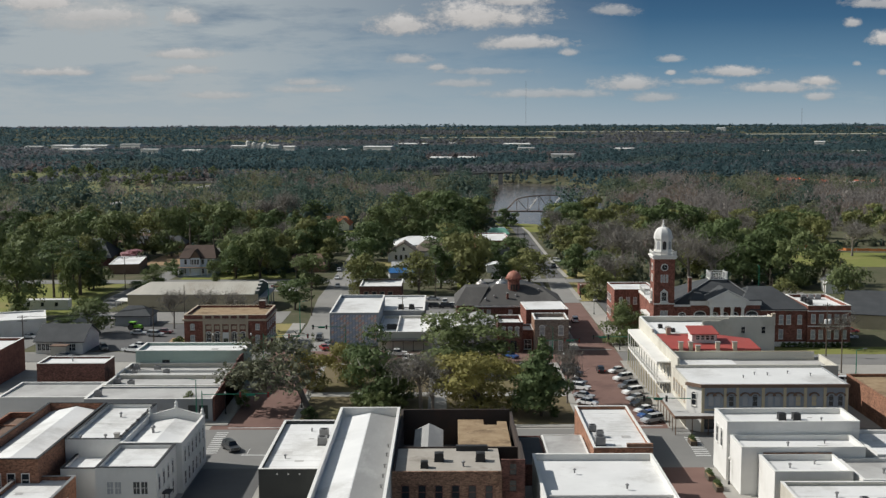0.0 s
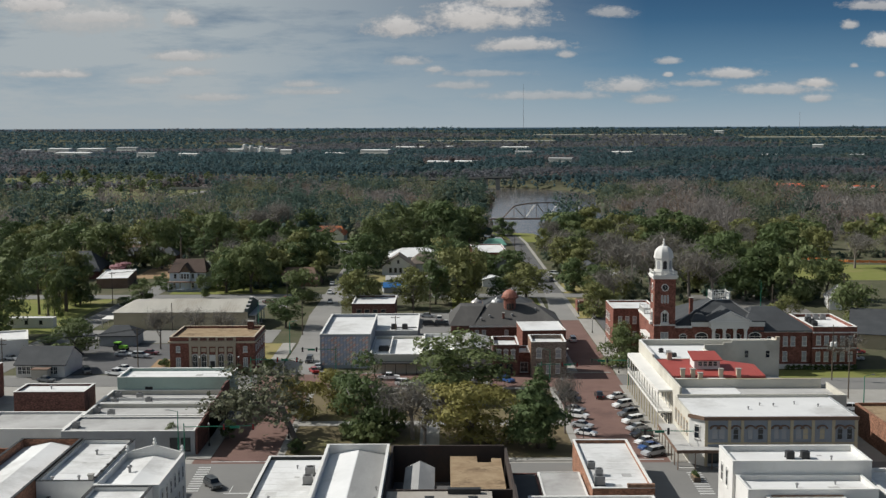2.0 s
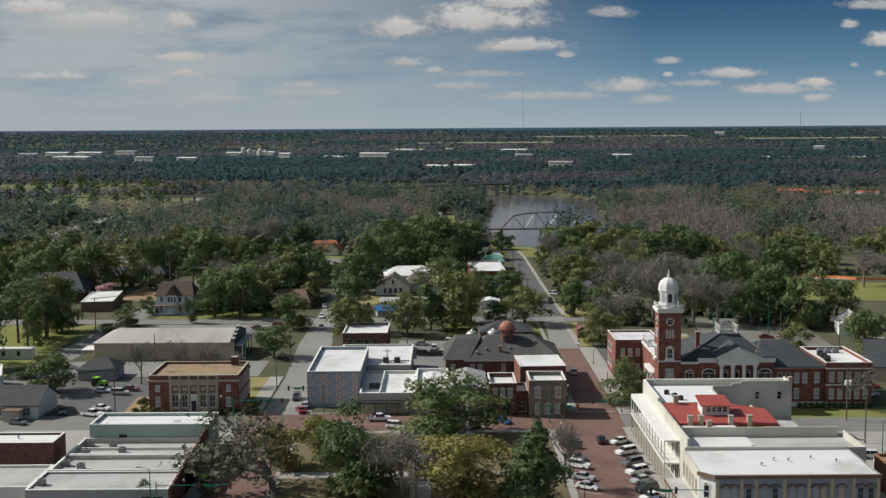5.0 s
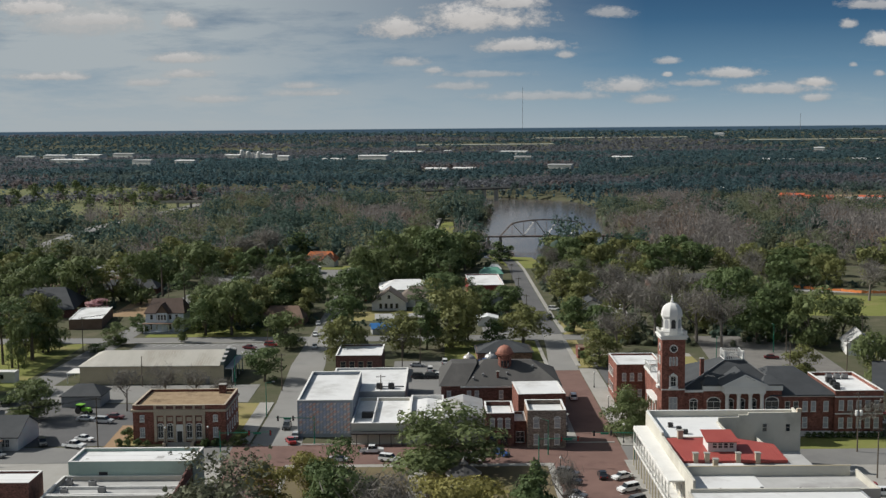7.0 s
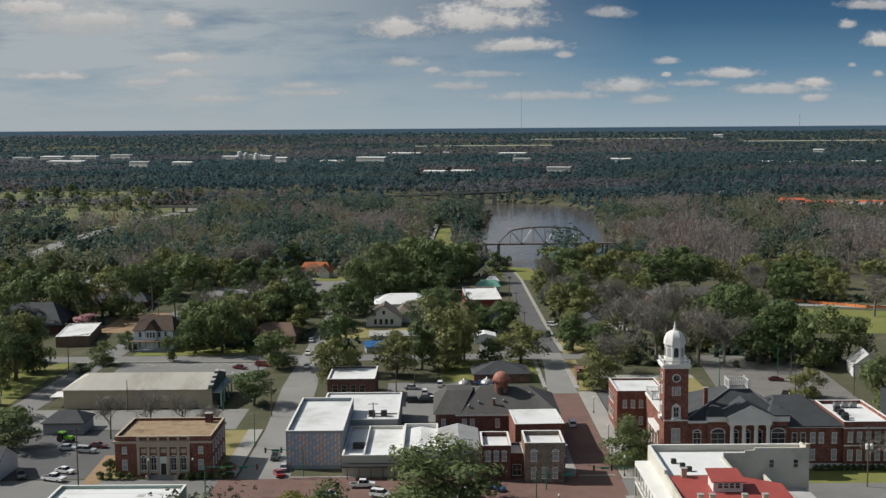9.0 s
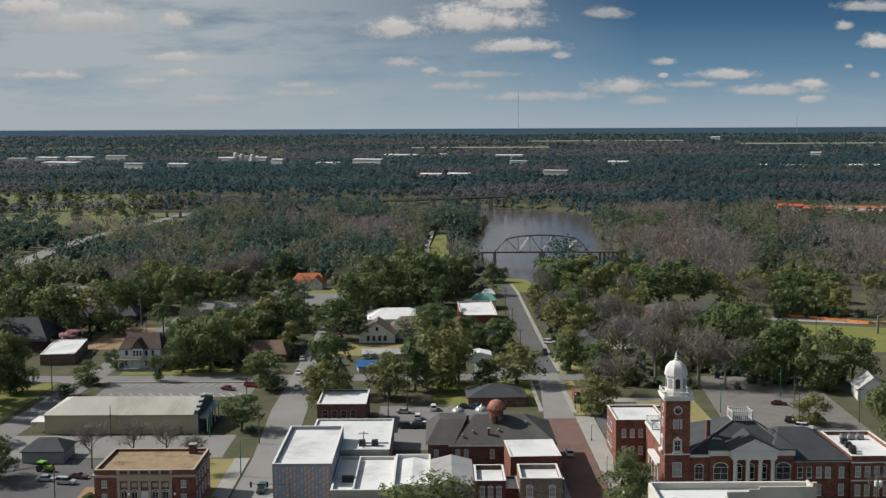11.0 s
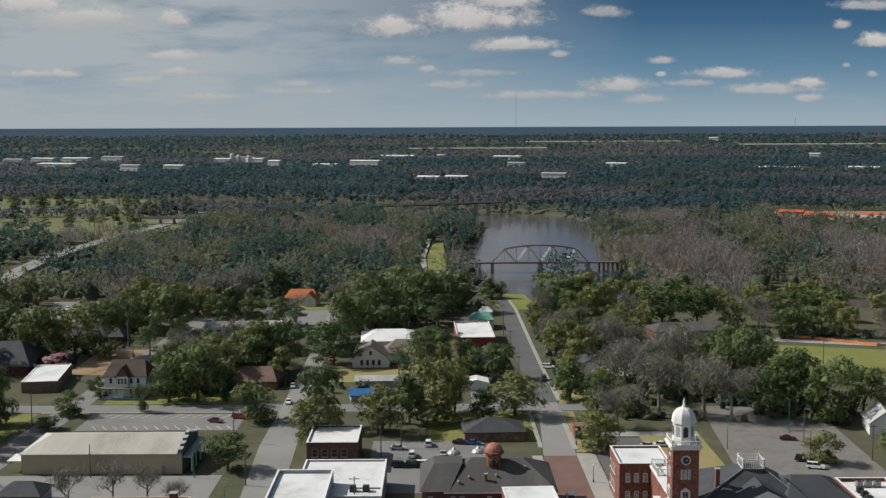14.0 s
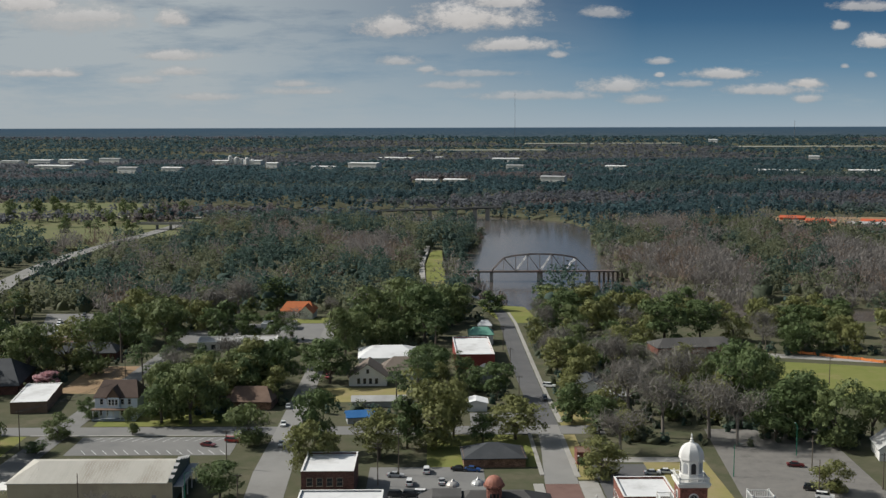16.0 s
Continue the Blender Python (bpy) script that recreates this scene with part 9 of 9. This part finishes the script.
def tall_lamp(x, y, h=9.0, rz=0.0):
    t = thing("tall_street_lamp", pose(x, y, 0, 0, 0, rz), "tall dark green metal street lamp with an arm", "street lamp", "tall lamps")
    bm = bmesh.new()
    lathe(bm, [(0.16, -0.3), (0.07, h)], 8)
    part("post", bm, M["sign_green"], t)
    bm = bmesh.new()
    tube(bm, (0, 0, h - 0.1), (1.8, 0, h + 0.3), 0.05, 0.04, 5)
    part("arm", bm, M["sign_green"], t)
    part("lamp_head", boxes((1.6, 2.3, -0.13, 0.13, h + 0.2, h + 0.36)), M["galvanised"], t)


for x, y, h, rz in ((-50.5, 228, 9, 180), (27.4, 293, 8, 160), (-42.4, 330, 9, 0), (-57, 366, 9, 0), (94.5, 262, 8, 0), (88.5, 390, 9, 0), (112, 410, 9, 90)):
    tall_lamp(x, y, h, rz)


def tractor(x, y):
    t = thing("tractor", pose(x, y, 0.05, 0, 0, 70), "lime green tractor parked in a yard", "tractor")
    part("body", boxes((-0.6, 0.6, -1.8, 0.6, 0.7, 1.6)), M["lime"], t)
    part("cab", boxes((-0.8, 0.8, 0.5, 1.9, 0.8, 2.2)), M["glass"], t)
    part("cab_roof", boxes((-0.95, 0.95, 0.3, 2.1, 2.2, 2.45)), M["lime"], t)
    for sx in (-1, 1):
        for yy, r in ((1.3, 0.85), (-1.3, 0.5)):
            bm = bmesh.new()
            lathe(bm, [(r * 0.6, -0.2), (r, -0.2), (r, 0.2), (r * 0.6, 0.2)], 14)
            part("wheel", bm, M["rubber"], t).matrix_basis = pose(sx * 1.0, yy, r, 0, 90, 0)


tractor(-91.2, 334.8)


M["orange_mesh"] = material("orange_mesh", (0.80, 0.22, 0.06), (0.86, 0.30, 0.10), 1.0, 0.7, 0.1, 20, stain=(0.45, 0.16, 0.08), amount=0.5)


def orange_fence():
    f = thing("construction_fence", pose(157, 562.5, 0), "long orange plastic construction fence by the river", "fence")
    x = y = 0.0
    for i in range(30):
        turn = -35 + 9 * math.sin(i * 1.7) if i < 8 else -9 + 7 * math.sin(i * 2.3)
        place("fence_panel", shared(("fence_panel",), lambda q: [solid(q, [(0.06, -0.02, 0.1), (4.7, -0.02, 0.1), (4.7, -0.02, 1.25), (2.3, -0.06, 1.05), (0.06, -0.02, 1.35), (0.06, 0.02, 0.1), (4.7, 0.02, 0.1), (4.7, 0.02, 1.25), (2.3, 0.0, 1.05), (0.06, 0.02, 1.35)], [(0, 1, 2, 3, 4), (9, 8, 7, 6, 5), (4, 3, 8, 9), (3, 2, 7, 8)])], "orange_mesh"), f, pose(x, y, 0, 0, 0, turn))
        place("fence_post", shared(("fence_post",), lambda q: box(q, -0.04, 0.04, -0.05, 0.05, -0.3, 1.5), "dark_metal"), f, pose(x, y, 0, 0, 0, turn))
        x, y = x + 4.8 * math.cos(radians(turn)), y + 4.8 * math.sin(radians(turn))


orange_fence()


# ---- bridges ----
def truss_bridge():
    b = thing("truss_bridge", pose(0, 911, 0), "old rusty steel truss bridge on concrete piers across the river", "bridge")
    part("deck", boxes((29, 144, -2.6, 2.6, -9.4, -8.4)), M["steel_bridge"], b)
    xs = [47.2 + 70 * i / 8 for i in range(9)]
    top = [0, 9.4, 11.2, 12.0, 12.2, 12.0, 11.2, 9.4, 0]
    for side in (-2.9, 2.9):
        bm = bmesh.new()
        for i in range(8):
            tube(bm, (xs[i], side, -8.4 + top[i]), (xs[i + 1], side, -8.4 + top[i + 1]), 0.3, 0.3, 5)
        part("top_chord", bm, M["steel_bridge"], b)
        for i in range(1, 8):
            bm = bmesh.new()
            tube(bm, (xs[i], side, -8.6), (xs[i], side, -8.4 + top[i]), 0.11, 0.11, 5)
            part("upright", bm, M["steel_bridge"], b)
        # sunlight is put into the colour: rising diagonals get a paler metal
        for i in range(1, 7):
            za, zb = (-8.4 + top[i], -8.6) if i % 2 else (-8.6, -8.4 + top[i + 1])
            bm = bmesh.new()
            tube(bm, (xs[i], side, za), (xs[i + 1], side, zb), 0.24, 0.24, 5)
            part("diagonal", bm, M["steel_bridge" if i % 2 else "galvanised"], b, "" if i % 2 else "steel diagonal with sunlight put into its pale colour")
    for i in range(1, 8):
        part("cross_strut", boxes((xs[i] - 0.15, xs[i] + 0.15, -2.8, 2.8, -8.5 + top[i], -8.2 + top[i])), M["steel_bridge"], b)
    for x, w in ((37.8, 1.5), (47.2, 1.8), (82.3, 3.0), (117.2, 2.4)):
        bm = bmesh.new()
        lathe(bm, [(w * 0.75, -21), (w * 0.62, -9.4)], 10, x, 0)
        part("pier", bm, M["concrete"], b)
    for i in range(6):
        part("trestle_bent", boxes((125 + 3.3 * i, 125.9 + 3.3 * i, -2.4, 2.4, -20, -9.4)), M["wood_pole"], b)


truss_bridge()


def road_bridge():
    b = thing("road_bridge", pose(0, 1460, 0), "long flat concrete road bridge over the river", "bridge")
    bm = bmesh.new()
    solid(bm, [(-140, -6, -8.6), (85, -6, -2.0), (85, 6, -2.0), (-140, 6, -8.6), (-140, -6, -6.6), (85, -6, 0.4), (85, 6, 0.4), (-140, 6, -6.6)], [(0, 3, 2, 1), (4, 5, 6, 7), (0, 1, 5, 4), (1, 2, 6, 5), (2, 3, 7, 6), (3, 0, 4, 7)])
    part("deck", bm, M["dark_metal"], b, "dark steel girders")
    bm = bmesh.new()
    solid(bm, [(-140, -6.3, -7.4), (85, -6.3, -0.6), (85, -6.02, -0.6), (-140, -6.02, -7.4), (-140, -6.3, -5.6), (85, -6.3, 1.4), (85, -6.02, 1.4), (-140, -6.02, -5.6)], [(0, 3, 2, 1), (4, 5, 6, 7), (0, 1, 5, 4), (1, 2, 6, 5), (2, 3, 7, 6), (3, 0, 4, 7)])
    part("parapet", bm, M["concrete"], b)
    for x in (-60, -30, 0, 30, 54, 69):
        part("pier", boxes((x - 2.6, x + 2.6, -4, 4, -21, -4.6 + 0.031 * (x - 10))), M["concrete"], b)


road_bridge()


field_rng = np.random.default_rng(44)
for i in range(64):
    fx, fy = field_rng.uniform(-530, -290), (field_rng.uniform(1340, 1560) if i % 4 else field_rng.uniform(1160, 1330))
    tree(("pine", "oak", "pine")[i % 3] + str(i % 3), fx, fy, field_rng.uniform(12, 20), field_rng.uniform(9, 14), None, "trees in the far field")


# ---- far works and houses ----
def far_shed(x, y, w, h, wall="white_wall", roof="white_roof", label="far white industrial shed among trees"):
    d = max(18, w * 0.4)
    z = float(ground_height(x, y))
    t = thing("industrial_shed", pose(x, y, z, 0, 0, -24), label, "shed", "far industrial buildings")
    bm = bmesh.new()
    shell(bm, w, d, -2, h, 0.5)
    part("wall", bm, M[wall], t)
    bm = bmesh.new()
    solid(bm, [(-1, -1, h), (w + 1, -1, h), (w + 1, d + 1, h), (-1, d + 1, h), (-1, d / 2, h + 2.0), (w + 1, d / 2, h + 2.0)], [(0, 1, 5, 4), (2, 3, 4, 5), (3, 0, 4), (1, 2, 5), (3, 2, 1, 0)])
    part("roof", bm, M[roof], t)
    n = max(2, int(w / 14))
    for i in range(n):
        part("bay_door", boxes((w * (i + 0.3) / n, w * (i + 0.3) / n + 4, -0.2, -0.01, 0, min(4.5, h * 0.6))), M["grey_wall"], t)
    return t


FAR_WEST = [(-1271, 3487, 77, 8.3), (-1168, 3428, 89, 11.4), (-1096, 3473, 108, 9.9), (-989, 3516, 82, 16.7), (-728, 2759, 58, 13.0), (-1026, 3064, 126, 7.3), (-658, 2889, 62, 8.2), (-639, 3436, 58, 8.2), (-590, 3431, 50, 19.6), (-532, 3329, 64, 20.5), (-429, 3060, 37, 21.8), (-220, 3085, 91, 16.1), (-171, 3666, 126, 8.7), (-300, 2936, 70, 8.4)]
FAR_EAST = [(175, 3524, 92, 10.1), (182, 2939, 49, 9.8), (-31, 2267, 48, 6.4), (22, 2286, 50, 6.5), (206, 2276, 53, 10.7), (424, 2921, 55, 8.3), (1068, 4581, 39, 17.5), (1147, 3608, 34, 12.1), (358, 1523, 10, 5.7), (732, 2726, 114, 5.2), (937, 2680, 75, 5.1), (7, 3710, 25, 8.8)]
for x, y, w, h in FAR_WEST + FAR_EAST:
    far_shed(x, y, w * 0.9, min(h + 0.5, 13.0), *((("white_wall", "white_roof"), ("white_wall", "white_roof"), ("white_wall", "metal_roof"))[int(abs(x)) % 3]))
for x, y, h in ((-585, 3425, 21), (-566, 3420, 17), (-520, 3325, 19), (-505, 3325, 15)):
    t = thing("silo", pose(x, y, float(ground_height(x, y))), "far pale storage silo of a plant", "silo", "far industrial buildings")
    bm = bmesh.new()
    lathe(bm, [(6, -1), (6, h), (3, h + 3)], 12)
    part("drum", bm, M["white_wall"], t)
for x, y, w in ((394, 1374, 26), (409, 1329, 30), (470, 1330, 30)):
    far_shed(x, y, w, 3.6, "orange_steel", "orange_steel", "row of orange steel containers in a clearing")
far_shed(441, 1290, 40, 4.0, "grey_wall", "grey_roof", "long open shed with a pale grey roof in a clearing")


def radio_mast(x, y, h, r, label):
    z = float(ground_height(x, y))
    t = thing("radio_mast", pose(x, y, z), label, "mast", "radio masts")
    bm = bmesh.new()
    for k in range(3):
        a = 2 * math.pi * k / 3
        tube(bm, (r * math.cos(a), r * math.sin(a), 0), (r * 0.7 * math.cos(a), r * 0.7 * math.sin(a), h), 0.3, 0.22, 4)
    for i in range(30):
        z0, z1 = h * i / 30, h * (i + 1) / 30
        for k in range(3):
            a, b2 = 2 * math.pi * k / 3, 2 * math.pi * (k + 1) / 3
            tube(bm, (r * 0.85 * math.cos(a), r * 0.85 * math.sin(a), z0), (r * 0.85 * math.cos(b2), r * 0.85 * math.sin(b2), z1), 0.07, 0.07, 3)
    part("lattice", bm, M["galvanised"], t)


radio_mast(324, 4700, 196, 0.7, "very tall thin lattice radio mast on the skyline")
radio_mast(1440, 4700, 84, 0.7, "thin lattice radio mast on the skyline")


# ---- far clearings ----
M["far_grass"] = material("far_grass", (0.24, 0.25, 0.20), (0.30, 0.30, 0.25), 0.02, 0.9, 0.0, 8, stain=(0.18, 0.20, 0.17), amount=0.5)
def far_patch(name, pts, z0, z1, mat, label, category="field"):
    return slab(name, pts, z0, z1, mat, label, category)


far_patch("golf_field", [(-480, 1405), (-325, 1405), (-335, 1500), (-395, 1700), (-640, 1700)], -30, -9.6, "field_grass", "pale green field with scattered pines")
far_patch("grass_bank", [(-420, 1085), (-300, 1085), (-245, 1204), (-215, 1318), (-225, 1400), (-480, 1400)], -30, -9.4, "field_grass", "grassy bank beside a highway")
ROAD_LINE = [(-262, 760), (-273, 800), (-286, 870), (-292, 944), (-293, 1028), (-286, 1119), (-276, 1212), (-268, 1330)]
far_patch("highway", [(x + 7, y) for x, y in ROAD_LINE] + [(x - 7, y) for x, y in ROAD_LINE[::-1]], -30, -8.9, "pale_asphalt", "pale concrete highway between woods", "road")
far_patch("field_road", [(-470, 1448), (-250, 1420), (-250, 1430), (-470, 1460)], -30, -9.3, "concrete", "pale road across a field", "road")
far_patch("river_path", [(-4, 860), (0, 860), (-2, 960), (2, 1100), (3, 1240), (-1, 1240), (-2, 1100), (-6, 960)], -30, -9.2, "concrete", "pale path along the river bank", "road")
far_patch("river_lawn", [(1, 835), (14, 835), (12, 1060), (5, 1060), (2.3, 1040), (-1, 960)], -30, -9.5, "grass", "mown strip along the river bank", "lawn")


def overpass():
    t = thing("overpass", pose(-266, 1268, -9), "low concrete road overpass across a highway", "bridge")
    part("deck", boxes((-34, 34, -5, 5, 5.0, 6.2)), M["concrete"], t)
    for y in (-5.2, 5.0):
        part("parapet", boxes((-34, 34, y, y + 0.2, 5.4, 7.2)), M["concrete"], t)
    for x in (-14, 0, 14):
        part("pier", boxes((x - 0.8, x + 0.8, -3, 3, -1, 5.0)), M["concrete"], t)


overpass()
far_patch("works_yard", [(380, 1290), (520, 1270), (540, 1400), (380, 1420)], -30, -9.6, "dirt", "bare earth works yard", "lot")
for i, (x, y, w, d) in enumerate(((1100, 4300, 900, 60), (-100, 4150, 500, 50), (760, 2600, 260, 60), (350, 4500, 600, 50))):
    z0, z1 = (float(ground_height(x + w / 2, yy)) + 3.0 for yy in (y, y + d))
    bm = bmesh.new()
    solid(bm, [(x, y, z0), (x + w, y, z0), (x + w, y + d, z1), (x, y + d, z1), (x, y, z0 - 20), (x + w, y, z0 - 20), (x + w, y + d, z1 - 20), (x, y + d, z1 - 20)], [(0, 1, 2, 3), (0, 4, 5, 1), (1, 5, 6, 2), (2, 6, 7, 3), (3, 7, 4, 0)])
    tagged(part("far_field", bm, M["far_grass"]), "distant pale open field", "field", kind="structure")


# ---- roof clutter, planters and wires ----
for x, y, z, s in ((56, 185, 7.2, 0.9), (62.5, 186.5, 7.2, 0.7), (54, 177, 6.0, 0.9), (58.5, 179, 6.0, 0.8), (68, 175, 5.7, 1.0), (74, 178, 5.7, 0.8), (57, 164, 5.5, 1.0), (66, 166, 5.5, 0.8), (72, 162, 5.5, 1.1), (20, 176, 5.6, 0.8), (27, 168, 5.6, 0.9), (22, 160, 5.6, 0.9), (-27, 188, 4.5, 0.8), (-24.5, 205, 4.5, 0.7), (64, 193, 9.3, 0.8), (75, 190, 6.1, 0.9)):
    roof_vent(x, y, z, s)
for x, y, z in ((70.5, 173, 5.7), (60, 161, 5.5), (79, 187, 6.1)):
    air_unit(x, y, z, 0.8)


def planter(x, y, l=3.0):
    t = thing("planter", pose(x, y, 0.17), "dark timber sidewalk planter with low shrubs", "planter", "planters")
    part("trough", boxes((-0.6, 0.6, -l / 2, l / 2, -0.2, 0.7)), M["wood_pole"], t)
    part("soil", boxes((-0.5, 0.5, -l / 2 + 0.1, l / 2 - 0.1, 0.7, 0.74)), M["dirt"], t)
    me, crown, h, w = TREES["bush0"]
    for i in range(3):
        c = new("plant", crown)
        c.parent = t
        c.matrix_basis = Matrix.LocRotScale((0, -l / 3 + l / 3 * i, 0.55), Euler((0, 0, 1.7 * i)), (1.1 / w, 1.1 / w, 0.9 / h))


for x, y in ((44.6, 184.6), (44.6, 190.4), (46.2, 212)):
    planter(x, y)


def power_line(a, b, sag=0.8):
    t = thing("power_line", pose(*a), "thin dark overhead wires between utility poles", "wire", "overhead wires")
    d = Vector(b) - Vector(a)
    for off in (-1.1, -0.5, 0.5, 1.1):
        bm = bmesh.new()
        rings = []
        for i in range(9):
            c = d * (i / 8) + Vector((off, 0, -4 * sag * (i / 8) * (1 - i / 8)))
            rings.append([bm.verts.new(c + Vector((0.03 * math.cos(2.1 * k), 0, 0.03 * math.sin(2.1 * k)))) for k in range(3)])
        for p, q in zip(rings, rings[1:]):
            for k in range(3):
                bm.faces.new((p[k], p[(k + 1) % 3], q[(k + 1) % 3], q[k]))
        part("wire", bm, M["dark_metal"], t)


for a, b in (((35.2, 470, 10.7), (35.4, 520, 10.7)), ((35.4, 520, 10.7), (35.6, 570, 10.7)), ((-109, 505, 11.7), (-102.4, 461, 10.7)), ((-102.4, 461, 10.7), (-118, 420, 11.7)), ((-108, 290, 11.7), (-76.8, 298.4, 12.7)), ((132, 372, 11.7), (141, 410, 11.7))):
    power_line(a, b)
